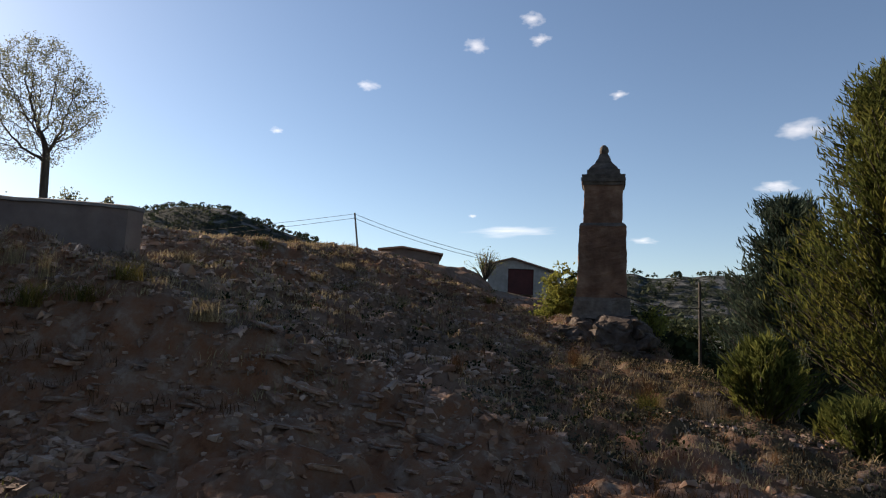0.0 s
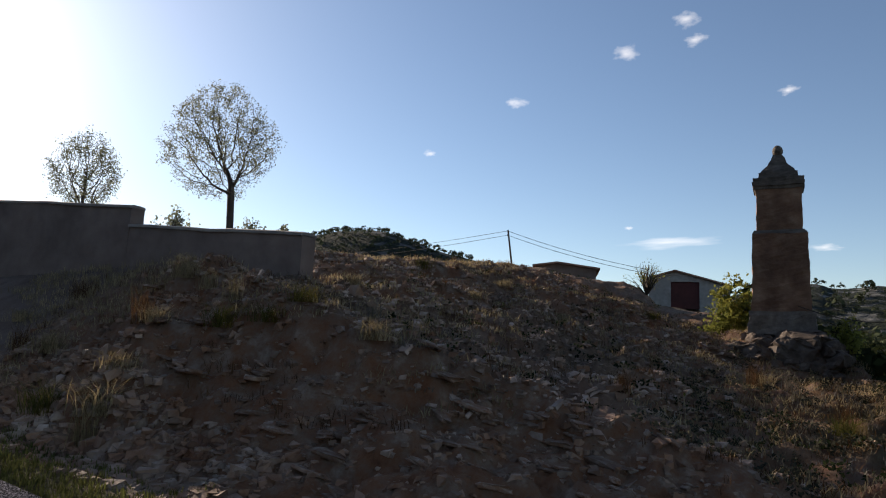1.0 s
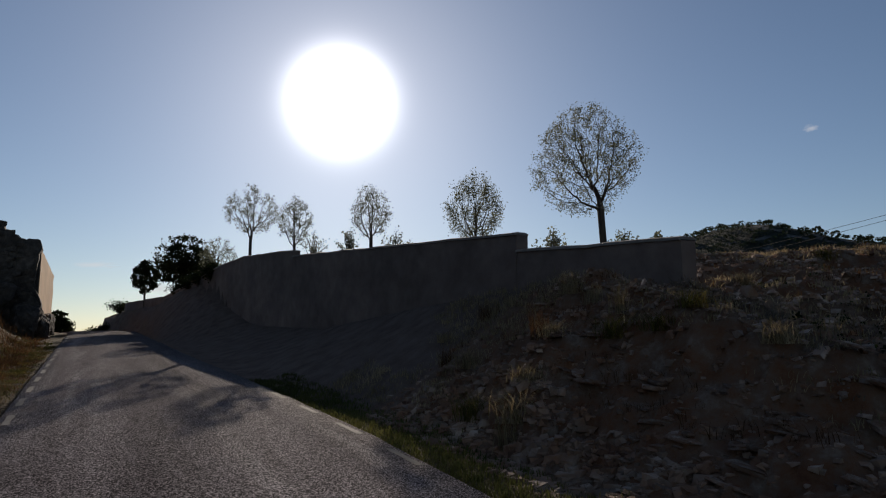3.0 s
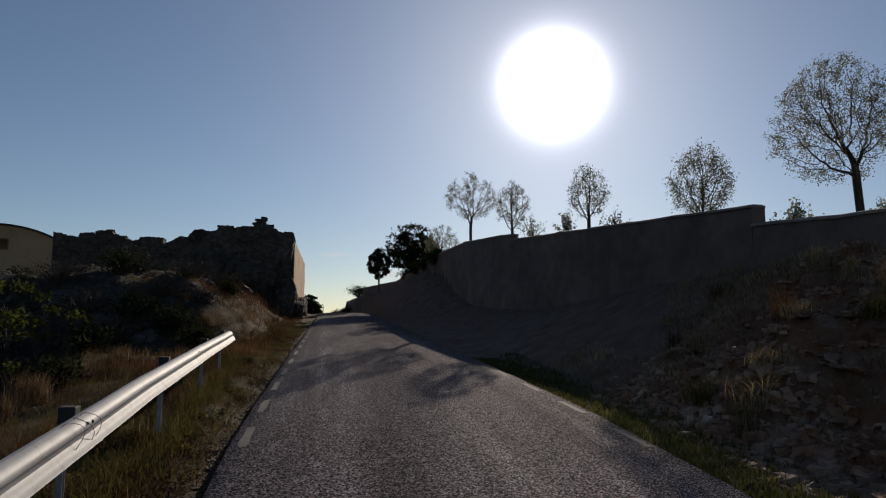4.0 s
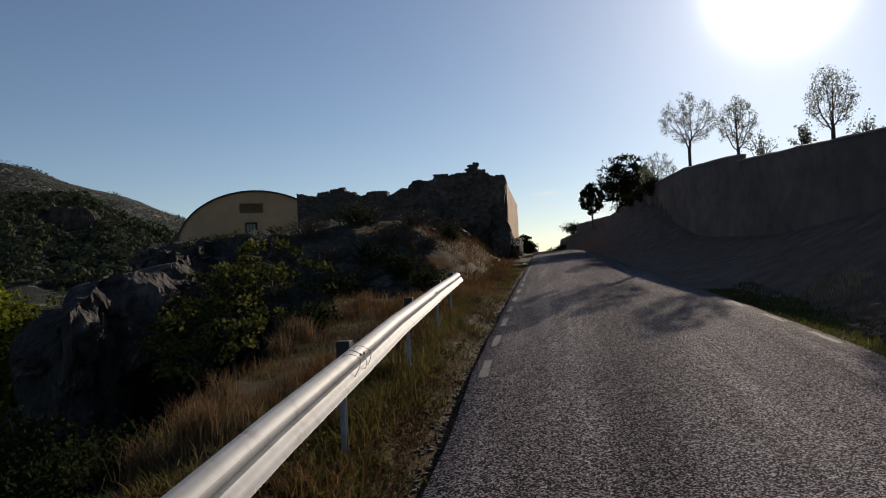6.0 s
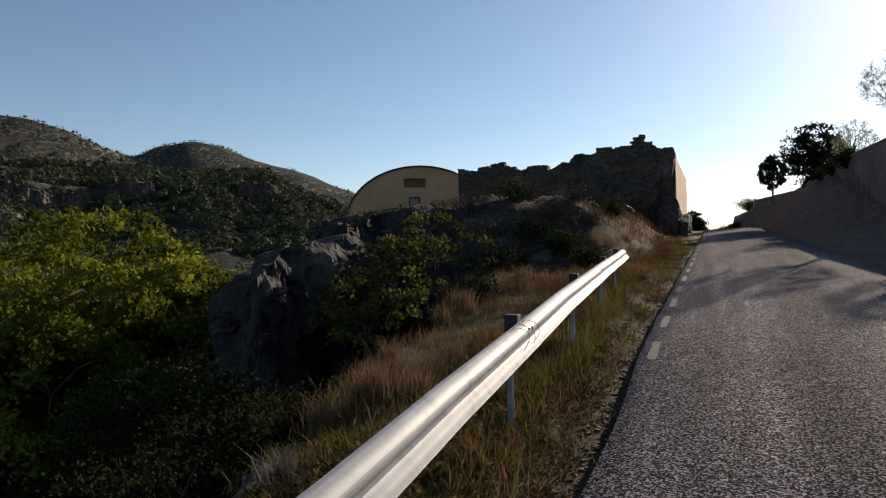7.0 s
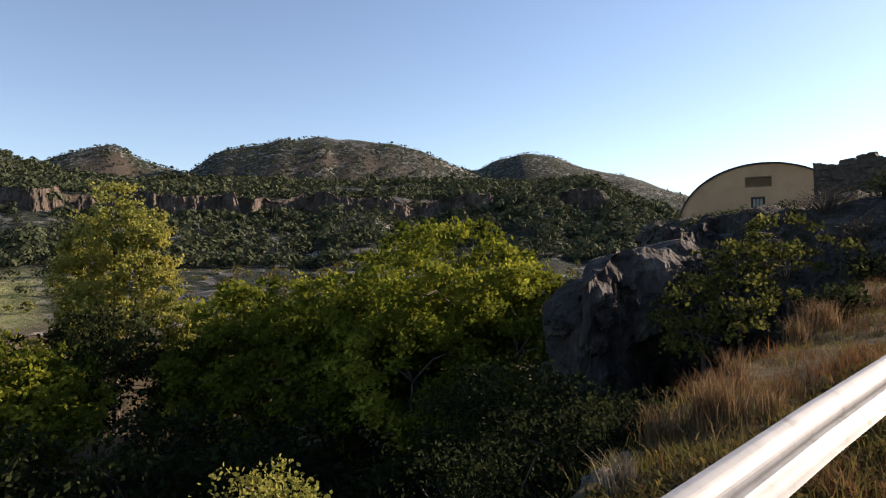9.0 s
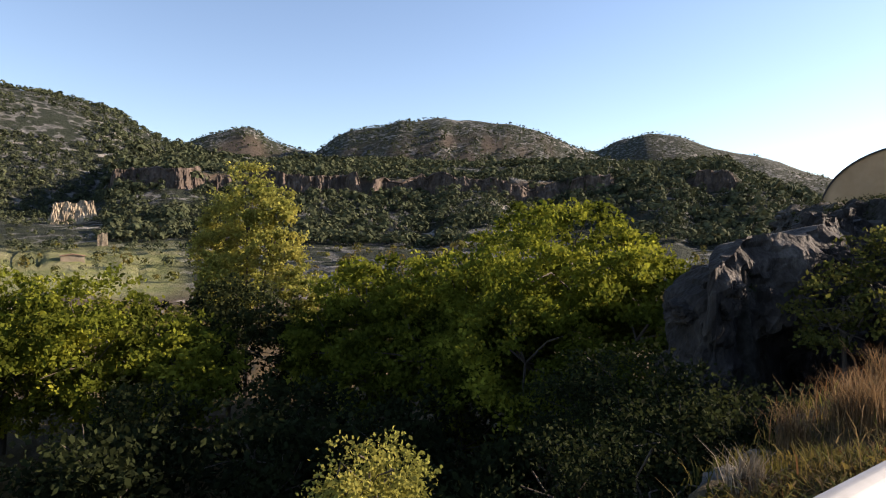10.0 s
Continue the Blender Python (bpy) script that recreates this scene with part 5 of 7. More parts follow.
def shrub(name, label, at_, radius, height, seed, mat, leaves, leaf=0.06, twigs=26, group="", category="shrub", tip=0.5):
    """A shrub of many thin stems from one foot, leafy towards their ends."""
    r = np.random.default_rng(seed)
    t = thing(name, label, category, at_, group=group)
    tubes, tips = [], []
    for k in range(twigs):
        a, lean = r.uniform(0, 2 * np.pi), r.uniform(0.05, 1.0)
        e = np.array((math.cos(a) * radius * lean, math.sin(a) * radius * lean, height * (1 - 0.45 * lean ** 2) * r.uniform(0.7, 1.05)))
        m = e * 0.5 + np.array((0, 0, height * 0.12)) + r.normal(size=3) * 0.05 * radius
        tubes.append(tube([(0, 0, -0.1), m, e], [0.012 + 0.006 * height, 0.008 + 0.003 * height, 0.004], 4))
        for f in np.linspace(tip * 0.6, 1, 7):
            tips.append(m + (e - m) * (f * 2 - 1) if f > 0.5 else m * f * 2)
    v, f = joined(tubes)
    part("branchwork", mesh_np("branchwork", v, f, M_BARK, True), parent=t)
    tips = np.array(tips)
    c = tips[r.integers(0, len(tips), leaves)] + r.normal(size=(leaves, 3)) * 0.13 * radius
    v, f = leaf_quads(c, leaf, r, 0.1)
    part("foliage", mesh_np("foliage", v, f, mat), parent=t)
    return t


for b, d, top, w, s in ((-37.5, 20, 9.6, 1.3, 31), (-43.4, 20, 9.5, 1.0, 32), (-46.2, 17, 9.2, 0.6, 37), (-17.0, 31, 9.9, 1.6, 33), (-24.0, 26, 9.9, 1.3, 34), (-20.0, 24, 9.8, 0.9, 35), (-9.0, 43, 8.6, 1.8, 36)):
    x, y, z = polar(b, d)
    h = 1.5 + d * math.tan(radians(top)) - z
    shrub("garden_shrub", "sparse grey-green shrub showing over the wall", (x, y, z), w / 2, h, s, M_LEAF_ALMOND, 420, 0.06, 18, "shrubs behind the wall")


# conifers in the gully
def conifer(label, bearing, dist, top_deg, radius, seed, leaves, foot_lift=0.03, mat=None, slim=0.55):
    """A feathery cypress: a trunk, and rising sprays of scale leaves in uneven tiers."""
    r = np.random.default_rng(seed)
    x, y, z = polar(bearing, dist)
    h = 1.5 + dist * math.tan(radians(top_deg)) - z
    t = thing("cypress_tree", label, "tree", (x, y, z - 0.1), group="conifers in the gully")
    tubes = [tube([(0, 0, 0), (0.03, 0, h * 0.5), (0, 0.02, h * 0.97)], [0.035 * h ** 0.8, 0.02 * h ** 0.8, 0.01], 8)]
    per = 60
    n = leaves // per
    cs, ax = [], []
    for k in range(n):
        f = foot_lift + (1 - foot_lift) * r.random() ** 0.85
        a = r.uniform(0, 2 * np.pi)
        lobes = 0.75 + 0.45 * float(fbm(a * 1.3 + 7, f * 5, 3, seed))
        rr_ = radius * lobes * min(1.0, 0.6 + 2.2 * f) * (1 - f) ** slim * r.uniform(0.35, 1.12)
        p0 = np.array((math.cos(a) * rr_ * 0.25, math.sin(a) * rr_ * 0.25, f * h * 0.9))
        p1 = np.array((math.cos(a) * rr_, math.sin(a) * rr_, f * h * 0.9 + 0.55 * rr_ + 0.1))
        tubes.append(tube([p0, (p0 + p1) / 2 - (0, 0, 0.05), p1], [0.02, 0.012, 0.005], 4))
        g = r.uniform(0.25, 1.05, per)[:, None]
        c = p0 + (p1 - p0) * g + r.normal(size=(per, 3)) * np.array((0.13, 0.13, 0.17)) * (0.3 + 0.22 * radius * 0.4)
        cs.append(c)
        ax.append(np.tile((p1 - p0) / (np.linalg.norm(p1 - p0) + 1e-6) + np.array((0, 0, 0.35)), (per, 1)))
    v, f = joined(tubes)
    part("trunk", mesh_np("trunk", v, f, M_BARK, True), parent=t)
    c = np.concatenate(cs)
    a = np.concatenate(ax) + 0.75 * rand_dirs(len(c), r)
    a /= np.linalg.norm(a, axis=1)[:, None]
    b = np.cross(a, rand_dirs(len(c), r))
    b /= np.linalg.norm(b, axis=1)[:, None] + 1e-9
    s = r.uniform(0.6, 1.4, len(c))[:, None]
    v = np.stack([c - a * s * 0.07, c + b * s * 0.014, c + a * s * 0.09, c - b * s * 0.014], 1).reshape(-1, 3)
    f = np.arange(4 * len(c)).reshape(-1, 4)
    part("crown", mesh_np("crown", v, f, mat or M_CONIFER), parent=t)
    return t


conifer("tall feathery cypress with sunlit yellow-green edges", -107.6, 14, 22.5, 2.5, 51, 46000, 0.22, slim=0.5)
conifer("broad dark blue-green cypress beside a taller one", -100.6, 16, 12.6, 1.75, 52, 32000, 0.16, M_CONIFER_BLUE, 0.42)
conifer("low spreading young cypress on the gully side", -98.9, 11.5, 0.9, 0.85, 53, 12000, slim=0.7)
conifer("small bushy young cypress beside the rubble", -105.6, 10.5, -3.8, 0.8, 54, 8000, slim=0.4)

x, y, _ = polar(-83.2, 19.2)
canopy("yellow_shrub", "yellow-green leafy shrub at the foot of the pillar", (x, y, 1.95), [(0, 0, 0.55, 0.5, 0.5, 0.5), (0, 0, 1.05, 0.42, 0.42, 0.45), (0.1, 0.2, 0.4, 0.5, 0.5, 0.4)], 61, M_LEAF_YELLOW, 3200, 0.06, 0.13, 0.3, 0.03, category="shrub", hang=-0.3)
x, y, _ = polar(-76.6, 30)
shrub("bare_shrub", "thin half-bare bush in front of the garage", (x, y, gz(x, y)), 0.95, 5.25 - gz(x, y), 62, M_LEAF_YELLOW, 420, 0.045, 70)
x, y, _ = polar(-90.8, 18)
shrub("rusty_shrub", "low rusty bush on the gully edge", (x, y, gz(x, y)), 0.55, 0.9, 63, M_LEAF_YELLOW, 700, 0.06, 20)
x, y, _ = polar(1.4, 58)
canopy("roadside_bush", "dark green bush beside the crest of the road", (x - 1.5, y, gz(x, y)), [(0, 0, 1.1, 1.5, 1.2, 0.9), (1.0, 0, 0.7, 0.9, 0.9, 0.6)], 64, M_LEAF_DARK, 5000, 0.14, 0.2, 0.5, 0.06, category="shrub")

# trees of the valley
def valley(bearing, dist):
    x, y = -math.sin(radians(bearing)) * dist, math.cos(radians(bearing)) * dist
    return (x, y, float(land(x, y)))


WALNUT = [(0, 0, 9.6, 3.6, 3.6, 2.4), (3.6, 0.5, 7.6, 3.0, 3.0, 2.4), (-3.6, 0.5, 7.8, 3.0, 3.0, 2.2), (0.5, -3.0, 6.4, 3.4, 2.8, 2.6), (1.5, 3, 8, 2.8, 2.8, 2), (-3, -2.4, 5.4, 2.8, 2.6, 2.4), (4.4, -2.2, 4.8, 2.4, 2.4, 2.4)]
p = valley(49.5, 27)
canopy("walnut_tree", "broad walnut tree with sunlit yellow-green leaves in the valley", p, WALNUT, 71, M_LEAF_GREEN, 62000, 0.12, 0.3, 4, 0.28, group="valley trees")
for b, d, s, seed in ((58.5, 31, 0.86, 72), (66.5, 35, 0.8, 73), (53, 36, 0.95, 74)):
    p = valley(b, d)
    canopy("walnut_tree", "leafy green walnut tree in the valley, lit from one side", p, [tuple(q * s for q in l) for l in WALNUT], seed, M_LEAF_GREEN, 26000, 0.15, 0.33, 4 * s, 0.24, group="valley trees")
p = valley(76.5, 47)
POPLAR = [(0.2, 0, 12.2, 2.0, 2.0, 3.0), (2.0, 1.2, 10.6, 1.6, 1.6, 2.4), (-1.8, -1, 11.0, 1.7, 1.7, 2.4), (3.0, 1.8, 8.0, 1.5, 1.5, 2.0), (-3.2, -1.8, 9.2, 1.4, 1.4, 2.2), (0, -1, 7.2, 2.6, 2.2, 2.6), (4.2, 2.4, 6.8, 1.2, 1.2, 1.8), (-2.6, -1.2, 6.8, 1.6, 1.6, 2.0)]
canopy("poplar_tree", "tall poplar with thin yellow autumn crown", p, POPLAR, 75, M_LEAF_YELLOW, 32000, 0.14, 0.27, 4, 0.22, group="valley trees", hang=-0.7)
BUSH = [(0, 0, 4.2, 2.4, 2.4, 1.8), (2.2, 0.3, 3.4, 1.9, 1.9, 1.6), (-2.2, 0, 3.2, 1.9, 1.9, 1.6), (0, -1.5, 2.4, 2.2, 1.8, 1.6)]
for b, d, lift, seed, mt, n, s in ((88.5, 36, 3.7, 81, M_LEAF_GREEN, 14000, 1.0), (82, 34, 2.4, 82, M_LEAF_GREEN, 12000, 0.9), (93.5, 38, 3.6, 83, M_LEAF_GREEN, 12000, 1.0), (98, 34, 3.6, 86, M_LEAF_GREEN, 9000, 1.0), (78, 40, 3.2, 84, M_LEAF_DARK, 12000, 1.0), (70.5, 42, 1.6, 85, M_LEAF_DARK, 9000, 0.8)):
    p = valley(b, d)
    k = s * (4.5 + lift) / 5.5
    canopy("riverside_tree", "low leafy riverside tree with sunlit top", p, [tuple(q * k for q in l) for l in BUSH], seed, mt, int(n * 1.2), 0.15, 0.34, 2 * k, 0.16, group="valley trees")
# thicket whose leaf colour is darkened to stand for the valley's shade
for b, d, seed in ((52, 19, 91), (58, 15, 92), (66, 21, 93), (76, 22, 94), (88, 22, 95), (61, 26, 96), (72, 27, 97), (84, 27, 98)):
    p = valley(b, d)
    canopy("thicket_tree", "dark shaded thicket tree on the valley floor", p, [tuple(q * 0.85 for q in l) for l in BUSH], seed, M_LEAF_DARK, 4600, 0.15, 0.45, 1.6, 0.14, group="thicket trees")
x, y, z = polar(67.4, 7.3)
canopy("elder_bush", "sunlit yellow-green elder bush below the barrier", (x, y, z), [(0, 0, -0.92 - z, 0.5, 0.5, 0.4), (0.28, -0.36, -1.1 - z, 0.4, 0.4, 0.32), (-0.24, 0.36, -1.15 - z, 0.4, 0.4, 0.32), (0, 0, -1.5 - z, 0.64, 0.64, 0.4)], 99, M_LEAF_YELLOW, 6500, 0.036, 0.13, -1.8 - z, 0.05, category="shrub")
# fig trees against the rock
FIG = [(0, 0, 2.2, 1.5, 1.4, 1.0), (1.4, 0, 1.9, 1.2, 1.1, 0.9), (-1.3, 0.1, 1.7, 1.2, 1.1, 0.9), (0.2, -0.8, 1.2, 1.3, 1.0, 0.8)]
for b, d, top, s, seed in ((23.6, 20, 2.75, 0.74, 101), (27.0, 18.5, 2.2, 0.78, 102), (29.8, 17, 1.0, 0.62, 103)):
    x, y, z = polar(b, d)
    lift = max(0.0, top - z - 3.1 * s)
    canopy("fig_tree", "straggling fig tree with pale leaves against dark rock", (x, y, z - 0.1), [(q[0] * s, q[1] * s, q[2] * s + lift, q[3] * s, q[4] * s, q[5] * s) for q in FIG], seed, M_LEAF_FIG, 1700, 0.08, 0.17, 0.9 + lift, 0.06, group="fig trees")

# dark shrubs over the rocky mound, and along the far bank
for k, (b, d, w, h) in enumerate(((15.5, 22, 1.0, 0.8), (12.5, 21, 0.9, 0.7), (18, 20, 1.0, 0.8), (10.5, 19, 0.7, 0.6), (16.5, 25.5, 1.1, 0.9), (8.5, 26, 0.7, 0.5), (22, 16, 0.9, 0.8), (25, 13.5, 0.8, 0.7), (20.5, 13, 0.6, 0.5))):
    x, y, z = polar(b, d)
    shrub("dark_shrub", "low dark twiggy shrub among rocks", (x, y, z), w, h, 130 + k, M_LEAF_DARK, 1100, 0.06, 40, "shrubs on the mound")
for k, (b, d, w, h) in enumerate(((-8.8, 37, 0.9, 0.9), (-8.0, 39, 1.0, 0.8), (-7.2, 41, 0.9, 0.7), (-6.4, 44, 0.9, 0.7), (-2.2, 60, 1.2, 0.9), (-0.6, 62, 1.0, 0.8), (-1.3, 61, 1.0, 1.0))):
    x, y, z = polar(b, d)
    shrub("bank_shrub", "low dark shrub on the top of the bank", (x, y, z), w, h, 150 + k, M_LEAF_DARK, 1300, 0.08, 40, "shrubs on the bank")

for k, (b, d, w, h) in enumerate(((13.5, 23.5, 1.1, 0.8), (15.0, 27, 1.3, 1.0), (11.5, 25, 1.0, 0.7), (18.5, 23, 1.2, 0.9), (10.2, 23, 0.8, 0.6), (20.5, 25, 1.3, 0.9), (12.5, 29.5, 1.2, 0.9), (9.5, 28, 0.9, 0.7), (16.5, 21, 1.0, 0.8), (8.0, 30.5, 0.8, 0.6))):
    x, y, z = polar(b, d)
    shrub("brushwood", "tangle of dry grey brushwood on the mound", (x, y, z - 0.1), w, h, 190 + k, M_BRUSH, 260, 0.05, 90, "brushwood on the mound", tip=0.2)

# dark growth in the ravine under the grass strip, leaves coloured for its shade
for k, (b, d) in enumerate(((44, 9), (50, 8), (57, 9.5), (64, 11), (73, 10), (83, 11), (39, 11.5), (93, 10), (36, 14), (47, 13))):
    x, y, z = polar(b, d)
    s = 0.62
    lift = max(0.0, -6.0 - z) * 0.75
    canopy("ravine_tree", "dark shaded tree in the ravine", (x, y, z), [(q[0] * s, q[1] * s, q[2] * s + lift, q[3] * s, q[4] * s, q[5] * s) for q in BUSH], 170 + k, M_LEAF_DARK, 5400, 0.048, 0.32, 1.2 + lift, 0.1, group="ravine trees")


# taller dark trees at the foot of the spur, added to darken it
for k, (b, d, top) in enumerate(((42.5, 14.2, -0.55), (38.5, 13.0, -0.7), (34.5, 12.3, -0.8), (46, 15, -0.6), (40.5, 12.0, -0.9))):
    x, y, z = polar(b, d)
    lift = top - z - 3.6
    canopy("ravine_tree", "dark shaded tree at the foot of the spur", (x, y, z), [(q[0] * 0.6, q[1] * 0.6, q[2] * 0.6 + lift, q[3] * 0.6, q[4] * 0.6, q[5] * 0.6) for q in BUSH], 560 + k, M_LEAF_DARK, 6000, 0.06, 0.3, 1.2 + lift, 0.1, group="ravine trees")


# ---- stones, grass and far woods ----
def crag(name, size, seed, mat, cuts=3):
    """A weathered lump of rock with flat breaks and ledges."""
    bm = bmesh.new()
    bmesh.ops.create_icosphere(bm, subdivisions=cuts, radius=0.5)
    for q in bm.verts:
        p = q.co.copy()
        g = 1.0 + 0.5 * noise.noise(p * 2.2 + Vector((seed, 0, 0)))
        p = Vector(math.copysign(abs(c) ** 0.7 * 0.62, c) for c in p) * g
        p.z = p.z * 0.85 + 0.15 * round(p.z * 7) / 7
        q.co = p + noise.noise_vector(p * 6 + Vector((0, seed, 0))) * 0.08 + noise.noise_vector(p * 14) * 0.035 + noise.noise_vector(p * 33) * 0.014
        q.co = Vector((q.co.x * size[0], q.co.y * size[1], q.co.z * size[2]))
    return bm_mesh(name, bm, mat)


def scattered(templates, pos, scale, turn, tilt, r):
    """Copies of (verts, faces) templates joined into one mesh's arrays."""
    pick = r.integers(0, len(templates), len(pos))
    pieces = []
    for k, (tv, tf) in enumerate(templates):
        i = np.nonzero(pick == k)[0]
        if not len(i):
            continue
        v = tv[None] * scale[i][:, None]
        c, s = np.cos(tilt[i])[:, None], np.sin(tilt[i])[:, None]
        v = np.stack([v[..., 0], v[..., 1] * c - v[..., 2] * s, v[..., 1] * s + v[..., 2] * c], -1)
        c, s = np.cos(turn[i])[:, None], np.sin(turn[i])[:, None]
        v = np.stack([v[..., 0] * c - v[..., 1] * s, v[..., 0] * s + v[..., 1] * c, v[..., 2]], -1) + pos[i][:, None]
        f = tf[None] + (np.arange(len(i)) * len(tv))[:, None, None]
        pieces.append((v.reshape(-1, 3), f.reshape(-1, tf.shape[1])))
    return joined(pieces)


def stuff(name, label, verts, faces, mat):
    return tagged(new(name, mesh_np(name, verts, faces, mat)), label, name.replace("_", " "), kind="stuff")


stone_me = stone_meshes("stone", M_ROCK, 8, (1.0, 0.8, 0.55), 0.36, 40)
stone_arr = []
for me in stone_me:
    v = np.array([q.co for q in me.vertices])
    stone_arr.append((v, np.array([list(p.vertices) for p in me.polygons])))


pebble_arr = []
for k in range(8):
    bm = bmesh.new()
    bmesh.ops.create_cube(bm, size=0.8)
    bmesh.ops.triangulate(bm, faces=bm.faces[:])
    for q in bm.verts:
        q.co += noise.noise_vector(q.co * 2.3 + Vector((k * 5.3, 1, 0))) * 0.42
        q.co.z *= 0.6
    bm.verts.index_update()
    pebble_arr.append((np.array([q.co for q in bm.verts]), np.array([[q.index for q in f.verts] for f in bm.faces])))
    bm.free()


def bank_places(n, r, y0=-2.5, y1=10.5, x_lo=0.0, x_hi=1.0):
    """Places on the cut bank, from its foot (0) to its edge (1)."""
    y = r.uniform(y0, y1, n)
    f = r.uniform(x_lo, x_hi, n)
    foot, xe = road_right(y) + 0.9, bank_edge(y)
    x = foot + (xe - foot) * f
    return x, y


def lay(x, y, sink=0.0):
    return np.stack([x, y, ground_z(x, y) - sink], -1)


r = np.random.default_rng(201)
# small rubble of the bank and the hill
x1, y1 = bank_places(5200, r, -2.5, 10.5, 0.0, 1.0)
x2, y2 = r.uniform(6, 20, 5200), r.uniform(0.8, 9, 5200)
x3, y3 = r.uniform(8, 11, 500), r.uniform(-4.5, -2.2, 500)
x, y = np.concatenate([x1, x2, x3]), np.concatenate([y1, y2, y3])
size = 0.02 + 0.08 * r.random(len(x)) ** 3.5
size[-500:] *= 1.6
xs_, ys_ = bank_places(2600, r, 4.2, 9.8, -0.12, 0.42)
xt_, yt_ = r.uniform(7, 18, 1700), r.uniform(0.8, 9.3, 1700)
x, y = np.concatenate([x, xs_, xt_]), np.concatenate([y, ys_, yt_])
size = np.concatenate([size, 0.04 + 0.09 * r.random(2600) ** 2, 0.05 + 0.1 * r.random(1700) ** 2])
v, f = scattered(pebble_arr, lay(x, y, 0.01), 1.25 * size[:, None] * r.uniform(0.6, 1.4, (len(x), 3)), r.uniform(0, 6.28, len(x)), r.normal(0, 0.35, len(x)), r)
stuff("rubble", "loose grey and rusty limestone rubble on the cut bank", v, f, M_ROCK)
# frost-broken chips over the top of the hill
x, y = r.uniform(6.4, 20.5, 20000), r.uniform(-3, 9.4, 20000)
k = (x > bank_edge(y) - 0.4) & (fbm(x * 0.9, y * 0.9, 3, 205) > 0.4 + 0.2 * sstep(1.8, 0.2, y))
x, y = x[k], y[k]
size = 0.022 + 0.085 * r.random(len(x)) ** 3
v, f = scattered(pebble_arr, lay(x, y, -0.01), 1.2 * size[:, None] * r.uniform(0.6, 1.5, (len(x), 3)) * np.array((1, 1, 0.75)), r.uniform(0, 6.28, len(x)), r.normal(0, 0.4, len(x)), r)
stuff("stone_chips", "pale frost-broken limestone chips over the hilltop", v, f, M_CHIP)
# cliff and outcrop blocks below the rim and by the ruin
yy = r.uniform(2, 34, 700)
xx = rim_x(yy) - np.abs(r.normal(0, 2.6, 700)) - 0.1
sz = 0.14 + 0.34 * r.random(700) ** 2
v, f = scattered(stone_arr, lay(xx, yy, 0.1), sz[:, None] * r.uniform(0.7, 1.5, (700, 3)), r.uniform(0, 6.28, 700), r.normal(0, 0.4, 700), r)
tt, qq = r.uniform(-1, 22, 420), r.normal(-0.6, 1.5, 420)
xr, yr = -11.3 - 0.37 * tt + 0.929 * qq, 12.8 + 0.929 * tt + 0.37 * qq
sr = 0.15 + 0.3 * r.random(420) ** 2
v2, f2 = scattered(stone_arr, lay(xr, yr, 0.12), sr[:, None] * r.uniform(0.7, 1.5, (420, 3)), r.uniform(0, 6.28, 420), r.normal(0, 0.4, 420), r)
v, f = joined([(v, f), (v2, f2)])
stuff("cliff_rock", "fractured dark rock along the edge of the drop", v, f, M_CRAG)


def blades(n, r, height, width=0.008, spread=0.06, lean=0.5):
    """A tuft: thin bent blades from one foot."""
    a = r.uniform(0, 2 * np.pi, n)
    foot = r.normal(0, spread, (n, 2))
    h = height * r.uniform(0.5, 1.1, n)
    out = np.stack([np.cos(a), np.sin(a)], 1) * (h * lean * r.uniform(0.2, 1, n))[:, None]
    side = np.stack([-np.sin(a), np.cos(a)], 1) * width
    base = np.concatenate([foot, np.full((n, 1), -0.03)], 1)
    mid = np.concatenate([foot + out * 0.35, (h * 0.6)[:, None]], 1)
    tip = np.concatenate([foot + out, h[:, None]], 1)
    s = np.concatenate([side, np.zeros((n, 1))], 1)
    v = np.stack([base - s, base + s, mid + s * 0.8, mid - s * 0.8, tip + s * 0.15, tip - s * 0.15], 1)
    k = (np.arange(n) * 6)[:, None]
    f = np.concatenate([k + np.array([[0, 1, 2, 3]]), k + np.array([[3, 2, 4, 5]])])
    return v.reshape(-1, 3), f


def grass(name, label, x, y, height, mat, seed, n=9, width=0.007, spread=0.05, lean=0.5, vary=0.4):
    r = np.random.default_rng(seed)
    temps = [blades(n, r, 1.0, width / height, spread / height, lean) for _ in range(7)]
    s = height * r.uniform(1 - vary, 1 + vary, len(x))
    v, f = scattered(temps, lay(x, y), np.repeat(s[:, None], 3, 1), r.uniform(0, 6.28, len(x)), r.normal(0, 0.1, len(x)), r)
    return stuff(name, label, v, f, mat)


def keep(x, y, seed, scale, cut):
    k = fbm(x * scale, y * scale, 3, seed) > cut
    return x[k], y[k]


# hill above the bank
x, y = r.uniform(6.2, 20, 10000), r.uniform(-3, 9.5, 10000)
k = x > bank_edge(y) - 0.5
x, y = keep(x[k], y[k], 301, 0.8, 0.47)
grass("hill_grass", "short dry straw-coloured grass in patches on the hill", x, y, 0.085, M_STRAW, 302, 7, 0.005, 0.07, 1.2)
x, y = r.uniform(6.2, 21, 5200), r.uniform(-3, 9.5, 5200)
k = x > bank_edge(y) - 0.2
x, y = keep(x[k], y[k], 311, 0.7, 0.5)
grass("thyme_scrub", "low grey-brown scrub on the stony hill", x, y, 0.05, M_SHRUB, 312, 7, 0.006, 0.07, 1.6)
x, y = keep(np.random.default_rng(304).uniform(7, 22, 3200), np.random.default_rng(305).uniform(-2, 9.3, 3200), 306, 0.9, 0.48)
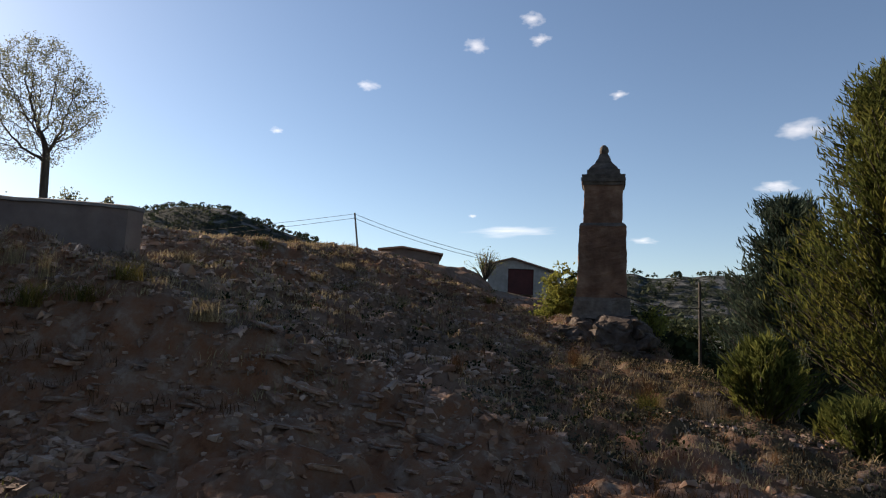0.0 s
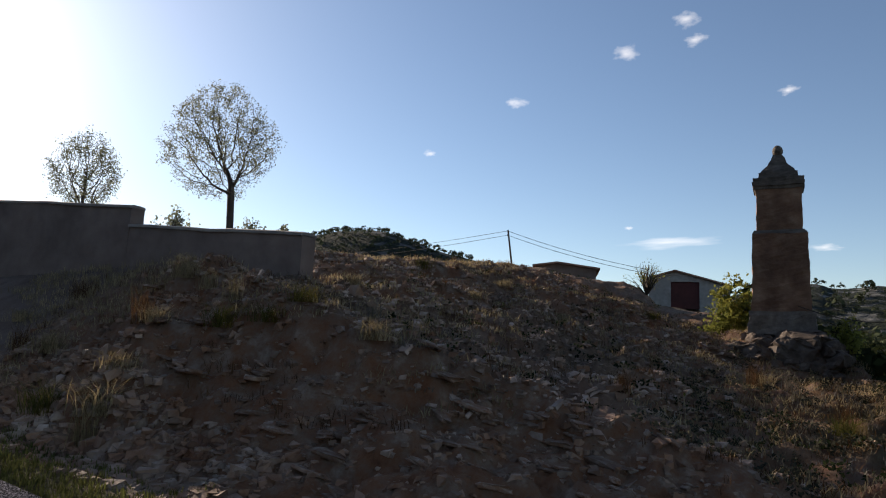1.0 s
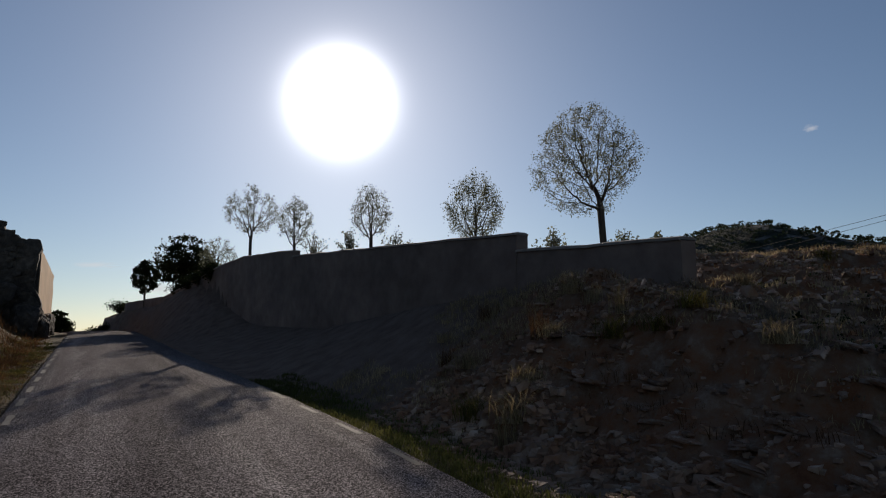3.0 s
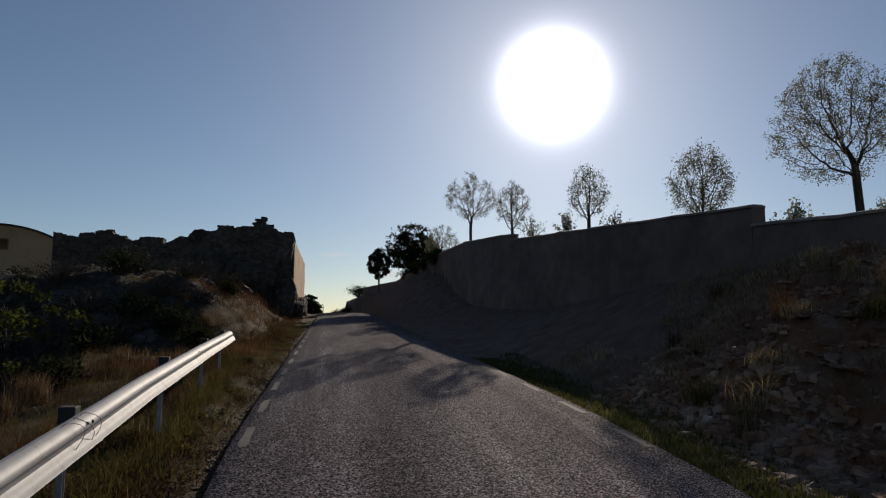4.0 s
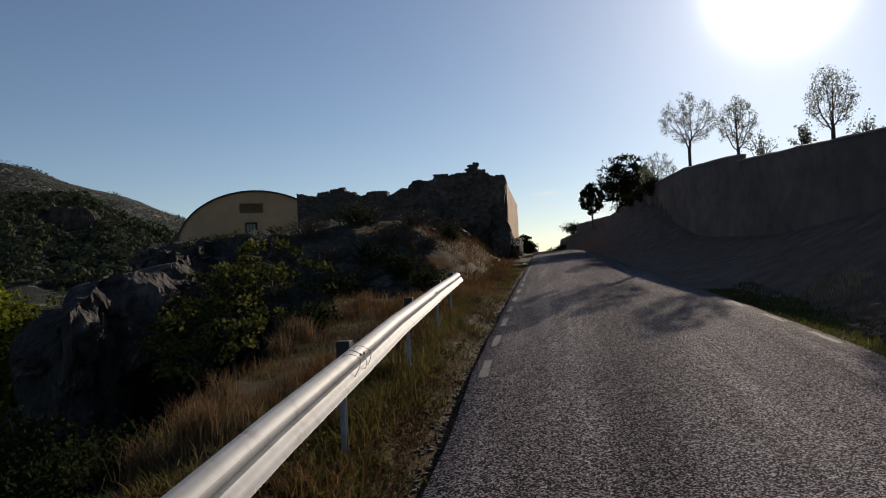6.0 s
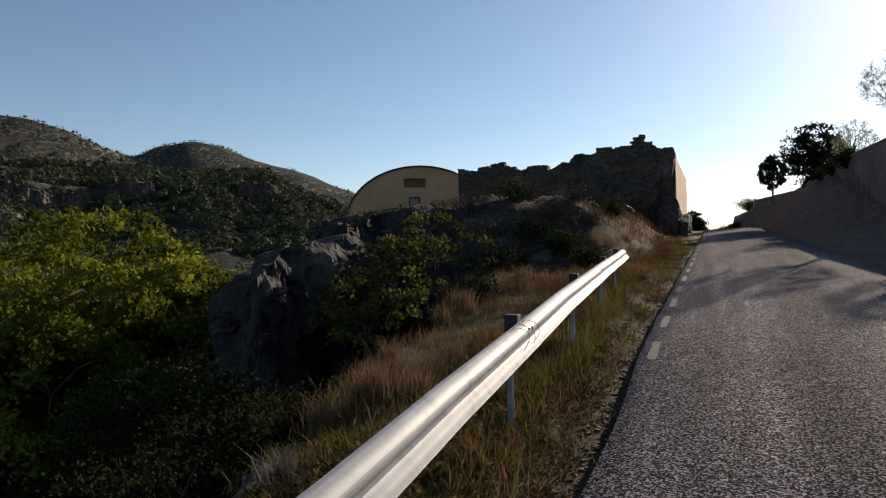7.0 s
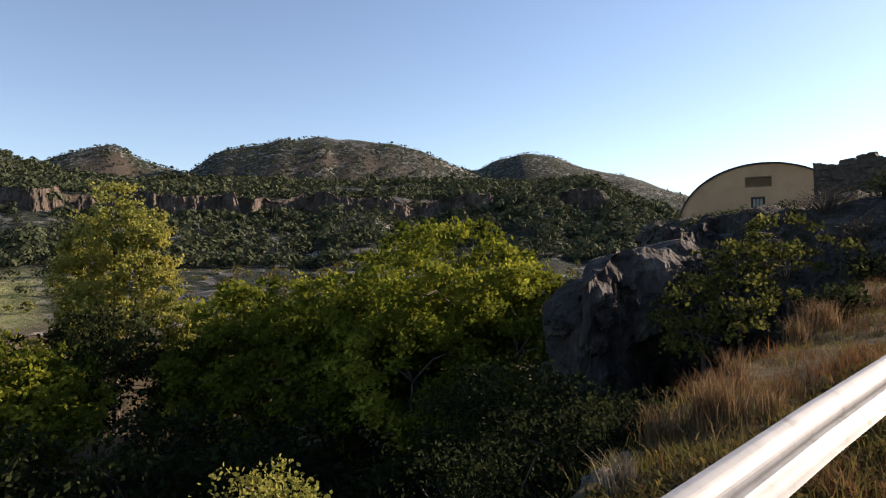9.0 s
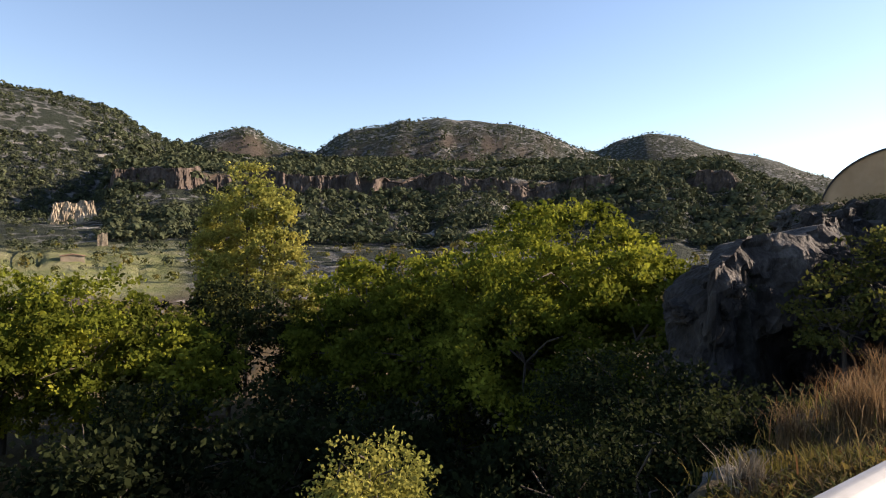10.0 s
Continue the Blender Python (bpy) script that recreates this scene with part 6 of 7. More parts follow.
grass("hill_weeds", "rusty low weeds over the hill", x, y, 0.1, M_STRAW_RED, 307, 7, 0.004, 0.07, 1.3)
x, y = bank_places(260, r, -1, 10.5, 0.5, 1.0)
x, y = keep(x, y, 321, 0.6, 0.55)
grass("bank_weeds", "dry rusty weeds on the cut bank", x, y, 0.13, M_STRAW_RED, 322, 9, 0.004, 0.06, 0.9)
# strip under the wall
x, y = r.uniform(4.4, 7.6, 1500), r.uniform(8.5, 13, 1500)
x, y = keep(x, y, 331, 0.7, 0.46)
grass("wall_foot_grass", "dry grass at the foot of the bank", x, y, 0.1, M_STRAW, 332, 7, 0.004, 0.06, 1.0)
# verges
x, y = r.uniform(0, 1, 3000), 1.5 + 14 * r.random(3000) ** 1.3
x = road_right(y) + 0.02 + 1.0 * x ** 1.2
grass("verge_grass", "short green grass along the road's inner edge", x, y, 0.06, M_GRASS, 342, 7, 0.005, 0.05, 0.7)
r = np.random.default_rng(380)
x, y = keep(r.uniform(-4.8, -1.6, 2200), r.uniform(13, 36, 2200), 381, 0.8, 0.47)
grass("mound_grass", "rusty dry grass between the road and the rocky mound", x, y, 0.2, M_STRAW_RED, 382, 8, 0.006, 0.12, 0.9)


# single large tufts that stand out
def tuft(label, x, y, height, mat, seed, n=70, lean=0.6, spread=0.07):
    rr_ = np.random.default_rng(seed)
    v, f = blades(n, rr_, height, 0.0034, spread, lean)
    t = tagged(new("grass_tuft", mesh_np("grass_tuft", v, f, mat)), label, "grass tuft", "tufts of tall grass")
    t.location = (x, y, gz(x, y))


for b, d, h, mt, s in ((-43.1, 9.4, 0.42, M_STRAW, 1), (-31.8, 12.4, 0.4, M_STRAW_RED, 2), (-84.6, 12.6, 0.55, M_STRAW_RED, 3), (-90.5, 11, 0.4, M_STRAW_RED, 4), (-75.0, 9.0, 0.3, M_STRAW_RED, 5), (-54.7, 9.2, 0.3, M_SHRUB, 6),
                       (-36.5, 9.6, 0.45, M_STRAW_RED, 7), (-33.6, 8.2, 0.5, M_STRAW, 8), (-87.0, 13.4, 0.5, M_SHRUB, 9), (-41.0, 10.2, 0.3, M_STRAW, 10), (-28.5, 11.2, 0.35, M_STRAW_RED, 12), (-95.0, 10.8, 0.45, M_SHRUB, 13)):
    x, y, _ = polar(b, d)
    tuft("large tuft of dry grass on the hillside", x, y, h, mt, s, 90)
# far woods
def woods(name, label, n, bear, dist, h0, h1, quads, mat, seed, cut=0.42, scale=0.012):
    r = np.random.default_rng(seed)
    a = np.radians(r.uniform(*bear, n))
    d = np.exp(r.uniform(math.log(dist[0]), math.log(dist[1]), n))
    x, y = -np.sin(a) * d, np.cos(a) * d
    k = fbm(x * scale + 40, y * scale + 40, 3, seed) > cut
    fld = (np.degrees(a) > 81) & (d > 120) & (d < 190)
    k &= ~fld | (r.random(n) < 0.2)
    rc = cliff_r(np.degrees(a))
    k &= ~((d > rc - 6) & (d < rc + 1) & (cliff_strength(np.degrees(a)) > 0.5))
    x, y = x[k], y[k]
    m = len(x)
    h = r.uniform(h0, h1, m) * (0.7 + 0.6 * r.random(m) ** 2)
    w = h * r.uniform(0.34, 0.75, m)
    z = ground_z(x, y)
    d = rand_dirs(m * quads, r).reshape(m, quads, 3)
    d[..., 2] = np.where((d[..., 2] < -0.3) & (r.random((m, quads)) < 0.8), -d[..., 2], d[..., 2])
    lump = r.uniform(0.7, 1.12, (m, quads))
    taper = 1 - 0.45 * np.clip(d[..., 2], 0, 1) * r.random((m, 1))
    c = np.stack([x[:, None] + d[..., 0] * taper * lump * w[:, None], y[:, None] + d[..., 1] * taper * lump * w[:, None], z[:, None] + h[:, None] * (0.47 + 0.5 * d[..., 2] * lump)], -1).reshape(-1, 3)
    # each spray lies along the crown's skin, so that the crown has a lit and a shaded side
    nor = d.reshape(-1, 3) + 0.35 * rand_dirs(m * quads, r)
    nor /= np.linalg.norm(nor, axis=1)[:, None] + 1e-9
    t1 = np.cross(nor, rand_dirs(m * quads, r))
    t1 /= np.linalg.norm(t1, axis=1)[:, None] + 1e-9
    t2 = np.cross(nor, t1)
    s = (np.repeat(w, quads) * (2.6 / math.sqrt(quads)) * r.uniform(0.6, 1.2, m * quads))[:, None]
    v = np.stack([c - t1 * s * 0.7, c - t2 * s * 0.45, c + t1 * s * 0.7, c + t2 * s * 0.45], 1).reshape(-1, 3)
    f = np.arange(4 * m * quads).reshape(-1, 4)
    return stuff(name, label, v, f, mat)


woods("riverside_scrub", "green and rusty scrub on the valley floor", 1000, (26, 101), (75, 200), 1.4, 3.2, 36, M_LEAF_GREEN_FAR, 400, 0.33)
woods("hill_junipers", "small dark junipers dotted over the pale hillside", 6000, (80, 101), (285, 565), 1.2, 2.8, 14, M_PINE, 406, 0.42, 0.02)
woods("field_bushes", "rounded bushes at the edges of the valley field", 420, (79, 101), (165, 275), 1.2, 2.6, 44, M_PINE, 407, 0.3)
woods("near_woods", "dark junipers and pines on the near valley slopes", 4300, (22, 87), (205, 296), 1.6, 4.4, 28, M_PINE, 405, 0.3, 0.03)
woods("valley_woods", "dark pines crowding the shelf above the rock band", 5600, (22, 87), (280, 480), 2.2, 4.8, 18, M_PINE, 401, 0.34, 0.02)
woods("far_woods", "distant pine woods over the hills", 26000, (18, 101), (480, 1330), 1.6, 3.4, 6, M_PINE, 402, 0.3, 0.01)
woods("ridge_woods", "small dark trees along the ridge", 800, (-62, -44), (170, 245), 0.8, 1.8, 16, M_PINE, 403, 0.35)
woods("gully_bushes", "dark bushes filling the gully floor", 1100, (-118, -84), (22, 120), 0.7, 1.8, 34, M_LEAF_DARK, 408, 0.25, 0.05)
woods("east_woods", "scattered scrub on the far slope", 1500, (-118, -80), (110, 330), 1.5, 3.2, 20, M_PINE, 404, 0.3)


# ---- clouds ----
def cloud_material():
    m = bpy.data.materials.new("cloud")
    m.use_nodes = True
    n, l = m.node_tree.nodes, m.node_tree.links
    n.remove(n["Principled BSDF"])
    tc = n.new("ShaderNodeTexCoord")
    oi = n.new("ShaderNodeObjectInfo")
    no = n.new("ShaderNodeTexNoise")
    no.noise_dimensions = "4D"
    no.inputs["Scale"].default_value, no.inputs["Detail"].default_value = 2.3, 8
    sc = n.new("ShaderNodeMath")
    sc.operation = "MULTIPLY"
    sc.inputs[1].default_value = 40
    l.new(oi.outputs["Random"], sc.inputs[0])
    l.new(sc.outputs[0], no.inputs["W"])
    l.new(tc.outputs["Object"], no.inputs[0])
    ln = n.new("ShaderNodeVectorMath")
    ln.operation = "LENGTH"
    l.new(tc.outputs["Object"], ln.inputs[0])
    mr = n.new("ShaderNodeMapRange")
    mr.inputs[1].default_value, mr.inputs[2].default_value, mr.inputs[3].default_value, mr.inputs[4].default_value = 0.0, 1.0, 0.62, -0.35
    l.new(ln.outputs["Value"], mr.inputs[0])
    ad = n.new("ShaderNodeMath")
    ad.operation = "ADD"
    l.new(mr.outputs[0], ad.inputs[0])
    l.new(no.outputs[0], ad.inputs[1])
    a2 = n.new("ShaderNodeMapRange")
    a2.inputs[1].default_value, a2.inputs[2].default_value, a2.inputs[3].default_value, a2.inputs[4].default_value = 0.62, 1.35, 0.0, 0.68
    l.new(ad.outputs[0], a2.inputs[0])
    em = n.new("ShaderNodeEmission")
    em.inputs[0].default_value, em.inputs[1].default_value = (1, 0.97, 0.94, 1), 0.98
    tr = n.new("ShaderNodeBsdfTransparent")
    mx = n.new("ShaderNodeMixShader")
    l.new(a2.outputs[0], mx.inputs[0])
    l.new(tr.outputs[0], mx.inputs[1])
    l.new(em.outputs[0], mx.inputs[2])
    l.new(mx.outputs[0], n["Material Output"].inputs[0])
    return m


M_CLOUD = cloud_material()


def cloud(bearing, rise, wide, high, tilt=0.0):
    """A small cloud far off: bearing, rise and size in degrees."""
    d, wide, high = 3000.0, wide * 1.45, high * 1.3
    p = Vector((-math.sin(radians(bearing)) * math.cos(radians(rise)), math.cos(radians(bearing)) * math.cos(radians(rise)), math.sin(radians(rise)))) * d
    bm = bmesh.new()
    bmesh.ops.create_grid(bm, x_segments=8, y_segments=8, size=1)
    ob = new("cloud", bm_mesh("cloud", bm, M_CLOUD))
    ob.matrix_basis = look(p, (0, 0, 0), tilt) @ Matrix.Diagonal((d * math.tan(radians(wide / 2)), d * math.tan(radians(high / 2)), 1, 1))
    ob.visible_shadow = False
    return tagged(ob, "small white fair-weather cloud", "cloud", kind="structure")


for bearing, rise, wide, high, tilt in ((-65.3, 20.2, 2.4, 1.3, 0), (-80.4, 24.4, 2.3, 1.5, 0), (-79.7, 26.0, 2.6, 1.8, 0), (-74.7, 23.9, 2.8, 1.9, 0), (-57.8, 15.8, 1.5, 0.9, 0), (-87.3, 19.9, 1.9, 1.1, 0),
                                         (-101.3, 16.3, 4.6, 2.4, 0), (-99.5, 12.1, 4.0, 1.6, 0), (-78.2, 8.6, 10.5, 1.5, -3), (-89.5, 8.0, 3.4, 0.9, 0), (-75.0, 9.8, 1.0, 0.5, 0), (-0.2, 6.1, 5.0, 0.9, -3), (-4.8, 4.4, 5.0, 1.6, 0)):
    cloud(bearing, rise, wide, high, tilt)


# leafy tufts of dry grass that catch the low sun on the slope
def spot(bearing, rise):
    """Where a line of sight from the road meets the ground."""
    d = np.arange(4.5, 40, 0.05)
    bx, by = -math.sin(radians(bearing)), math.cos(radians(bearing))
    k = int(np.argmax(ground_z(bx * d, by * d) > 1.5 + d * math.tan(radians(rise))))
    return bx * d[k], by * d[k]


for k, (b, e, h) in enumerate(((-42.5, 0.9, 0.3), (-30.4, -1.6, 0.3), (-34.4, -6.1, 0.4), (-30.6, -5.9, 0.35), (-39.2, 4.4, 0.3), (-54.7, -0.4, 0.22), (-48.7, 3.3, 0.2), (-35.3, -2.7, 0.2), (-28.2, 0.4, 0.2), (-46.1, 1.3, 0.22), (-37.4, 0.9, 0.2), (-52.5, 4.5, 0.2), (-58.2, 6.2, 0.2), (-62.7, 4.0, 0.15), (-69.9, 2.3, 0.18), (-77.2, 2.6, 0.18), (-85.0, -2.4, 0.35), (-86.3, 3.7, 0.2), (-90.4, -5.2, 0.3), (-65.1, 5.0, 0.15))):
    x, y = spot(b, e)
    tuft("sunlit yellow-green tuft of grass on the slope", x, y, h, M_STRAW if k % 3 else M_GRASS_MIX, 700 + k, 190, 1.8, 0.09)

# gravel and litter along the road's left edge
r = np.random.default_rng(481)
y = 0.4 + 22 * r.random(3600) ** 1.9
x = road_left(y) + 0.03 - np.abs(r.normal(0, 0.13, 3600))
sz = 0.008 + 0.022 * r.random(3600) ** 2.5
v, f = scattered(pebble_arr, lay(x, y, -0.004), 1.3 * sz[:, None] * r.uniform(0.7, 1.4, (3600, 3)), r.uniform(0, 6.28, 3600), r.normal(0, 0.3, 3600), r)
stuff("verge_gravel", "loose brown gravel along the road's edge", v, f, M_GRAVEL)


def low_scrub(name, label, x, y, size, mat, seed, quads=22, leaf=0.12):
    """Low leafy clumps over stony ground."""
    rr_ = np.random.default_rng(seed)
    temps = []
    for _ in range(6):
        c = rand_dirs(quads, rr_) * rr_.uniform(0.3, 1, (quads, 1)) * np.array((0.5, 0.5, 0.32)) + np.array((0, 0, 0.2))
        temps.append(leaf_quads(c, leaf, rr_, 0.0, 1.8))
    s = size * rr_.uniform(0.5, 1.4, len(x))
    v, f = scattered(temps, lay(x, y), np.repeat(s[:, None], 3, 1), rr_.uniform(0, 6.28, len(x)), rr_.normal(0, 0.15, len(x)), rr_)
    return stuff(name, label, v, f, mat)


# the strip between road and barrier: a worn mat of short grass in patches, weeds, and thin stalks
def verge_xy(n, seed, lo, hi, power=1.5, reach=34):
    q = np.random.default_rng(seed)
    y = 0.2 + reach * q.random(n) ** power
    return road_left(y) - lo - (hi - lo) * q.random(n), y


for name, label, mat, seed, n, cut_, h in (("verge_turf", "matted yellow-green grass between road and barrier", M_GRASS_MIX, 352, 7200, 0.5, 0.05), ("verge_straw", "flattened straw-coloured grass between road and barrier", M_STRAW, 354, 4000, 0.5, 0.045),
                                           ("verge_rust", "rusty matted grass between road and barrier", M_STRAW_RED, 356, 4800, 0.5, 0.06), ("verge_green", "patches of fresh green grass beside the barrier", M_GRASS, 358, 4200, 0.57, 0.055)):
    x, y = keep(*verge_xy(n, seed, 0.2, 1.5, 1.9, 30), seed + 1, 1.6, cut_ - 0.04)
    grass(name, label, x, y, h * 0.85, M_VERGE_STRAW if mat is M_STRAW else mat, seed, 9, 0.0042, 0.055, 2.6, 0.6)
x, y = keep(*verge_xy(900, 361, 0.4, 1.7), 362, 1.0, 0.53)
grass("golden_grass", "golden stalks among the short grass", x, y, 0.13, M_VERGE_STRAW, 368, 5, 0.0018, 0.06, 0.9, 0.5)
x, y = keep(*verge_xy(500, 363, 0.5, 1.7), 364, 1.0, 0.5)
grass("rusty_stalks", "thin rusty stalks beside the barrier", x, y, 0.22, M_STRAW_RED, 365, 5, 0.0018, 0.05, 0.7, 0.5)
x, y = keep(*verge_xy(2600, 366, 0.3, 1.7), 367, 1.3, 0.52)
low_scrub("verge_weeds", "small leafy weeds in the roadside grass", x, y, 0.13, M_GRASS_MIX, 369, 20, 0.16)
DRY_BUSHES = ((-2.82, 4.99, 0.35, 0.34, M_DRYSTEM), (-3.03, 4.96, 0.3, 0.3, M_DRYSTEM), (-4.28, 11.08, 0.4, 0.45, M_DRYSTEM), (-4.42, 10.27, 0.4, 0.4, M_DRYSTEM), (-3.18, 4.56, 0.3, 0.3, M_DRYSTEM), (-2.81, 4.92, 0.35, 0.4, M_DRYSTEM), (-2.49, 3.08, 0.25, 0.2, M_SHRUB), (-3.54, 6.55, 0.4, 0.42, M_DRYSTEM), (-3.02, 5.07, 0.3, 0.36, M_DRYSTEM), (-4.59, 11.14, 0.5, 0.5, M_DRYSTEM), (-2.57, 5.17, 0.3, 0.25, M_DRYSTEM), (-4.61, 16.03, 0.5, 0.4, M_DRYSTEM), (-2.95, 23.83, 0.8, 0.5, M_DRYSTEM), (-3.63, 21.38, 0.8, 0.5, M_DRYSTEM))
# behind the barrier: tufts of rusty grass with dark gaps, thinning out down the slope
def slope_xy(n, seed, power=1.3, past=0.3):
    q = np.random.default_rng(seed)
    y = 3.3 + 22 * q.random(n) ** 1.4
    u = q.random(n) ** power
    return rail_x(y) - 0.12 + (rim_x(y) - past - rail_x(y) + 0.12) * u, y


for name, label, mat, seed, n, cut_, h, nb in (("slope_grass", "tangled rusty dry grass on the slope behind the barrier", M_STRAW_RED, 372, 2400, 0.56, 0.16, 12), ("slope_green", "low green weeds among the dry grass", M_GRASS_MIX, 373, 3600, 0.46, 0.08, 9), ("slope_straw", "pale dry stalks standing on the slope", M_VERGE_STRAW, 374, 900, 0.58, 0.2, 8)):
    x, y = keep(*slope_xy(n, seed), seed + 5, 1.1, cut_)
    grass(name, label, x, y, h, mat, seed, nb, 0.0032, 0.08, 1.4, 0.6)
y = 2.4 + 12 * r.random(420)
grass("barrier_grass", "taller weeds under the barrier", rail_x(y) + r.uniform(-0.2, 0.1, 420), y, 0.16, M_GRASS_MIX, 375, 8, 0.0026, 0.05, 1.1)
for k, (x, y, w, h, mat) in enumerate(DRY_BUSHES):
    tuft("bushy clump of dry rusty grass behind the barrier" if mat is M_DRYSTEM else "grey-pink dry bush behind the barrier", x, y, h, mat, 820 + k, 170, 0.8 * w / h, w * 0.2)

tt, qq = r.uniform(-1, 24, 700), r.normal(0.6, 2.0, 700)
xa, ya = -11.3 - 0.37 * tt + 0.929 * qq, 12.8 + 0.929 * tt + 0.37 * qq
yb = r.uniform(3, 26, 1100)
xb = rim_x(yb) - np.abs(r.normal(0.3, 2.4, 1100))
xc, yc = r.uniform(-15, -4.4, 700), r.uniform(17.5, 36, 700)
x, y = keep(np.concatenate([xa, xb, xc]), np.concatenate([ya, yb, yc]), 483, 0.5, 0.42)
x, y = x[np.hypot(x, y) > 11], y[np.hypot(x, y) > 11]
low_scrub("crag_scrub", "low dark scrub growing over the rocks", x, y, 0.42, M_LEAF_DARK, 484, 24, 0.1)
x, y = keep(r.uniform(7, 26, 1500), r.uniform(-9, 8.5, 1500), 485, 0.5, 0.47)
k = (x > bank_edge(y) + 0.3) & (y < 8)
low_scrub("hill_scrub", "low dark cushions of scrub on the hill", x[k], y[k], 0.26, M_LEAF_DARK, 486, 20, 0.1)
x, y = keep(r.uniform(7.2, 18, 1500), r.uniform(-3.4, 2.2, 1500), 487, 0.8, 0.42)
low_scrub("flank_scrub", "low grey-green cushions of thyme on the flank of the hill", x, y, 0.2, M_THYME, 489, 22, 0.12)
x, y = r.uniform(12, 60, 1500), r.uniform(-22, 7, 1500)
k = y < -2.9 + (x - 9) * 0.277
low_scrub("gully_scrub", "dark bushes and weeds on the gully side", x[k], y[k], 0.7, M_LEAF_DARK, 488, 26, 0.13)


# the rock band across the valley: upright faces with clefts, buttresses and a broken top
def rock_band(label, a0, a1, seed):
    a = np.arange(a0, a1, 0.05)
    k = cliff_strength(a) * np.clip((a - a0) / 0.6, 0.05, 1) * np.clip((a1 - a) / 0.6, 0.05, 1)
    rc = cliff_r(a) - 3.0
    foot = np.array([float(ground_z(-np.sin(np.radians(q)) * d, np.cos(np.radians(q)) * d)) for q, d in zip(a, rc - 2)])
    tall = (10.0 + 9 * (fbm(a * 0.4, 0 * a, 3, seed) - 0.5) + 1.6 * (vnoise(a * 2.2, 0 * a, seed + 1) - 0.5)) * k
    cleft = 6 * np.abs(fbm(a * 0.7, 0 * a, 3, seed + 2) - 0.5) + 1.2 * vnoise(a * 3.1, 0 * a, seed + 3)
    rows, V = 14, []
    for j in range(rows):
        f = j / (rows - 1)
        z = foot - 3 + (tall + 3) * f
        d = rc - cleft * (1 - 0.35 * f) + 2.2 * np.round(3 * f + vnoise(a * 1.7, 0 * a, seed + 5)) / 3 + 2.6 * fbm(a * 3.5, f * 3 + 0 * a, 3, seed + 6) + 0.7 * vnoise(a * 12, f * 11 + 0 * a, seed + 7)
        V.append(np.stack([-np.sin(np.radians(a)) * d, np.cos(np.radians(a)) * d, z], 1))
    for back, dz in ((3, -0.6), (9, -6.0)):
        d = rc + back
        V.append(np.stack([-np.sin(np.radians(a)) * d, np.cos(np.radians(a)) * d, foot + tall + dz], 1))
    m = len(a)
    i, j = np.meshgrid(np.arange(rows + 1), np.arange(m - 1), indexing="ij")
    F = np.stack([i * m + j, i * m + j + 1, (i + 1) * m + j + 1, (i + 1) * m + j], -1).reshape(-1, 4)[:, ::-1]
    tagged(new("rock_band", mesh_np("rock_band", np.concatenate(V), F, M_TOWER)), label, "cliff", "rock bands across the valley")


rock_band("reddish cliff tower standing out of the wooded slope", 35.9, 39.7, 611)
rock_band("broken rock face half hidden by pines", 45.3, 49.6, 617)
rock_band("long dark cliff below the wooded shelf", 49.8, 66.5, 623)
rock_band("dark cliff behind the poplar", 66.7, 79.2, 631)
rock_band("dark cliff at the foot of the pale hill", 79.4, 86.9, 641)


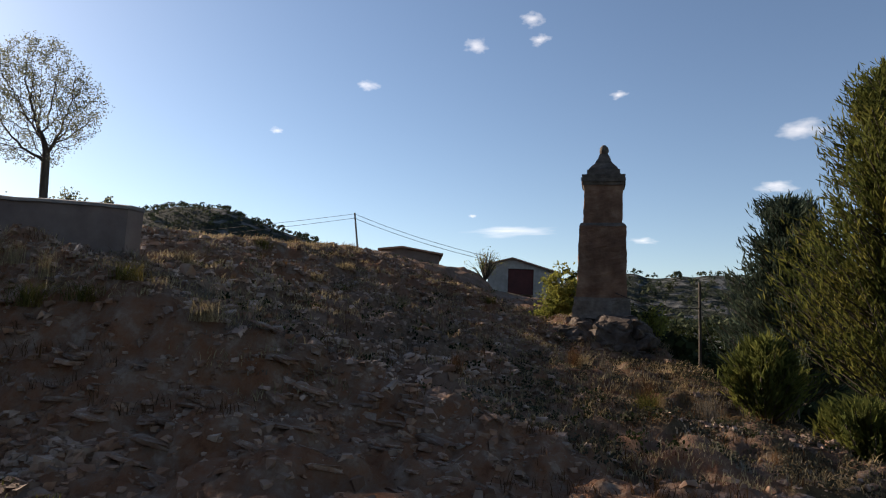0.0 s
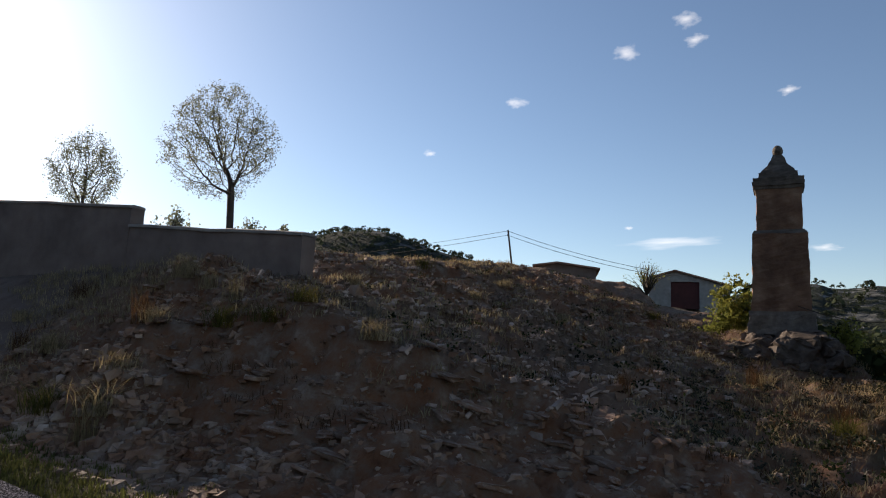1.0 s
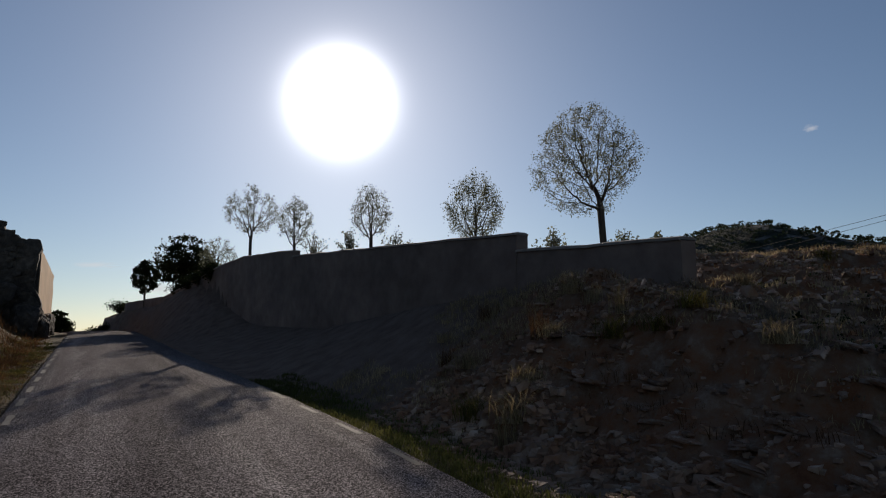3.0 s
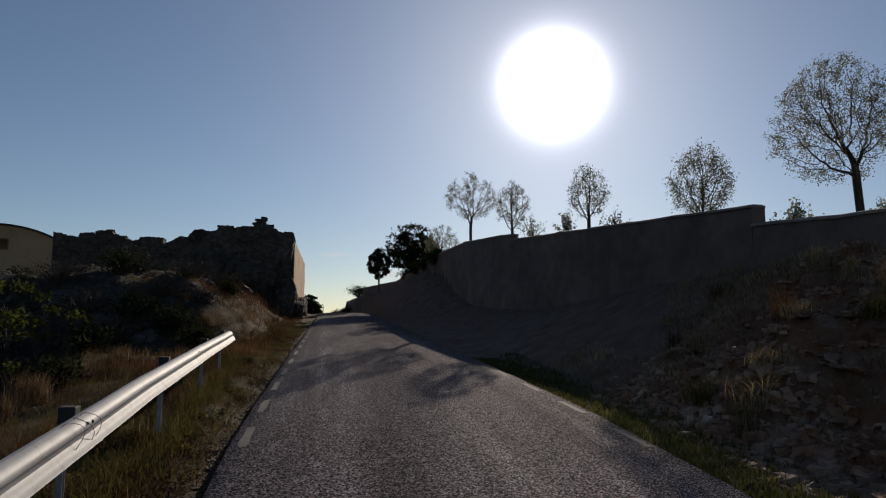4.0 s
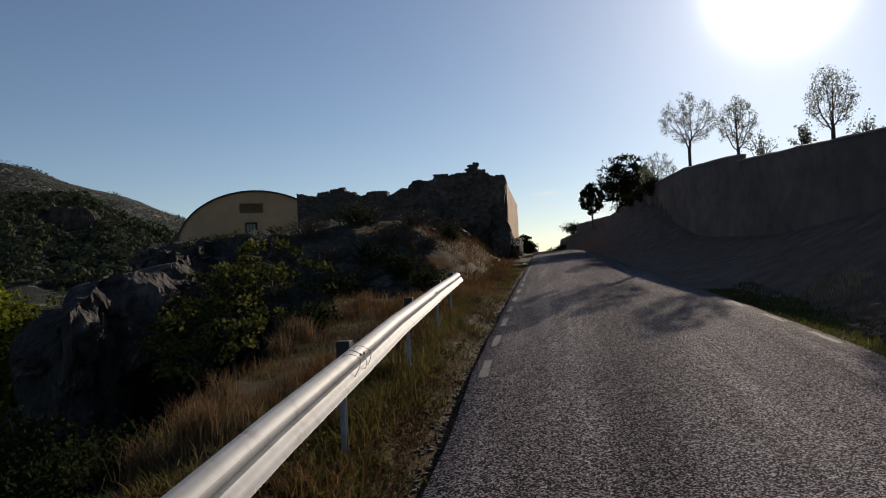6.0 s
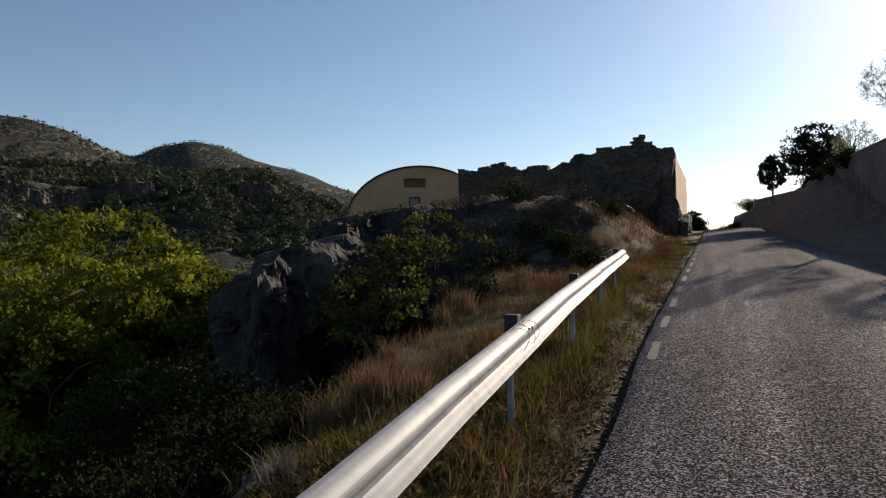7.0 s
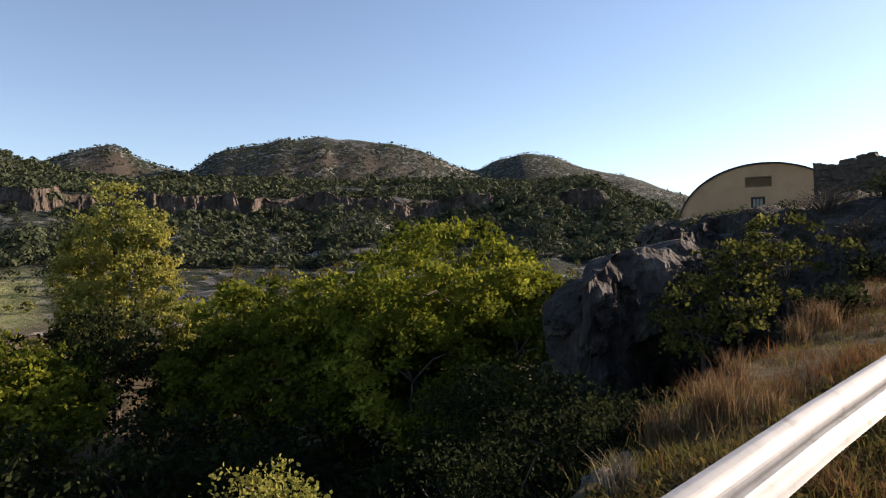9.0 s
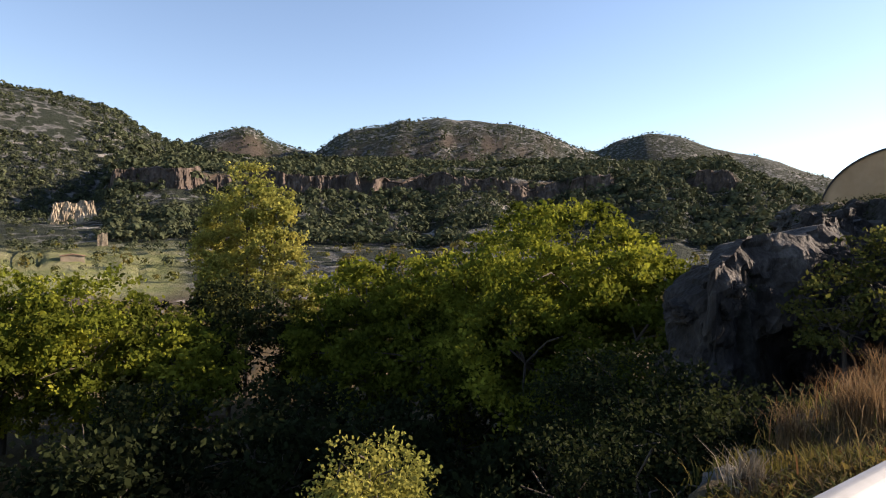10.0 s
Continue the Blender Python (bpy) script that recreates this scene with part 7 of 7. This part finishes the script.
# the cliff that ends the near spur
def spur_cliff():
    line = np.array([(-1.6, 9.0), (-0.9, 5.0), (-0.35, 2.0), (0.0, 0.3), (0.4, -0.2), (1.0, -0.2), (1.5, 0.5), (1.8, 1.5), (2.1, 3.0), (2.9, 5.0), (2.5, 8.0), (3.0, 11.5), (2.7, 15.5), (3.2, 20.0)])
    seg = np.concatenate([[0], np.cumsum(np.linalg.norm(np.diff(line, axis=0), axis=1))])
    n = int(seg[-1] / 0.13)
    sd = np.linspace(0, seg[-1], n)
    q, t = np.interp(sd, seg, line[:, 0]), np.interp(sd, seg, line[:, 1])
    dq, dt = np.gradient(q), np.gradient(t)
    ln = np.hypot(dq, dt)
    oq, ot = dt / ln, -dq / ln
    for _ in range(6):
        oq, ot = [np.convolve(np.pad(o, 4, "edge"), np.ones(9) / 9, "valid") for o in (oq, ot)]
    top = np.interp(t, *SPUR_TOP) + 0.42 * np.clip(q, 0, 2) - 0.1 + 0.5 * (fbm(sd * 0.8, 0 * sd, 3, 652) - 0.5) - 0.3 * sstep(0.5, 0.7, vnoise(sd * 0.45, 0 * sd, 653))
    low = np.full(n, -9.0)
    rows, V = 74, []
    for j in range(rows):
        f = j / (rows - 1)
        z = low + (top - low) * f
        lay_ = z * 0.5 + 0.15 * sd + 0.8 * fbm(sd * 0.4, z * 0.4, 2, 654)
        out = 2.4 * (fbm(sd * 0.42, z * 0.35, 4, 655) - 0.5) + 1.5 * np.abs(fbm(sd * 0.8, z * 0.4, 3, 656) - 0.5) - 0.3 + 0.3 * (np.floor(lay_ * 2) - lay_ * 2 + 0.5) * vnoise(sd, z, 657)
        out = out + 0.5 * (fbm(sd * 1.9, z * 1.5, 4, 658) - 0.5) + 0.2 * (fbm(sd * 6, z * 6, 2, 660) - 0.5) + 0.6 * (1 - f) - 0.75 * np.exp(-((f - 0.62) / 0.12) ** 2) * sstep(0.45, 0.65, vnoise(sd * 0.35, 0 * sd, 659)) - 0.55 * sstep(0.93, 1.0, f)
        V.append(np.stack([q + oq * out, t + ot * out, z], 1))
    for back in (0.7, 1.5):
        V.append(np.stack([q - oq * back, t - ot * back, top - 0.05 - 0.2 * (back - 0.7)], 1))
    V = np.concatenate(V)
    V = np.stack([-11.3 - 0.37 * V[:, 1] + 0.929 * V[:, 0], 12.8 + 0.929 * V[:, 1] + 0.37 * V[:, 0], V[:, 2]], 1)
    i, j = np.meshgrid(np.arange(rows + 1), np.arange(n - 1), indexing="ij")
    F = np.stack([i * n + j, i * n + j + 1, (i + 1) * n + j + 1, (i + 1) * n + j], -1).reshape(-1, 4)
    ob = tagged(new("rock_cliff", mesh_np("rock_cliff", V, F, M_SPUR)), "limestone cliff with hollows at the end of a spur, coloured shade-dark", "cliff")
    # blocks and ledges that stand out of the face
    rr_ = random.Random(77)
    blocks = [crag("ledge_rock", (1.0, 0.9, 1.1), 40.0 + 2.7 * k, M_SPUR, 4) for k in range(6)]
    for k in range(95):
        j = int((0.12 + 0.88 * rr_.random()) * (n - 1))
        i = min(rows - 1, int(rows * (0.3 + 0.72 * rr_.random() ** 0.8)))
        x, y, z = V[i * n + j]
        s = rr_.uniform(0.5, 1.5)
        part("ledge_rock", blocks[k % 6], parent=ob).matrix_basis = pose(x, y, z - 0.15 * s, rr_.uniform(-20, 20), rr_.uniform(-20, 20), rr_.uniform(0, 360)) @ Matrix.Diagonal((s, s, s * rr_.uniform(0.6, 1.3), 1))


spur_cliff()


# pale rock towers that stand out of the wooded slopes
def rock_tower(bearing, low_deg, wide_deg, high_deg, seed):
    rr_ = np.random.default_rng(seed)
    d = np.arange(150, 420, 2.0)
    z = ground_z(-np.sin(np.radians(bearing)) * d, np.cos(np.radians(bearing)) * d)
    rise = np.degrees(np.arctan2(z - 1.5, d))
    k = int(np.argmax(rise > low_deg)) if (rise > low_deg).any() else len(d) - 1
    dist = float(d[k])
    x, y, z0 = polar(bearing, dist)
    w, h = dist * math.tan(radians(wide_deg)), dist * math.tan(radians(high_deg))
    # one mass with upright clefts and a broken top
    m, rows = 60, 9
    u = np.linspace(-0.5, 0.5, m)
    tall = (h * (0.75 + 0.4 * fbm(u * 4 + seed, 0 * u, 3, seed)) * np.clip(9 * (0.5 - np.abs(u)), 0.3, 1))
    front = -w * 0.1 * (fbm(u * 4 + seed, 0 * u, 3, seed + 5) - 0.3)
    V = []
    for j in range(rows):
        f = j / (rows - 1)
        out = front * (1 - 0.25 * f) - 0.06 * w * np.round(3 * (1 - f)) / 3 + 0.09 * w * (fbm(u * 11, f * 5 + 0 * u, 3, seed) - 0.5) + 0.012 * w * rr_.normal(0, 1, m)
        V.append(np.stack([u * w, out, -2 + (tall + 2) * f], 1))
    V.append(np.stack([u * w, front + 0.3 * w, tall * 0.9], 1))
    V.append(np.stack([u * w, front + 0.5 * w, 0 * u - 2], 1))
    V = np.concatenate(V)
    i, j = np.meshgrid(np.arange(rows + 1), np.arange(m - 1), indexing="ij")
    F = np.stack([i * m + j, i * m + j + 1, (i + 1) * m + j + 1, (i + 1) * m + j], -1).reshape(-1, 4)
    ob = tagged(new("rock_tower", mesh_np("rock_tower", V, F, M_PALE)), "pale broken rock face standing out of the woods", "rock", "cliff towers")
    ob.matrix_basis = pose(x, y, z0, 0, 0, bearing)


for k, (bearing, low_deg, wide_deg, high_deg) in enumerate(((64.3, 1.3, 1.0, 0.7), (66.2, 1.2, 0.45, 1.1), (88.9, 1.5, 3.4, 1.9), (87.0, -0.1, 0.8, 1.0))):
    rock_tower(bearing, low_deg, wide_deg, high_deg, 600 + 7 * k)
hut("field_hut", "small low stone hut at the edge of the field", 89.0, 178, float(polar(89.0, 178)[2]), 5.0, 1.3, 1.7, 4, M_PALE, M_ROOF)

# slabs and boulders that stand out on the bank, each a stone of the ground
r = np.random.default_rng(501)
slab_me = stone_meshes("stone", M_ROCK, 8, (1.5, 0.85, 0.36), 0.3, 70)
x1, y1 = bank_places(205, r, 1.0, 9.0, 0.3, 1.05)
x2, y2 = r.uniform(8, 19, 45), r.uniform(-2.5, 5.5, 45)
x3, y3 = r.uniform(15.5, 19.5, 20), r.uniform(-1.5, 2.6, 20)
x4, y4 = r.uniform(8.4, 10.5, 26), r.uniform(-4, -2.2, 26)
X, Y = np.concatenate([x1, x2, x3, x4]), np.concatenate([y1, y2, y3, y4])
for k in range(len(X)):
    s = 0.06 + 0.17 * r.random() ** 2 + (0.2 if 250 <= k < 270 else 0)
    ob = part("stone", slab_me[k % 8], parent=ground)
    ob.matrix_basis = Matrix.Translation((X[k], Y[k], gz(X[k], Y[k]) - 0.05 * s)) @ Euler((r.normal(0.1, 0.12), r.normal(-0.12, 0.12), r.normal(1.45, 0.35))).to_matrix().to_4x4() @ Matrix.Diagonal((s * r.uniform(0.8, 1.5), s * r.uniform(0.7, 1.2), s * r.uniform(0.5, 1.0), 1))

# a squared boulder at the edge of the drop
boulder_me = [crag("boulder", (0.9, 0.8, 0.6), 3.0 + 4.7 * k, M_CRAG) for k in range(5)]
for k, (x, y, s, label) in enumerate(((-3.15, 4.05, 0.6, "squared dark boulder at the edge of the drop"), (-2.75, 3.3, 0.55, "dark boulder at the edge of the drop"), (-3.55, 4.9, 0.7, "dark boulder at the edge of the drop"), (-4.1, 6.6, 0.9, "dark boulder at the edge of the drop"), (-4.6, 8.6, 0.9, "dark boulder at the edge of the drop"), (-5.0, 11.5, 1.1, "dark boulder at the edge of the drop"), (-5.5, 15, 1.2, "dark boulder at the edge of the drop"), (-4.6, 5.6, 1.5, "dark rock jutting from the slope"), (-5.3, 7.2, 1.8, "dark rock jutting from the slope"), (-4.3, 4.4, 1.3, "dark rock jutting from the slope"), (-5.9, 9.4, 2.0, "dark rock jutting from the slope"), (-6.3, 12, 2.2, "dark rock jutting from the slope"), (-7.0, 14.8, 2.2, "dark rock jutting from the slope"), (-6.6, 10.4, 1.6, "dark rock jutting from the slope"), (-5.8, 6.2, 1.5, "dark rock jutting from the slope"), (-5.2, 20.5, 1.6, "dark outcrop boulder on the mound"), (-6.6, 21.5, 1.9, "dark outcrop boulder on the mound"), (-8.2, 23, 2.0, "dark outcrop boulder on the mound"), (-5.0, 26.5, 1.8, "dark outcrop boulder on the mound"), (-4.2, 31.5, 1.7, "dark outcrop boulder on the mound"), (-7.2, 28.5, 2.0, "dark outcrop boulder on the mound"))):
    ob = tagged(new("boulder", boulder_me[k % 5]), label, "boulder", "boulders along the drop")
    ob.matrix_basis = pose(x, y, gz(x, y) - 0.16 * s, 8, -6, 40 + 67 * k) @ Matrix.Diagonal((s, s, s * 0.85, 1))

# fallen masonry against the ruin's corner
for k, (x, y, size) in enumerate(((-1.95, 37.6, (1.1, 2.6, 2.4)), (-2.5, 36.2, (1.5, 1.4, 2.2)), (-1.75, 40.5, (0.8, 3.2, 1.6)), (-4.0, 35.9, (2.2, 1.5, 1.7)), (-6.3, 35.8, (2.6, 1.6, 1.9)))):
    ob = tagged(new("earth_mound", crag("earth_mound", size, 21.0 + 3.1 * k, M_RUIN, 4)), "mound of earth and fallen masonry against the ruin", "mound", "mounds at the foot of the ruin")
    ob.location = (x, y, gz(x, y) + 0.45)

# broken rock under and beside the pillar
r = np.random.default_rng(521)
base_me = [crag("outcrop_rock", (1.5, 1.3, 1.0), 2.0 + 3.3 * k, M_EARTHROCK, 3) for k in range(6)]
ob = part("outcrop_rock", crag("outcrop_rock", (2.1, 1.7, 1.25), 5.5, M_EARTHROCK, 4), parent=ground)
ob.matrix_basis = pose(17.55, 0.7, 1.55, 0, 4, 10)
for k in range(22):
    b, d = (r.uniform(-90.5, -82.5), r.uniform(16.9, 18.0)) if k < 14 else (r.uniform(-91.5, -88.8), r.uniform(17.2, 19))
    x, y, z = polar(b, d)
    s = r.uniform(0.35, 0.75)
    lift = 0.25 if k >= 14 else 0.12
    ob = part("outcrop_rock", base_me[k % 6], parent=ground)
    ob.matrix_basis = Matrix.Translation((x, y, z - 0.1 + lift * r.random())) @ Euler((r.normal(0, 0.2), r.normal(0, 0.2), r.uniform(0, 6.3))).to_matrix().to_4x4() @ Matrix.Diagonal((s, s, s * 0.9, 1))
